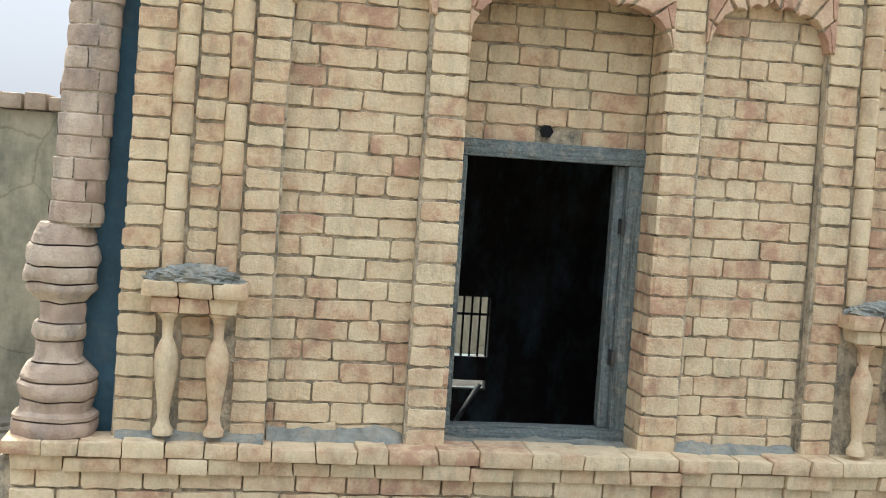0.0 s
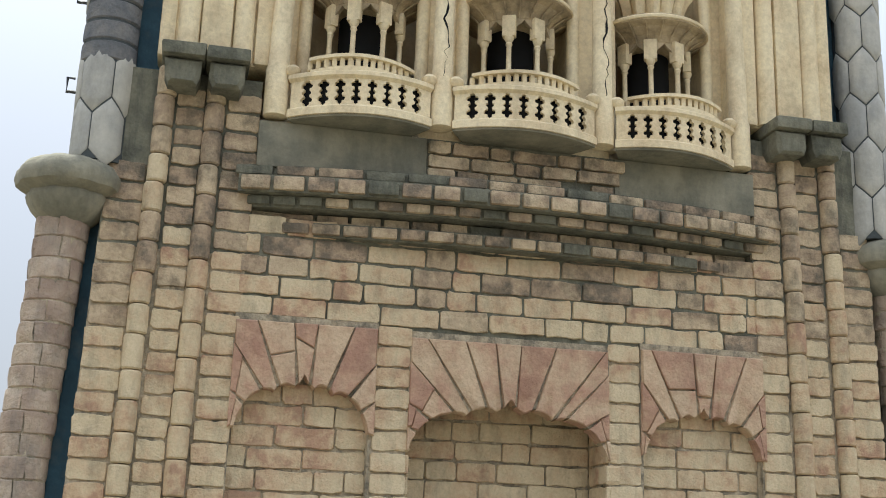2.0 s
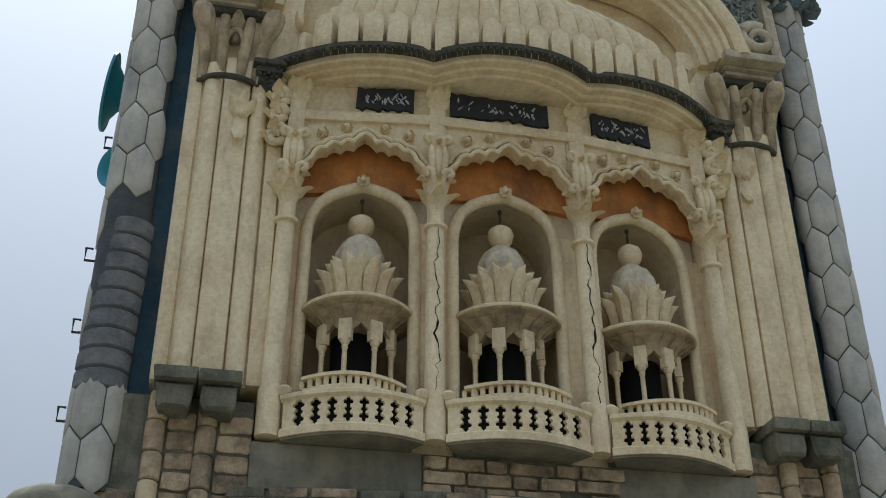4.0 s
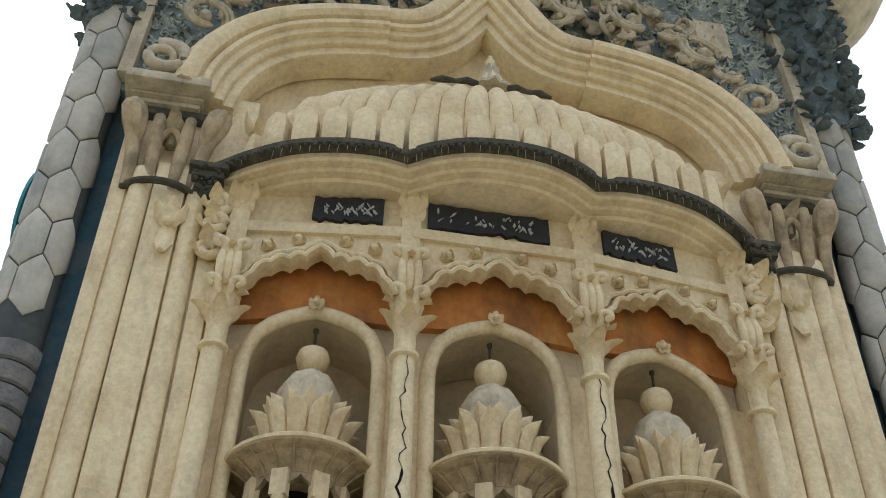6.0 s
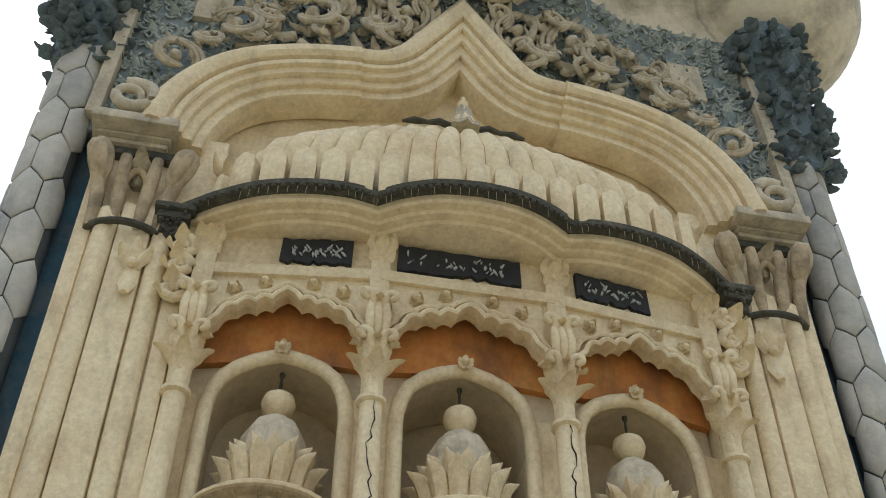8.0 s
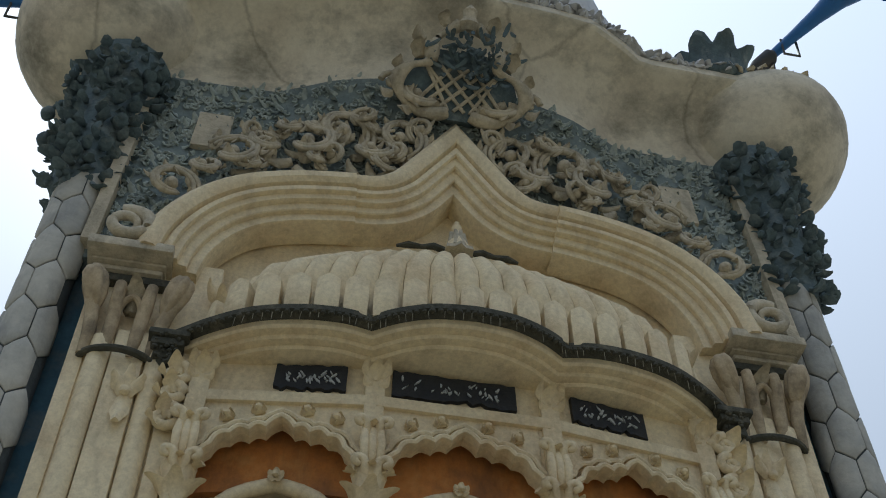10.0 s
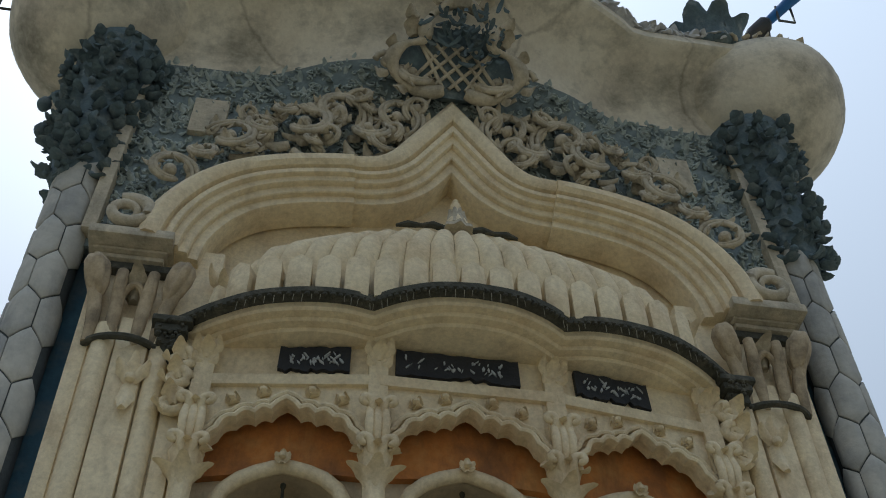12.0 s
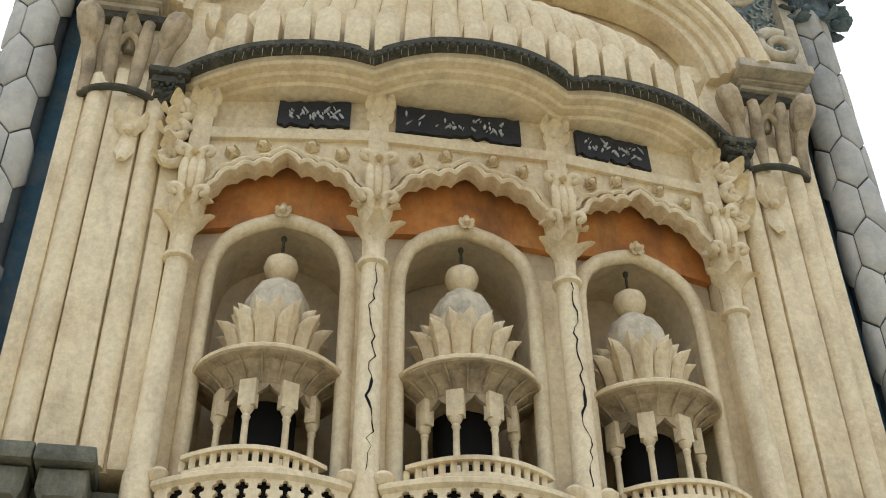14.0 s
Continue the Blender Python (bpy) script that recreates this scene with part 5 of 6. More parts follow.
for s in (-1, 1):
    a, b = sorted((s * 1.505, s * 1.565))
    part("edge_fillet", box(bmesh.new(), a, b, -0.03, 0.1, 6.0, 7.30, 0.008), M_SCROLL, spandrel, "pale plaster edge strip")
    a, b = sorted((s * 1.27, s * 1.10))
    part("plaque", box(bmesh.new(), a, b, 0.0, 0.1, 6.84, 7.13, 0.008), M_SCROLL, spandrel, "small blank plaster plaque")


# ---- scrollwork riding on the arch ----
carving = thing("scroll_carving", (0, -0.05, 6.6), "deep-cut cream and grey acanthus scrolls riding on the arch", "carving")


def scroll(x, z, r, turn, spin, thick, y=-0.06, beads=1):
    """A tapered curling tendril with a bud in its eye."""
    bm = bmesh.new()
    n = 26
    pts, rad = [], []
    for k in range(n):
        t = k / (n - 1)
        a = turn + spin * t * 6.2
        rr = r * (1.08 - 0.74 * t)
        pts.append((x + rr * math.cos(a), y - 0.05 * math.sin(math.pi * t), z + rr * math.sin(a)))
        rad.append(thick * (0.6 + 0.7 * math.sin(math.pi * (0.15 + 0.8 * t))) * (1 + 0.06 * math.sin(k * 1.7)))
    tube(bm, pts, [q * 0.66 for q in rad], 8)
    tube(bm, [(x + (a - x) * 0.80, b - 0.006, z + (c - z) * 0.80) for a, b, c in pts], [q * 0.55 for q in rad], 8)
    e = Vector(pts[-1])
    bmesh.ops.create_icosphere(bm, subdivisions=2, radius=thick * 1.7, matrix=Matrix.Translation((x, y - 0.03, z)))
    part("tendril", bm, M_SCROLL, carving)
    for k, side in ((0, 1), (1, -1), (3, 1), (5, -1), (7, 1), (9, -1), (11, 1), (13, -1), (15, 1), (18, 1)):
        p, q = Vector(pts[k]), Vector(pts[k + 1])
        d = (q - p).normalized()
        ang = math.atan2(d.x, d.z)
        bm = bmesh.new()
        leaf_bm(bm, Matrix.Translation(p) @ Matrix.Rotation(ang - spin * 0.9 * side, 4, "Y"), thick * rnd.uniform(1.9, 2.8), r * rnd.uniform(0.40, 0.62), rnd.uniform(0.5, 1.0), 0.6, 6)
        part("acanthus_leaf", bm, M_SCROLL, carving)


SCROLLS = ((1.27, 6.42, 0.10, 3.6, -1, 0.022), (1.05, 6.74, 0.115, 0.6, 1, 0.022), (0.90, 6.86, 0.085, 2.0, -1, 0.02),
           (0.72, 6.93, 0.13, 0.4, 1, 0.024), (0.56, 7.05, 0.13, 3.9, -1, 0.026), (0.42, 6.95, 0.11, 1.2, 1, 0.022), (0.28, 7.05, 0.12, 4.4, -1, 0.022), (0.60, 6.84, 0.07, 5.0, 1, 0.018), (0.95, 6.68, 0.06, 1.0, -1, 0.016), (0.22, 7.32, 0.10, 2.4, 1, 0.022),
           (0.80, 7.04, 0.065, 1.1, -1, 0.017), (0.66, 6.79, 0.05, 2.2, -1, 0.015), (0.47, 7.16, 0.06, 0.2, 1, 0.017), (0.35, 6.86, 0.055, 3.3, 1, 0.016), (1.17, 6.60, 0.07, 1.7, 1, 0.018), (0.98, 6.94, 0.05, 4.1, 1, 0.015), (0.18, 7.12, 0.06, 5.2, 1, 0.017))
for s in (-1, 1):
    for x, z, r, turn, spin, th in SCROLLS:
        tn = turn if s > 0 else math.pi - turn
        if r > 0.1:
            xo, zo = x + r * 1.15 * math.cos(turn + 2.2), z + r * 1.1 * math.sin(turn + 2.2)
            scroll(s * xo, max(zo, arch_top(xo) + 0.07), r * 0.52, tn + 2.0, -spin * s, th * 0.72, y=min(-0.05, spandrel_y(x, z) - 0.03))
        scroll(s * x, z - 0.035, r * 1.2, tn, spin * s, th * 0.85, y=min(-0.05, spandrel_y(x, z) - 0.04))
    rnd2 = random.Random(91 + s)
    for k in range(16):
        x = rnd2.uniform(0.16, 1.28)
        z = arch_top(x) + rnd2.uniform(0.06, 0.34 - 0.12 * x)
        bm = bmesh.new()
        leaf_bm(bm, Matrix.Translation((s * x, min(-0.05, spandrel_y(x, z) - 0.035), z)) @ Matrix.Rotation(rnd2.uniform(-2.6, 2.6), 4, "Y") @ Matrix.Rotation(-0.3, 4, "X"), rnd2.uniform(0.045, 0.07), rnd2.uniform(0.08, 0.13), rnd2.uniform(0.4, 0.8), 0.6, 7)
        part("acanthus_leaf", bm, M_SCROLL, carving)
# crowning shield with lattice over a sheet coloured dark for shade
CREST = Matrix.Translation((0, -0.16, 7.20)) @ Matrix.Rotation(radians(32), 4, "X") @ Matrix.Diagonal((1.15, 1.0, 1.0, 1)) @ Matrix.Translation((0, 0.18, -7.30))
crest = thing("crest_cartouche", (0, -0.15, 7.3), "scrolled frame over the arch tip holding dark lattice and dry weeds", "carving")


def crest_part(name, bm, mat, parent, label=""):
    bm.transform(CREST)
    return part(name, bm, mat, parent, label)


for s in (-1, 1):
    pts = smooth_curve([(s * 0.05, 7.30), (s * 0.15, 7.28), (s * 0.25, 7.33), (s * 0.29, 7.43), (s * 0.24, 7.51), (s * 0.16, 7.55), (s * 0.15, 7.64), (s * 0.12, 7.72), (s * 0.04, 7.80)], 5)
    crest_part("frame_scroll", tube(bmesh.new(), [(x, -0.20 + 0.02 * math.sin(z * 9), z) for x, z in pts], [0.026 + 0.010 * math.sin(i * 0.5) for i in range(len(pts))], 8), M_SCROLL, crest)
    crest_part("frame_curl", tube(bmesh.new(), [(s * (0.31 + 0.05 * (1 - k / 14) * math.cos(k * 0.6)), -0.2, 7.42 + 0.05 * (1 - k / 14) * math.sin(k * 0.6)) for k in range(13)], 0.016, 7), M_SCROLL, crest)
for k in range(-2, 3):
    for sgn in (-1, 1):
        x0_ = k * 0.075
        crest_part("lattice_bar", tube(bmesh.new(), [(max(-0.21, min(0.21, x0_ - sgn * 0.10)), -0.18, 7.32), (max(-0.17, min(0.17, x0_ + sgn * 0.10)), -0.18, 7.56)], 0.009, 6), M_SCROLL, crest)
# dark sheet paints the shade behind the lattice bars
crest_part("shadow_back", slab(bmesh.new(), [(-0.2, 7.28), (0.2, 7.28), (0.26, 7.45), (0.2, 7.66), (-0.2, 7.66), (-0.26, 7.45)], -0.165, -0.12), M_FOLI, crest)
bm = bmesh.new()
rnd = random.Random(33)
for i in range(90):
    a = rnd.uniform(0, 6.28)
    c = Vector((0.03 + rnd.gauss(0, 0.09), -0.2 - rnd.random() * 0.05, 7.60 + rnd.gauss(0, 0.07)))
    leaf_bm(bm, Matrix.Translation(c) @ Matrix.Rotation(a, 4, "Y") @ Matrix.Rotation(rnd.uniform(-0.8, 0.8), 4, "X"), 0.02, rnd.uniform(0.04, 0.09), 0.8, 0.3, 3)
tagged(crest_part("dry_weed", bm, M_FOLI, crest), "dark dry weeds", kind="stuff")
rnd = random.Random(34)
for s in (-1, 1):
    for x, z, an in ((0.27, 7.50, 50), (0.20, 7.58, 20), (0.19, 7.68, 60), (0.30, 7.36, 110), (0.10, 7.78, 25), (0.22, 7.30, 140)):
        bm = bmesh.new()
        leaf_bm(bm, Matrix.Translation((s * x, -0.21, z)) @ Matrix.Rotation(s * radians(an), 4, "Y"), rnd.uniform(0.05, 0.07), rnd.uniform(0.08, 0.12), rnd.uniform(0.9, 1.5), 0.5, 6)
        crest_part("crest_leaf", bm, M_SCROLL, crest)
crest_part("tip_finial", lathe(bmesh.new(), [(0.03, 0), (0.05, 0.04), (0.03, 0.08), (0.035, 0.12), (0.0, 0.16)], (0, -0.2, 7.76), 10), M_SCROLL, crest)

# ---- ribbed shell canopy ----
shell = thing("shell_canopy", (0, -0.2, 5.42), "melon-ribbed cream shell roof with a band of upright petals", "canopy")
SHW = 0.93


SHELL_FOOT = smooth_curve([(0.965, 0.10), (0.97, -0.04), (0.91, -0.145), (0.745, -0.205), (0.47, -0.245), (0.22, -0.27), (0.0, -0.28)], 8)
SHELL_FOOT = SHELL_FOOT + [(-x, y) for x, y in reversed(SHELL_FOOT[:-1])]
SHELL_LEN = [0.0]
for p_, q_ in zip(SHELL_FOOT, SHELL_FOOT[1:]):
    SHELL_LEN.append(SHELL_LEN[-1] + math.dist(p_, q_))


def shell_pt(u, t, foot=0.0):
    """u: 0..1 round the front from right to left; t: 0 at the foot, 1 at the crown."""
    d = u * SHELL_LEN[-1]
    i = max(k for k in range(len(SHELL_LEN) - 1) if SHELL_LEN[k] <= d + 1e-9)
    f = (d - SHELL_LEN[i]) / (SHELL_LEN[i + 1] - SHELL_LEN[i])
    bx = SHELL_FOOT[i][0] + (SHELL_FOOT[i + 1][0] - SHELL_FOOT[i][0]) * f
    by = SHELL_FOOT[i][1] + (SHELL_FOOT[i + 1][1] - SHELL_FOOT[i][1]) * f
    prof = [(foot or 0.82, 0.02), (foot or 0.83, 0.12), (0.875, 0.22), (0.90, 0.33), (0.86, 0.46), (0.70, 0.59), (0.46, 0.68), (0.20, 0.74), (0.03, 0.76)]
    g = t * (len(prof) - 1)
    j = min(int(g), len(prof) - 2)
    w = g - j
    r = prof[j][0] + (prof[j + 1][0] - prof[j][0]) * w
    z = prof[j][1] + (prof[j + 1][1] - prof[j][1]) * w
    return Vector((bx * r, 0.06 + (by - 0.06) * r, 5.44 + z * (1.0 - 0.14 * (bx / 0.93) ** 2)))


NR = 21
for i in range(NR):
    a0_, a1_ = i / NR, (i + 1) / NR
    bm = bmesh.new()
    rows = []
    for k in range(17):
        t = k / 16
        row = []
        for j in range(7):
            u = j / 6
            p = shell_pt(a0_ + (a1_ - a0_) * (0.008 + 0.984 * u), t)
            bulge = 0.042 * math.sin(math.pi * u) ** 0.6 * (1 - 0.6 * t)
            fa, fb = shell_pt(a0_ + 0.002, 0.1), shell_pt(a1_ - 0.002, 0.1)
            face = Vector((fb.y - fa.y, fa.x - fb.x, 0)).normalized() * -1
            if face.y > 0:
                face = -face
            p += (face + Vector((0, 0, 0.5 + t))).normalized() * bulge
            p.y += 0.075 * max(0.0, 1 - t / 0.42)
            row.append(bm.verts.new(p))
        rows.append(row)
    for a, b in zip(rows, rows[1:]):
        for j in range(6):
            bm.faces.new((a[j], a[j + 1], b[j + 1], b[j]))
    part("rib", bm, M_PLASTER, shell, angle=30)
    # upright petal at the foot
    bm = bmesh.new()
    A, B = shell_pt(a0_ + 0.003, 0.0, 0.955), shell_pt(a1_ - 0.003, 0.0, 0.955)
    w = (B - A).length * 0.975
    mid = (A + B) / 2
    ang = math.atan2((B - A).y, (B - A).x)
    out = Vector((B.y - A.y, A.x - B.x, 0)).normalized()
    out = out if out.y < 0 or abs(out.y) < 0.3 and out.x * mid.x > 0 else -out
    h = 0.215 if 1 < i < NR - 2 else 0.18
    front, rear = [], []
    for k in range(8):
        t = k / 7
        fr_, bk_ = [], []
        for u in (-1, -0.8, -0.45, 0, 0.45, 0.8, 1):
            top = h * (0.87 + 0.06 * (1 - u * u) + 0.07 * (1 - abs(u)) ** 1.5)
            swell = 0.034 * math.sin(math.pi * (0.12 + 0.80 * t)) ** 0.8 * (1 - 0.55 * u * u) + 0.016 * t ** 5
            fr_.append(bm.verts.new((u * w / 2 * (0.94 + 0.06 * math.sin(math.pi * t)), -swell, t * top)))
            bk_.append(bm.verts.new((u * w / 2 * 0.9, 0.05, t * top - 0.004)))
        front.append(fr_)
        rear.append(bk_)
    for k in range(7):
        for q in range(6):
            bm.faces.new((front[k][q], front[k][q + 1], front[k + 1][q + 1], front[k + 1][q]))
        for q in (0, 6):
            bm.faces.new((front[k][q], front[k + 1][q], rear[k + 1][q], rear[k][q]))
    for k in (0, 7):
        for q in range(6):
            bm.faces.new((front[k][q], front[k][q + 1], rear[k][q + 1], rear[k][q]))
    bm.transform(Matrix.Translation(mid + out * 0.035 + Vector((0, 0, 0.012))) @ Matrix.Rotation(ang + math.pi, 4, "Z"))
    part("petal", bm, M_PLASTER, shell, "blunt upright petal")
part("crown_cap", lathe(bmesh.new(), [(0.085, 0), (0.08, 0.025), (0.05, 0.04)], (0, -0.075, 6.165), 16, lobes=8, lobe=0.2), M_SCROLL, shell)
spire = part("spire", lathe(bmesh.new(), [(0.062, 0), (0.055, 0.03), (0.034, 0.10), (0.018, 0.15), (0.024, 0.165), (0.024, 0.18), (0.010, 0.195), (0.014, 0.215), (0.0, 0.235)], (0, -0.075, 6.20), 12), M_PLASTER, shell, "small leafy spire")
for a in (-64, -22, 22, 64):
    bm = bmesh.new()
    leaf_bm(bm, pose(0, -0.075, 6.195, 0, 0, a) @ pose(0, -0.066, 0, -20, 0, 0), 0.036, 0.135, 0.2, 0.5, 6)
    part("spire_leaf", bm, M_SCROLL, spire)
for s in (-1, 1):
    bm = bmesh.new()
    tube(bm, [(s * 0.05, -0.09, 6.185), (s * 0.11, -0.095, 6.20), (s * 0.16, -0.095, 6.185), (s * 0.22, -0.09, 6.192), (s * 0.27, -0.085, 6.18)], [0.016, 0.017, 0.011, 0.017, 0.007], 8)
    part("crown_leaf", bm, M_LEDGE, shell, "blackened side leaf")
    for k in range(3):
        bm = bmesh.new()
        leaf_bm(bm, Matrix.Translation((s * (0.86 + 0.03 * k), -0.02, 5.62 + 0.06 * k)) @ Matrix.Rotation(s * (0.3 + 0.5 * k), 4, "Y"), 0.07, 0.14, 1.0, 0.5, 5)
        part("end_leaf", bm, M_PLASTER, shell)


# ---- compound capitals under the great arch ----
def big_capital(s):
    c = thing("compound_capital", (s * 1.25, 0, 5.45), "dark-shadowed plaster capital with curled volutes and moulded abacus", "capital", "compound capitals")
    X = lambda a, b: sorted((s * a, s * b))
    ring = [(s * 1.262 + 0.135 * math.cos(radians(a)), 0.02 + 0.085 * math.sin(radians(a)), 5.345) for a in range(180, 361, 12)]
    part("necking", tube(bmesh.new(), ring, 0.015, 8), M_LEDGE, c, "soot-black ring under the leaves")
    # near-black core paints the shade in the capital's hollows
    a, b = X(1.13, 1.40)
    part("core", box(bmesh.new(), a, b, 0.035, 0.12, 5.34, 5.79, 0.01), M_LEDGE, c, "core painted dark as the shade between the stalks")
    for x, sp in ((1.385, 0.03), (1.315, 0.006), (1.215, -0.006), (1.145, -0.03)):
        line = smooth_curve([(s * x, -0.015, 5.345), (s * x, -0.03, 5.44), (s * (x + sp * 0.4), -0.045, 5.54), (s * (x + sp * 1.2), -0.07, 5.62), (s * (x + sp * 1.6), -0.08, 5.69)], 4)
        part("stalk", tube(bmesh.new(), line, [0.020 + 0.008 * math.sin(3.1 * q / len(line)) for q in range(len(line))], 10), M_GRIME_SHADE, c)
    line = smooth_curve([(s * 1.215, -0.04, 5.53), (s * 1.235, -0.062, 5.60), (s * 1.265, -0.075, 5.625), (s * 1.295, -0.062, 5.60), (s * 1.315, -0.04, 5.53)], 4)
    part("hollow_arch", tube(bmesh.new(), line, 0.013, 8), M_GRIME_SHADE, c)
    for x, tw in ((1.42, 30), (1.265, 0), (1.11, -30)):
        if not tw:
            bm = bmesh.new()
            leaf_bm(bm, pose(s * x, -0.045, 5.58, 4, 0, 0), 0.075, 0.17, 1.1, 0.6, 9)
            part("leaf", bm, M_SCROLL, c)
            continue
        bud = lathe(bmesh.new(), [(0.012, -0.115), (0.026, -0.10), (0.044, -0.06), (0.054, 0.0), (0.052, 0.045), (0.036, 0.075), (0.0, 0.085)], (0, 0, 0), 28, lobes=5, lobe=0.30)
        bud.transform(Matrix.Translation((s * x, -0.080, 5.665)) @ Matrix.Rotation(radians(s * tw * 0.5), 4, "Y") @ Matrix.Rotation(radians(14), 4, "X"))
        part("volute", bud, M_GRIME_SHADE, c, "banded curled bud")
    a, b = X(1.12, 1.43)
    part("abacus", box(bmesh.new(), a, b, -0.04, 0.14, 5.755, 5.798, 0.012), M_LEDGE, c)
    a, b = X(1.165, 1.50)
    for za, zb, g, y_ in ((5.800, 5.826, 0.05, -0.055), (5.828, 5.844, 0.034, -0.075), (5.846, 5.896, 0.0, -0.140)):
        part("cornice_step", box(bmesh.new(), a + g * 0.6, b - g * 0.6, y_, 0.14, za, zb, 0.010), M_SCROLL, c)
    line = [(s * (1.375 + 0.104 * (1 - q / 34) * math.cos(1.2 + q * 0.36)), -0.10 - 0.03 * math.sin(q * 0.12), 6.010 + 0.100 * (1 - q / 34) * math.sin(1.2 + q * 0.36)) for q in range(28)]
    part("impost_volute", tube(bmesh.new(), line, [0.036 - 0.0009 * q for q in range(28)], 10), M_SCROLL, c, "large curled volute at the arch's foot")
    # ledge end bracket
    a, b = X(1.03, 1.16)
    rb = random.Random(40 + s)
    bm = bmesh.new()
    for (xa, xb, ya, za, zb) in ((1.015, 1.165, -0.10, 5.425, 5.455), (1.03, 1.15, -0.085, 5.385, 5.423), (1.045, 1.135, -0.065, 5.33, 5.384)):
        p0, p1 = X(xa, xb)
        box(bm, p0, p1, ya, 0.05, za, zb, 0.009)
    lathe(bm, [(0.0, -0.07), (0.015, -0.06), (0.022, -0.03), (0.04, 0.0), (0.04, 0.01)], (s * 1.09, -0.02, 5.325), 12)
    for q in range(26):
        p0, p1 = X(1.02, 1.16)
        zz = rb.uniform(5.31, 5.44)
        bmesh.ops.create_icosphere(bm, subdivisions=1, radius=rb.uniform(0.006, 0.013), matrix=Matrix.Translation((rb.uniform(p0 + 0.02, p1 - 0.02), -0.095 + (5.44 - zz) * 0.25, zz)))
    part("bracket_block", bm, M_LEDGE, c, "blackened crusted ledge bracket")
    for zz, rr in ((5.27, 0.05), (5.17, 0.045), (5.05, 0.055)):
        bm = bmesh.new()
        tube(bm, [(s * 1.03 + s * rr * (1 - k / 22) * math.cos(k * 0.5 + 1.5), -0.05, zz + rr * (1 - k / 22) * math.sin(k * 0.5 + 1.5)) for k in range(18)], [0.024 - 0.0008 * k for k in range(18)], 7)
        part("bracket_curl", bm, M_PLASTER, c)
        for g, an in ((-1, 140), (1, 30)):
            bm = bmesh.new()
            leaf_bm(bm, Matrix.Translation((s * 1.03 + g * 0.012, -0.06, zz)) @ Matrix.Rotation(radians(s * an), 4, "Y"), 0.055, 0.10, 1.2, 0.5, 7)
            part("bracket_leaf", bm, M_PLASTER, c)
    # pendant flower on the pier below
    f = thing("fleur_ornament", (s * 1.19, -0.03, 5.15), "small plaster fleur with drooping bud on the pier", "ornament", "pier ornaments")
    for an, ww, ll, cu in ((0, 0.050, 0.125, 0.35), (180, 0.060, 0.15, 0.25), (36, 0.050, 0.100, 0.5), (-36, 0.050, 0.100, 0.5)):
        bm = bmesh.new()
        leaf_bm(bm, Matrix.Translation((s * 1.185, -0.050, 5.14)) @ Matrix.Rotation(radians(an), 4, "Y"), ww, ll, cu, 0.55, 7)
        part("petal", bm, M_PLASTER, f)
    part("bud", lathe(bmesh.new(), [(0.0, -0.02), (0.016, -0.012), (0.02, 0.0), (0.016, 0.012), (0.0, 0.02)], (s * 1.185, -0.06, 5.14), 10), M_PLASTER, f)


mirror(big_capital)

# ---- top cornice ----
cornice = thing("roof_cornice", (0, 0.3, 7.45), "wide stained plaster cove cornice bulging over the corners", "cornice", kind="structure")
EDGE = []
for x, y in SOFFIT:
    ax = abs(x)
    ey = -0.30 if ax > 1.0 else -0.30 - 0.165 * min(1, (1.0 - ax) / 0.32) ** 0.8 if ax > 0.68 else -0.465 - 0.035 * (1 - (ax / 0.68) ** 2)
    EDGE.append((x, ey))
bm = bmesh.new()
cols = []
for (x, y), (ex, ey) in zip(SOFFIT, EDGE):
    ring = []
    for k in range(8):
        t = k / 7
        ring.append((y + (ey - y) * (1 - math.cos(t * math.pi / 2)) ** 0.9, 7.45 + 0.32 * math.sin(t * math.pi / 2)))
    ring += [(ey - 0.02, 7.79), (ey - 0.02, 7.845), (ey + 0.01, 7.86), (0.6, 7.88), (0.6, 7.45)]
    cols.append([bm.verts.new((x, a, b)) for a, b in ring])
for a, b in zip(cols, cols[1:]):
    for k in range(len(a)):
        bm.faces.new((a[k], b[k], b[(k + 1) % len(a)], a[(k + 1) % len(a)]))
bm.faces.new(cols[0])
bm.faces.new(cols[-1][::-1])
part("cove", bm, M_SLAB, cornice)
for s in (-1, 1):
    part("corner_bowl", lathe(bmesh.new(), [(0.20, 0.0), (0.27, 0.03), (0.36, 0.09), (0.45, 0.18), (0.505, 0.28), (0.525, 0.36), (0.52, 0.42), (0.50, 0.45), (0.0, 0.46)], (1.85 if s > 0 else -1.84, 0.12, 7.42), 40), M_SLAB, cornice, "round bowl-like corner of the cornice")
bm = bmesh.new()
box(bm, -1.7, 1.7, 0.3, 3.2, 7.5, 7.9)
part("roof_slab", bm, M_GREYPL, cornice)


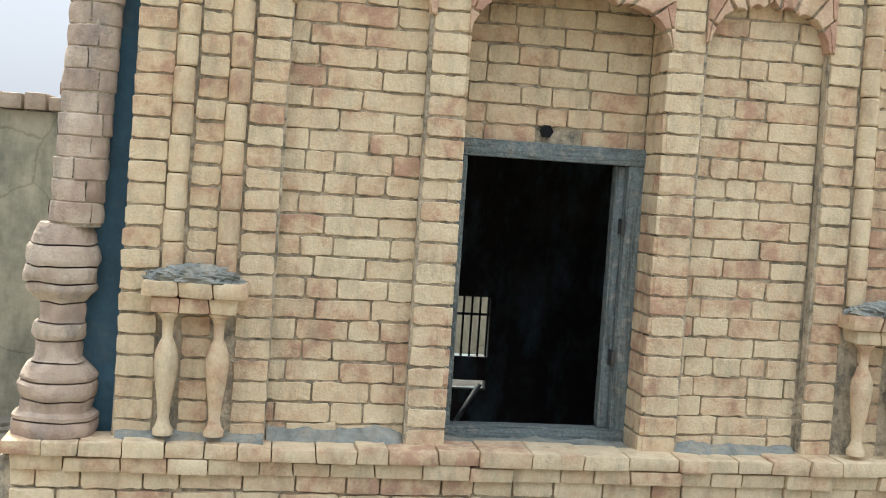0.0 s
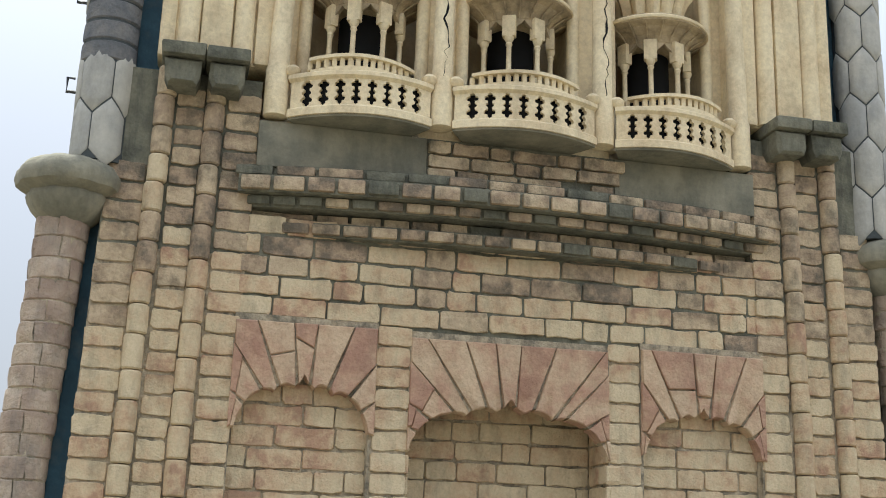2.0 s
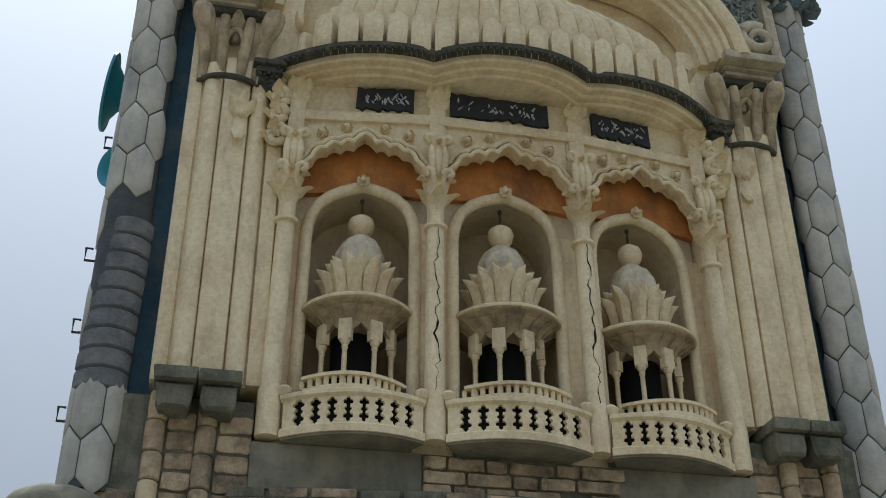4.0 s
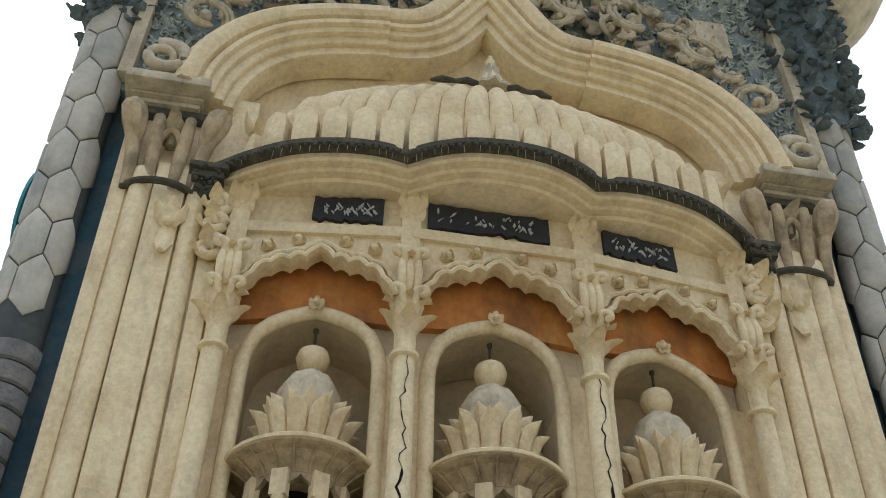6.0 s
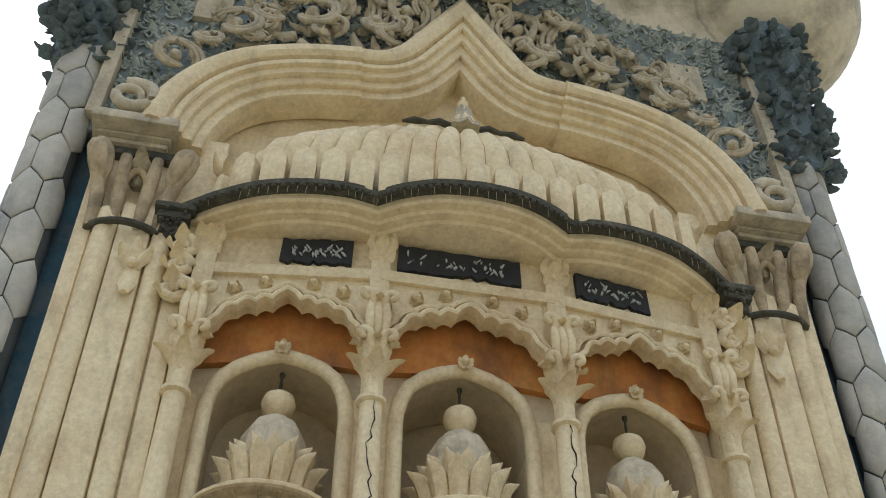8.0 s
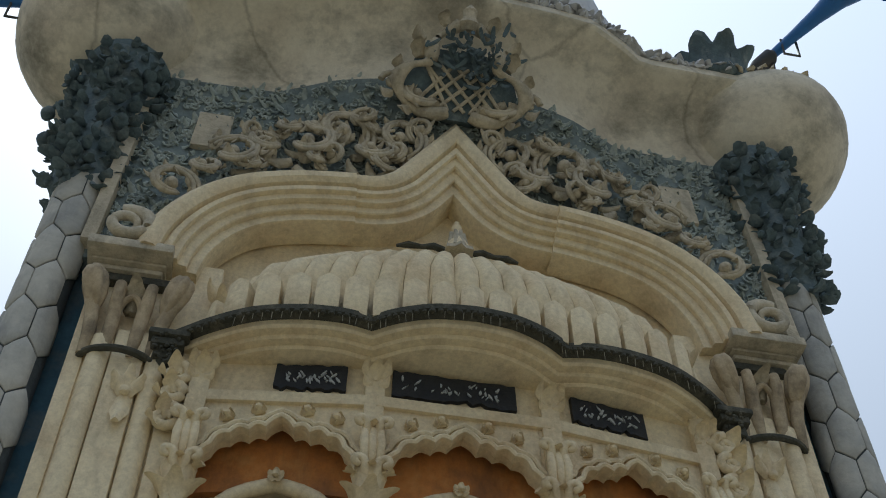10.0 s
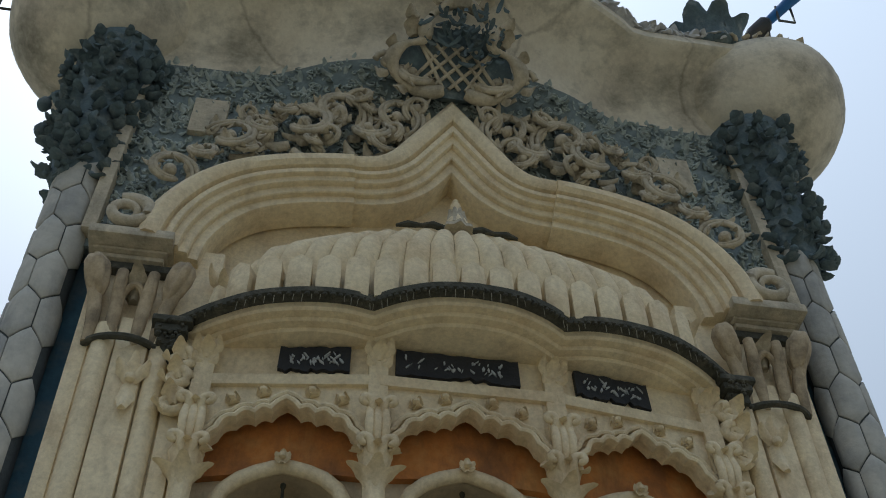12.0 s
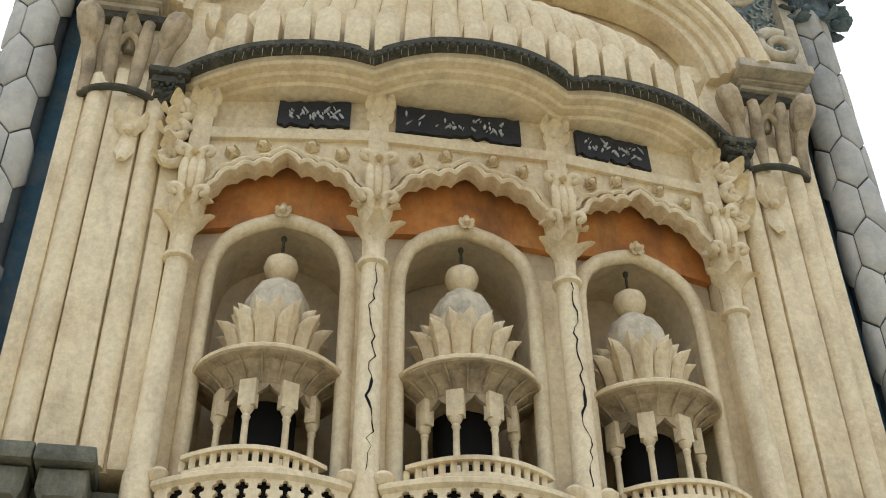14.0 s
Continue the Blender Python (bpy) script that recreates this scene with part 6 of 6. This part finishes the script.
# crest of small leaves along the cornice edge
crestrow = thing("cornice_cresting", (0, -0.4, 7.86), "blackened row of small stucco leaves on the cornice edge", "cresting")
rnd = random.Random(12)
EP = []
for (x0_, y0_), (x1_, y1_) in zip(EDGE, EDGE[1:]):
    n = max(1, round(math.dist((x0_, y0_), (x1_, y1_)) / 0.05))
    EP += [(x0_ + (x1_ - x0_) * k / n, y0_ + (y1_ - y0_) * k / n) for k in range(n)]
for i, (x, y) in enumerate(EP):
    bm = bmesh.new()
    for q in range(3):
        leaf_bm(bm, pose(x + rnd.uniform(-0.02, 0.02), y + 0.02, 7.86, 0, 0, rnd.uniform(-30, 30)) @ pose(0, 0, 0, rnd.uniform(-10, 30), rnd.uniform(-45, 45), 0), rnd.uniform(0.075, 0.115), rnd.uniform(0.075, 0.135), rnd.uniform(1.2, 2.0), 0.5, 5)
    bmesh.ops.create_icosphere(bm, subdivisions=1, radius=rnd.uniform(0.026, 0.045), matrix=Matrix.Translation((x, y + 0.03, 7.875)))
    part("leaf_clump", bm, M_DOME, crestrow)


def lotus_corner(s):
    LX = 1.52 if s > 0 else -1.85
    l = thing("lotus_finial", (LX, -0.2, 7.88), "blackened upright lotus leaves on the roof corner", "finial", "corner lotus finials")
    for row, (n, r, ln, tilt) in enumerate(((8, 0.17, 0.27, -20), (6, 0.09, 0.41, -6))):
        for i in range(n):
            a = 360 / n * i + row * 20
            bm = bmesh.new()
            leaf_bm(bm, pose(LX, -0.2, 7.86, 0, 0, a) @ pose(0, -r, 0, tilt, 0, 0), 0.20 if row else 0.19, ln, 0.45 + 0.5 * (1 - row), 0.3, 6)
            part("leaf", bm, M_FOLI, l)
    part("core", lathe(bmesh.new(), [(0.14, 0), (0.13, 0.15), (0.08, 0.3), (0.0, 0.34)], (LX, -0.2, 7.86), 14), M_FOLI, l)
    bm = bmesh.new()
    rn = random.Random(4 + s)
    for i in range(26):
        a = radians(180 + 180 * i / 25)
        x, y = s * 1.80 + 0.5 * math.cos(a), 0.12 + 0.5 * math.sin(a)
        leaf_bm(bm, pose(x, y, 7.855, rn.uniform(-20, 30), rn.uniform(-40, 40), rn.uniform(0, 360)), 0.05, rn.uniform(0.03, 0.07), 1.2, 0.5, 3)
    tagged(part("rim_leaf", bm, M_WASH, l), kind="stuff")


mirror(lotus_corner)

# ---- ribbed dome ----
dome = thing("roof_dome", (-0.1, 0.55, 8.0), "grey-white melon-ribbed plaster dome above the roof", "dome")
DC, DR = Vector((-0.08, 1.35, 8.68)), 1.47
NL = 14
WIDE = 1.25
bm = bmesh.new()
rings = []
for k in range(17):
    ph = radians(-20 + 110 * k / 16)
    ring = []
    for i in range(NL * 8):
        a = 6.28318 * i / (NL * 8)
        lobe = 1 - 0.045 * (1 - abs(math.sin(NL * a / 2)) ** 0.6)
        rr = DR * WIDE * math.cos(ph) * lobe
        ring.append(bm.verts.new(DC + Vector((rr * math.cos(a), rr * math.sin(a), DR * math.sin(ph)))))
    rings.append(ring)
for p, q in zip(rings, rings[1:]):
    for i in range(NL * 8):
        j = (i + 1) % (NL * 8)
        bm.faces.new((p[i], p[j], q[j], q[i]))
part("melon", bm, M_DOME, dome, angle=70)
for i in range(NL):
    a = 6.28318 * i / NL
    pts = [DC + Vector((WIDE * DR * 0.968 * math.cos(radians(ph)) * math.cos(a), WIDE * DR * 0.968 * math.cos(radians(ph)) * math.sin(a), DR * 0.985 * math.sin(radians(ph)))) for ph in range(-15, 91, 7)]
    part("rib", tube(bmesh.new(), pts, 0.022, 8), M_DOME, dome)
bm = bmesh.new()
lathe(bm, [(1.55, 0), (1.55, 0.42), (1.62, 0.46), (1.60, 0.52)], (DC.x, DC.y, 7.88), 40)
part("drum", bm, M_DOME, dome)


# ---- loudspeaker horns ----
def horn(at, to, size, label, paint=M_HORN, foot=0.0):
    at, to = Vector(at), Vector(to)
    h = thing("horn_loudspeaker", at, label, "loudspeaker", "horn loudspeakers")
    L = (to - at).length
    q = (to - at).to_track_quat("Z", "Y").to_matrix().to_4x4()
    prof = [(0.10 * size, 0.0), (0.11 * size, 0.05 * L), (0.13 * size, 0.2 * L), (0.18 * size, 0.4 * L), (0.28 * size, 0.6 * L), (0.46 * size, 0.78 * L), (0.72 * size, 0.91 * L), (1.0 * size, L), (1.03 * size, L), (1.03 * size, L - 0.012), (0.98 * size, L - 0.006), (0.70 * size, 0.90 * L), (0.43 * size, 0.77 * L), (0.2 * size, 0.55 * L), (0.08 * size, 0.3 * L), (0.0, 0.29 * L)]
    bm = lathe(bmesh.new(), prof, (0, 0, 0), 32)
    bm.transform(Matrix.Translation(at) @ q)
    part("bell", bm, paint, h)
    bm = lathe(bmesh.new(), [(0.0, -0.16 * L), (0.15 * size, -0.15 * L), (0.19 * size, -0.12 * L), (0.19 * size, -0.01 * L), (0.1 * size, 0.02 * L)], (0, 0, 0), 20)
    bm.transform(Matrix.Translation(at) @ q)
    drv = part("driver", bm, M_STEEL, h)
    bm = bmesh.new()
    d = (to - at).normalized()
    c = at + d * L * 0.15
    tube(bm, [c + Vector((-0.05, 0, 0)), c + Vector((-0.05, 0.02, -0.13)), c + Vector((0.05, 0.02, -0.13)), c + Vector((0.05, 0, 0))], 0.008, 6)
    part("bracket", bm, M_STEEL, drv)
    if foot:
        part("mast", tube(bmesh.new(), [at, (at.x, at.y + 0.05, at.z - 0.15), (at.x, at.y + 0.08, foot)], 0.016, 8), M_STEEL, h)


horn((-1.58, -0.22, 8.15), (-1.39, -0.58, 8.48), 0.33, "blue metal horn loudspeaker aimed out over the roof corner", foot=7.82)
horn((1.98, -0.20, 8.42), (2.66, -0.66, 8.98), 0.27, "blue metal horn loudspeaker on the roof corner, mouth raised", foot=7.80)
horn((-2.25, -0.05, 7.82), (-2.9, 0.05, 7.95), 0.22, "blue metal horn loudspeaker pointing sideways from the roof")
FIT_VIEW = False
horn((-1.52, 0.56, 5.53), (-1.79, 0.55, 5.56), 0.19, "teal metal horn loudspeaker fixed to the tower's flank", M_TEALHORN)
horn((-1.58, 0.62, 5.12), (-1.70, 0.48, 5.09), 0.10, "small teal horn loudspeaker below the other on the flank", M_TEALHORN)
bm = box(bmesh.new(), -1.69, -1.56, 0.52, 0.8, 5.60, 5.80, 0.01)
box(bm, -1.71, -1.54, 0.50, 0.82, 5.80, 5.83, 0.006)
tagged(part("flank_niche_box", bm, M_GREYPL), "small grey cement box projecting from the flank", "box")

# steel step hooks up the left flank
for z in (2.15, 2.75, 3.15, 3.85, 4.25, 4.6, 5.2, 6.2):
    bm = bmesh.new()
    tube(bm, [(-1.60, 0.5, z), (-1.76, 0.5, z), (-1.76, 0.5, z + 0.06), (-1.73, 0.5, z + 0.06)], 0.007, 6)
    tagged(part("step_hook", bm, M_STEEL), "dark bent steel hook set in the flank wall", "hook", "step hooks")
FIT_VIEW = True


# ---- cracks in the plaster shafts ----
def crack(x, z0, z1, seed):
    rn = random.Random(seed)
    bm = bmesh.new()
    n = 38
    L_, R_ = [], []
    xx = x
    for k in range(n + 1):
        z = z0 + (z1 - z0) * k / n
        xx = x + 0.010 * math.sin(k * 0.55 + seed) * 0.6 + rn.uniform(-0.011, 0.011)
        w = rn.choice((0.0005, 0.0008, 0.0012, 0.002)) + (0.003 if 15 < k < 20 else 0)
        y = bay(x) + 0.01 - math.sqrt(max(0.0, 0.0395 ** 2 - (xx - x) ** 2)) - 0.0015
        L_.append(bm.verts.new((xx - w, y, z)))
        R_.append(bm.verts.new((xx + w, y, z)))
    for k in range(n):
        bm.faces.new((L_[k], R_[k], R_[k + 1], L_[k + 1]))
    ret = bmesh.ops.extrude_face_region(bm, geom=bm.faces[:])
    for v in ret["geom"]:
        if isinstance(v, bmesh.types.BMVert):
            v.co.y += 0.004
    tagged(part("plaster_crack", bm, M_GAP_SHADE), "black jagged crack running down the plaster shaft", "crack", "plaster cracks", "structure")


crack(-0.325, 3.70, 4.60, 1)
crack(0.325, 3.75, 4.60, 2)

# ---- boundary wall and debris beside the tower ----
bwall = thing("boundary_wall", (-3.6, 3.2, GROUND_Z), "old cracked plaster yard wall with brick coping", "wall", kind="structure")
part("wall_body", box(bmesh.new(), -7.0, -1.9, 3.2, 3.5, 0.2, 2.12, 0.02), M_FARWALL, bwall)
for i in range(20):
    x = -4.6 + i * 0.14
    part("coping_brick", box(bmesh.new(), x, x + 0.125, 3.14, 3.5, 2.125, 2.215 + random.uniform(-0.015, 0.02), 0.012), M_COLBRICK, bwall)
for i in range(20):
    x = -4.55 + i * 0.14
    if x < -2.75 or random.random() < 0.5:
        part("coping_brick", box(bmesh.new(), x, x + 0.125, 3.2, 3.5, 2.225, 2.31 + random.uniform(-0.02, 0.03), 0.012), M_COLBRICK, bwall)
tagged(part("yard_wall", box(bmesh.new(), -0.9, 4.2, 6.0, 6.2, 0.2, 3.4, 0.02), M_FARWALL), "sunlit old plaster yard wall behind the tower", "wall", kind="structure")
bm = bmesh.new()
rn = random.Random(77)
for i in range(70):
    x, y = -2.55 + rn.gauss(0, 0.45), 0.9 + rn.gauss(0, 0.8)
    bmesh.ops.create_icosphere(bm, subdivisions=1, radius=rn.uniform(0.02, 0.07), matrix=Matrix.Translation((x, y, GROUND_Z + 0.02)) @ Matrix.Diagonal((rn.uniform(0.7, 1.5), rn.uniform(0.7, 1.4), rn.uniform(0.4, 1), 1)))
tagged(part("rubble", bm, M_GROUND), "scattered pale brick rubble on the ground", "rubble", kind="stuff")
bm = bmesh.new()
for i in range(160):
    x, y = -2.5 + rn.gauss(0, 0.4), 0.7 + rn.gauss(0, 0.6)
    a = rn.uniform(0, 6.28)
    l = rn.uniform(0.08, 0.22)
    tube(bm, [(x, y, GROUND_Z + 0.02), (x + l * 0.6 * math.cos(a), y + l * 0.6 * math.sin(a), GROUND_Z + 0.10), (x + l * math.cos(a), y + l * math.sin(a), GROUND_Z + 0.06)], [0.004, 0.003, 0.001], 4)
tagged(part("dry_straw", bm, M_FARWALL), "dry straw and twigs lying beside the tower", "straw", kind="stuff")

# cement patch under the side balconies
for a, b in ((-1.0, -0.36), (0.40, 1.0)):
    tagged(part("cement_patch", box(bmesh.new(), a, b, -0.035, 0.06, 3.44, 3.62, 0.006), M_GREYPL), "grey mossy cement render under the balcony", "render patch", "cement patches", "structure")

# ---- brickwork ----
K_TOP = 38
left_panel = thing("wall_panel", (-0.78, 0.04, 0.9), "recessed field of buff, pink and scorched bricks", "brick wall", "recessed brick fields", "structure")
right_panel = thing("wall_panel", (0.78, 0.04, 0.9), "recessed field of buff, pink and scorched bricks", "brick wall", "recessed brick fields", "structure")


lay(left_panel, -1.04, -0.522, 8, 31, 0.05)
lay(right_panel, 0.522, 1.02, 8, 31, 0.05)
head_panel = thing("wall_head", (0, 0.16, 2.05), "bricked-up window head set back behind the arch", "brick wall", kind="structure")
lay(head_panel, -0.384, 0.384, 23, 31, 0.216, keep=lambda x, z, w: not (abs(x + 0.02) < 0.06 and z < 2.14))
field = thing("wall_field", (0, 0, 2.85), "course of buff and pink bricks above the arches", "brick wall", kind="structure")
lay(field, -1.03, 1.03, 34, 39, 0.004, soot=True)
for s in (-1, 1):
    a, b = sorted((s * 0.39, s * 0.524))
    pil = thing("pilaster", (s * 0.457, 0, 0.9), "narrow buff brick pilaster beside the window", "pilaster", "window pilasters", "structure")
    lay_strip(pil, a, b, 8, 34, 0.0)
    # reveal bricks
    for k in range(8, 30):
        for yy, ww in (((0.045, 0.085), (0.14, 0.105)) if k % 2 else ((0.10, 0.19),)):
            put_brick(pil, s * 0.376, yy, 0.275 + (k + 0.5) * COURSE, ww, 0.068, rz=radians(-90 * s))
    for q, (u0, u1) in enumerate(((1.035, 1.162), (1.245, 1.35), (1.435, 1.572))):
        a, b = sorted((s * u0, s * u1))
        st = thing("brick_strip", ((a + b) / 2, 0, 0.9), "upright strip of single buff bricks between moulded rods", "pilaster", "brick strips", "structure")
        lay_strip(st, a, b, 8, 45 if q < 2 else 41, 0.0, 2.85 if q < 2 else 2.6)
    for xr in (1.205, 1.395):
        rod = thing("brick_rod", (s * xr, 0.0, 1.48), "slim half-round rod of moulded bricks", "pilaster", "brick rods", "structure")
        z = 1.50
        while z < 3.70:
            h = random.uniform(0.10, 0.13)
            r = 0.036
            part("rod_brick", lathe(bmesh.new(), [(r - 0.006, 0), (r, 0.006), (r + 0.001, h / 2), (r, h - 0.006), (r - 0.006, h)], (lean(s * xr, z) + random.uniform(-0.003, 0.003), -0.004, z), 12), sooty(z, 2.8, 3.4), rod)
            z += h + 0.004

# base ledge and plinth courses
base_ledge = thing("base_ledge", (0, -0.05, 0.86), "projecting moulded brick string course, chipped and dusty", "string course", kind="structure")
part("ledge_bed", box(bmesh.new(), -1.62, 1.62, -0.055, 0.06, 0.20, 0.885), M_MORTAR, base_ledge)
for x0_, x1_, y, z, mat in ((-1.93, 1.9, -0.115, 0.885, M_BRICK), (-1.9, 1.9, -0.095, 0.828, M_BRICK)):
    x = x0_
    while x < x1_:
        w = random.uniform(0.11, 0.20)
        part("brick", rough(box(bmesh.new(), x, x + w - 0.003, y + random.uniform(-0.012, 0.010), y + 0.19, z - 0.029, z + 0.026 + random.uniform(-0.008, 0.003), 0.007), 0.009, 20), mat, base_ledge)
        x += w
plinth = thing("plinth_wall", (0, -0.06, GROUND_Z), "lower courses of buff brick below the string course", "brick wall", kind="structure")
lay(plinth, -1.9, 1.9, 0, 7, -0.075)
part("plinth_bed", box(bmesh.new(), -1.82, 1.82, -0.058, 0.05, 0.2, 0.80), M_MORTAR, plinth)
for s in (-1, 1):
    a, b = sorted((s * 1.56, s * 1.94))
    part("plinth_corner", box(bmesh.new(), a, b, -0.06, 0.3, 0.2, 0.845, 0.02), M_MORTAR, plinth)

# blue-grey cement fillets smeared along the foot of the wall
def smear(x0, x1, y, z, h):
    bm = bmesh.new()
    n = int((x1 - x0) / 0.025)
    rows_ = []
    for i in range(n + 1):
        x = x0 + (x1 - x0) * i / n
        e = 1 + 0.7 * noise.noise(Vector((x * 9, y * 5, 3))) + 0.3 * noise.noise(Vector((x * 31, 1, 0)))
        rows_.append([bm.verts.new((x, y + 0.10, z - 0.004)), bm.verts.new((x, y - 0.05 * e, z - 0.004)), bm.verts.new((x, y - 0.035 * e, z + h * 0.35 * e)), bm.verts.new((x, y + 0.004, z + h * e)), bm.verts.new((x, y + 0.10, z + h * e))])
    for a, b in zip(rows_, rows_[1:]):
        for k in range(5):
            bm.faces.new((a[k], b[k], b[(k + 1) % 5], a[(k + 1) % 5]))
    bm.faces.new(rows_[0])
    bm.faces.new(rows_[-1][::-1])
    tagged(part("cement_fillet", bm, M_SMEAR), "blue-grey cement smeared along the foot of the wall", "cement fillet", "cement fillets", "structure")


smear(-1.03, -0.53, 0.05, 0.905, 0.045)
smear(-0.36, 0.37, 0.10, 0.88, 0.022)
smear(0.53, 1.02, 0.05, 0.905, 0.03)
smear(-1.56, -1.04, 0.0, 0.908, 0.022)

# stepped brick cornice, bowed in plan
def bow_y(x):
    return 0.12 * min(1.0, (abs(x) / 1.08) ** 2)


step = thing("brick_cornice", (0, -0.08, 3.2), "stepped bowed brick cornice with some soot and moss, dimmed in colour", "cornice", kind="structure")
ROWS = ((3.222, -0.075, 0.11, 0.045, 1.0), (3.268, -0.030, 0.115, 0.045, 1.0), (3.315, -0.115, 0.10, 0.04, 1.03), (3.368, -0.165, 0.112, 0.058, 1.06), (3.425, -0.13, 0.16, 0.042, 1.08))
bed = bmesh.new()
for z, y, w, h, reach in ROWS:
    x = -reach
    while x < reach:
        ww = w * random.uniform(0.9, 1.12)
        xm = x + ww / 2
        ang = math.atan2(bow_y(xm + 0.01) - bow_y(xm - 0.01), 0.02)
        bm = box(bmesh.new(), -ww / 2 + 0.006, ww / 2 - 0.006, 0, 0.16, -h / 2 + 0.003, h / 2 - 0.003, 0.007)
        bm.transform(Matrix.Translation((xm, y + bow_y(xm) + random.uniform(-0.004, 0.004), z)) @ Matrix.Rotation(ang, 4, "Z"))
        part("brick", bm, M_DIM_MOSS if random.random() < 0.14 else M_DIM_SOOTBRICK, step)
        x += ww
    sweep(bed, [(-reach + 2 * reach * i / 12, y + 0.018 + bow_y(-reach + 2 * reach * i / 12)) for i in range(13)], [(0.0, z - h / 2 - 0.004), (0.0, z + h / 2 + 0.004), (0.14, z + h / 2 + 0.004), (0.14, z - h / 2 - 0.004)], plan)
part("mortar_bed", bed, M_DIM_MOSS, step, "dark mossy joints")
# exposed courses below the middle balcony
apron = thing("wall_apron", (0, -0.03, 3.44), "exposed rough brick courses below the middle balcony", "brick wall", kind="structure")
part("apron_bed", box(bmesh.new(), -0.37, 0.41, -0.028, 0.06, 3.44, 3.62), M_DIM_MOSS, apron)
for r_, z in enumerate((3.472, 3.527, 3.582)):
    x = -0.36
    while x < 0.39:
        w = random.uniform(0.09, 0.19)
        if not (r_ == 0 and abs(x + w / 2 - 0.19) < 0.05):
            put_brick(apron, min(x + w / 2, 0.36), -0.045 + random.uniform(-0.006, 0.006), z, w - 0.011, 0.047, mat=M_DIM_SOOTBRICK)
        x += w
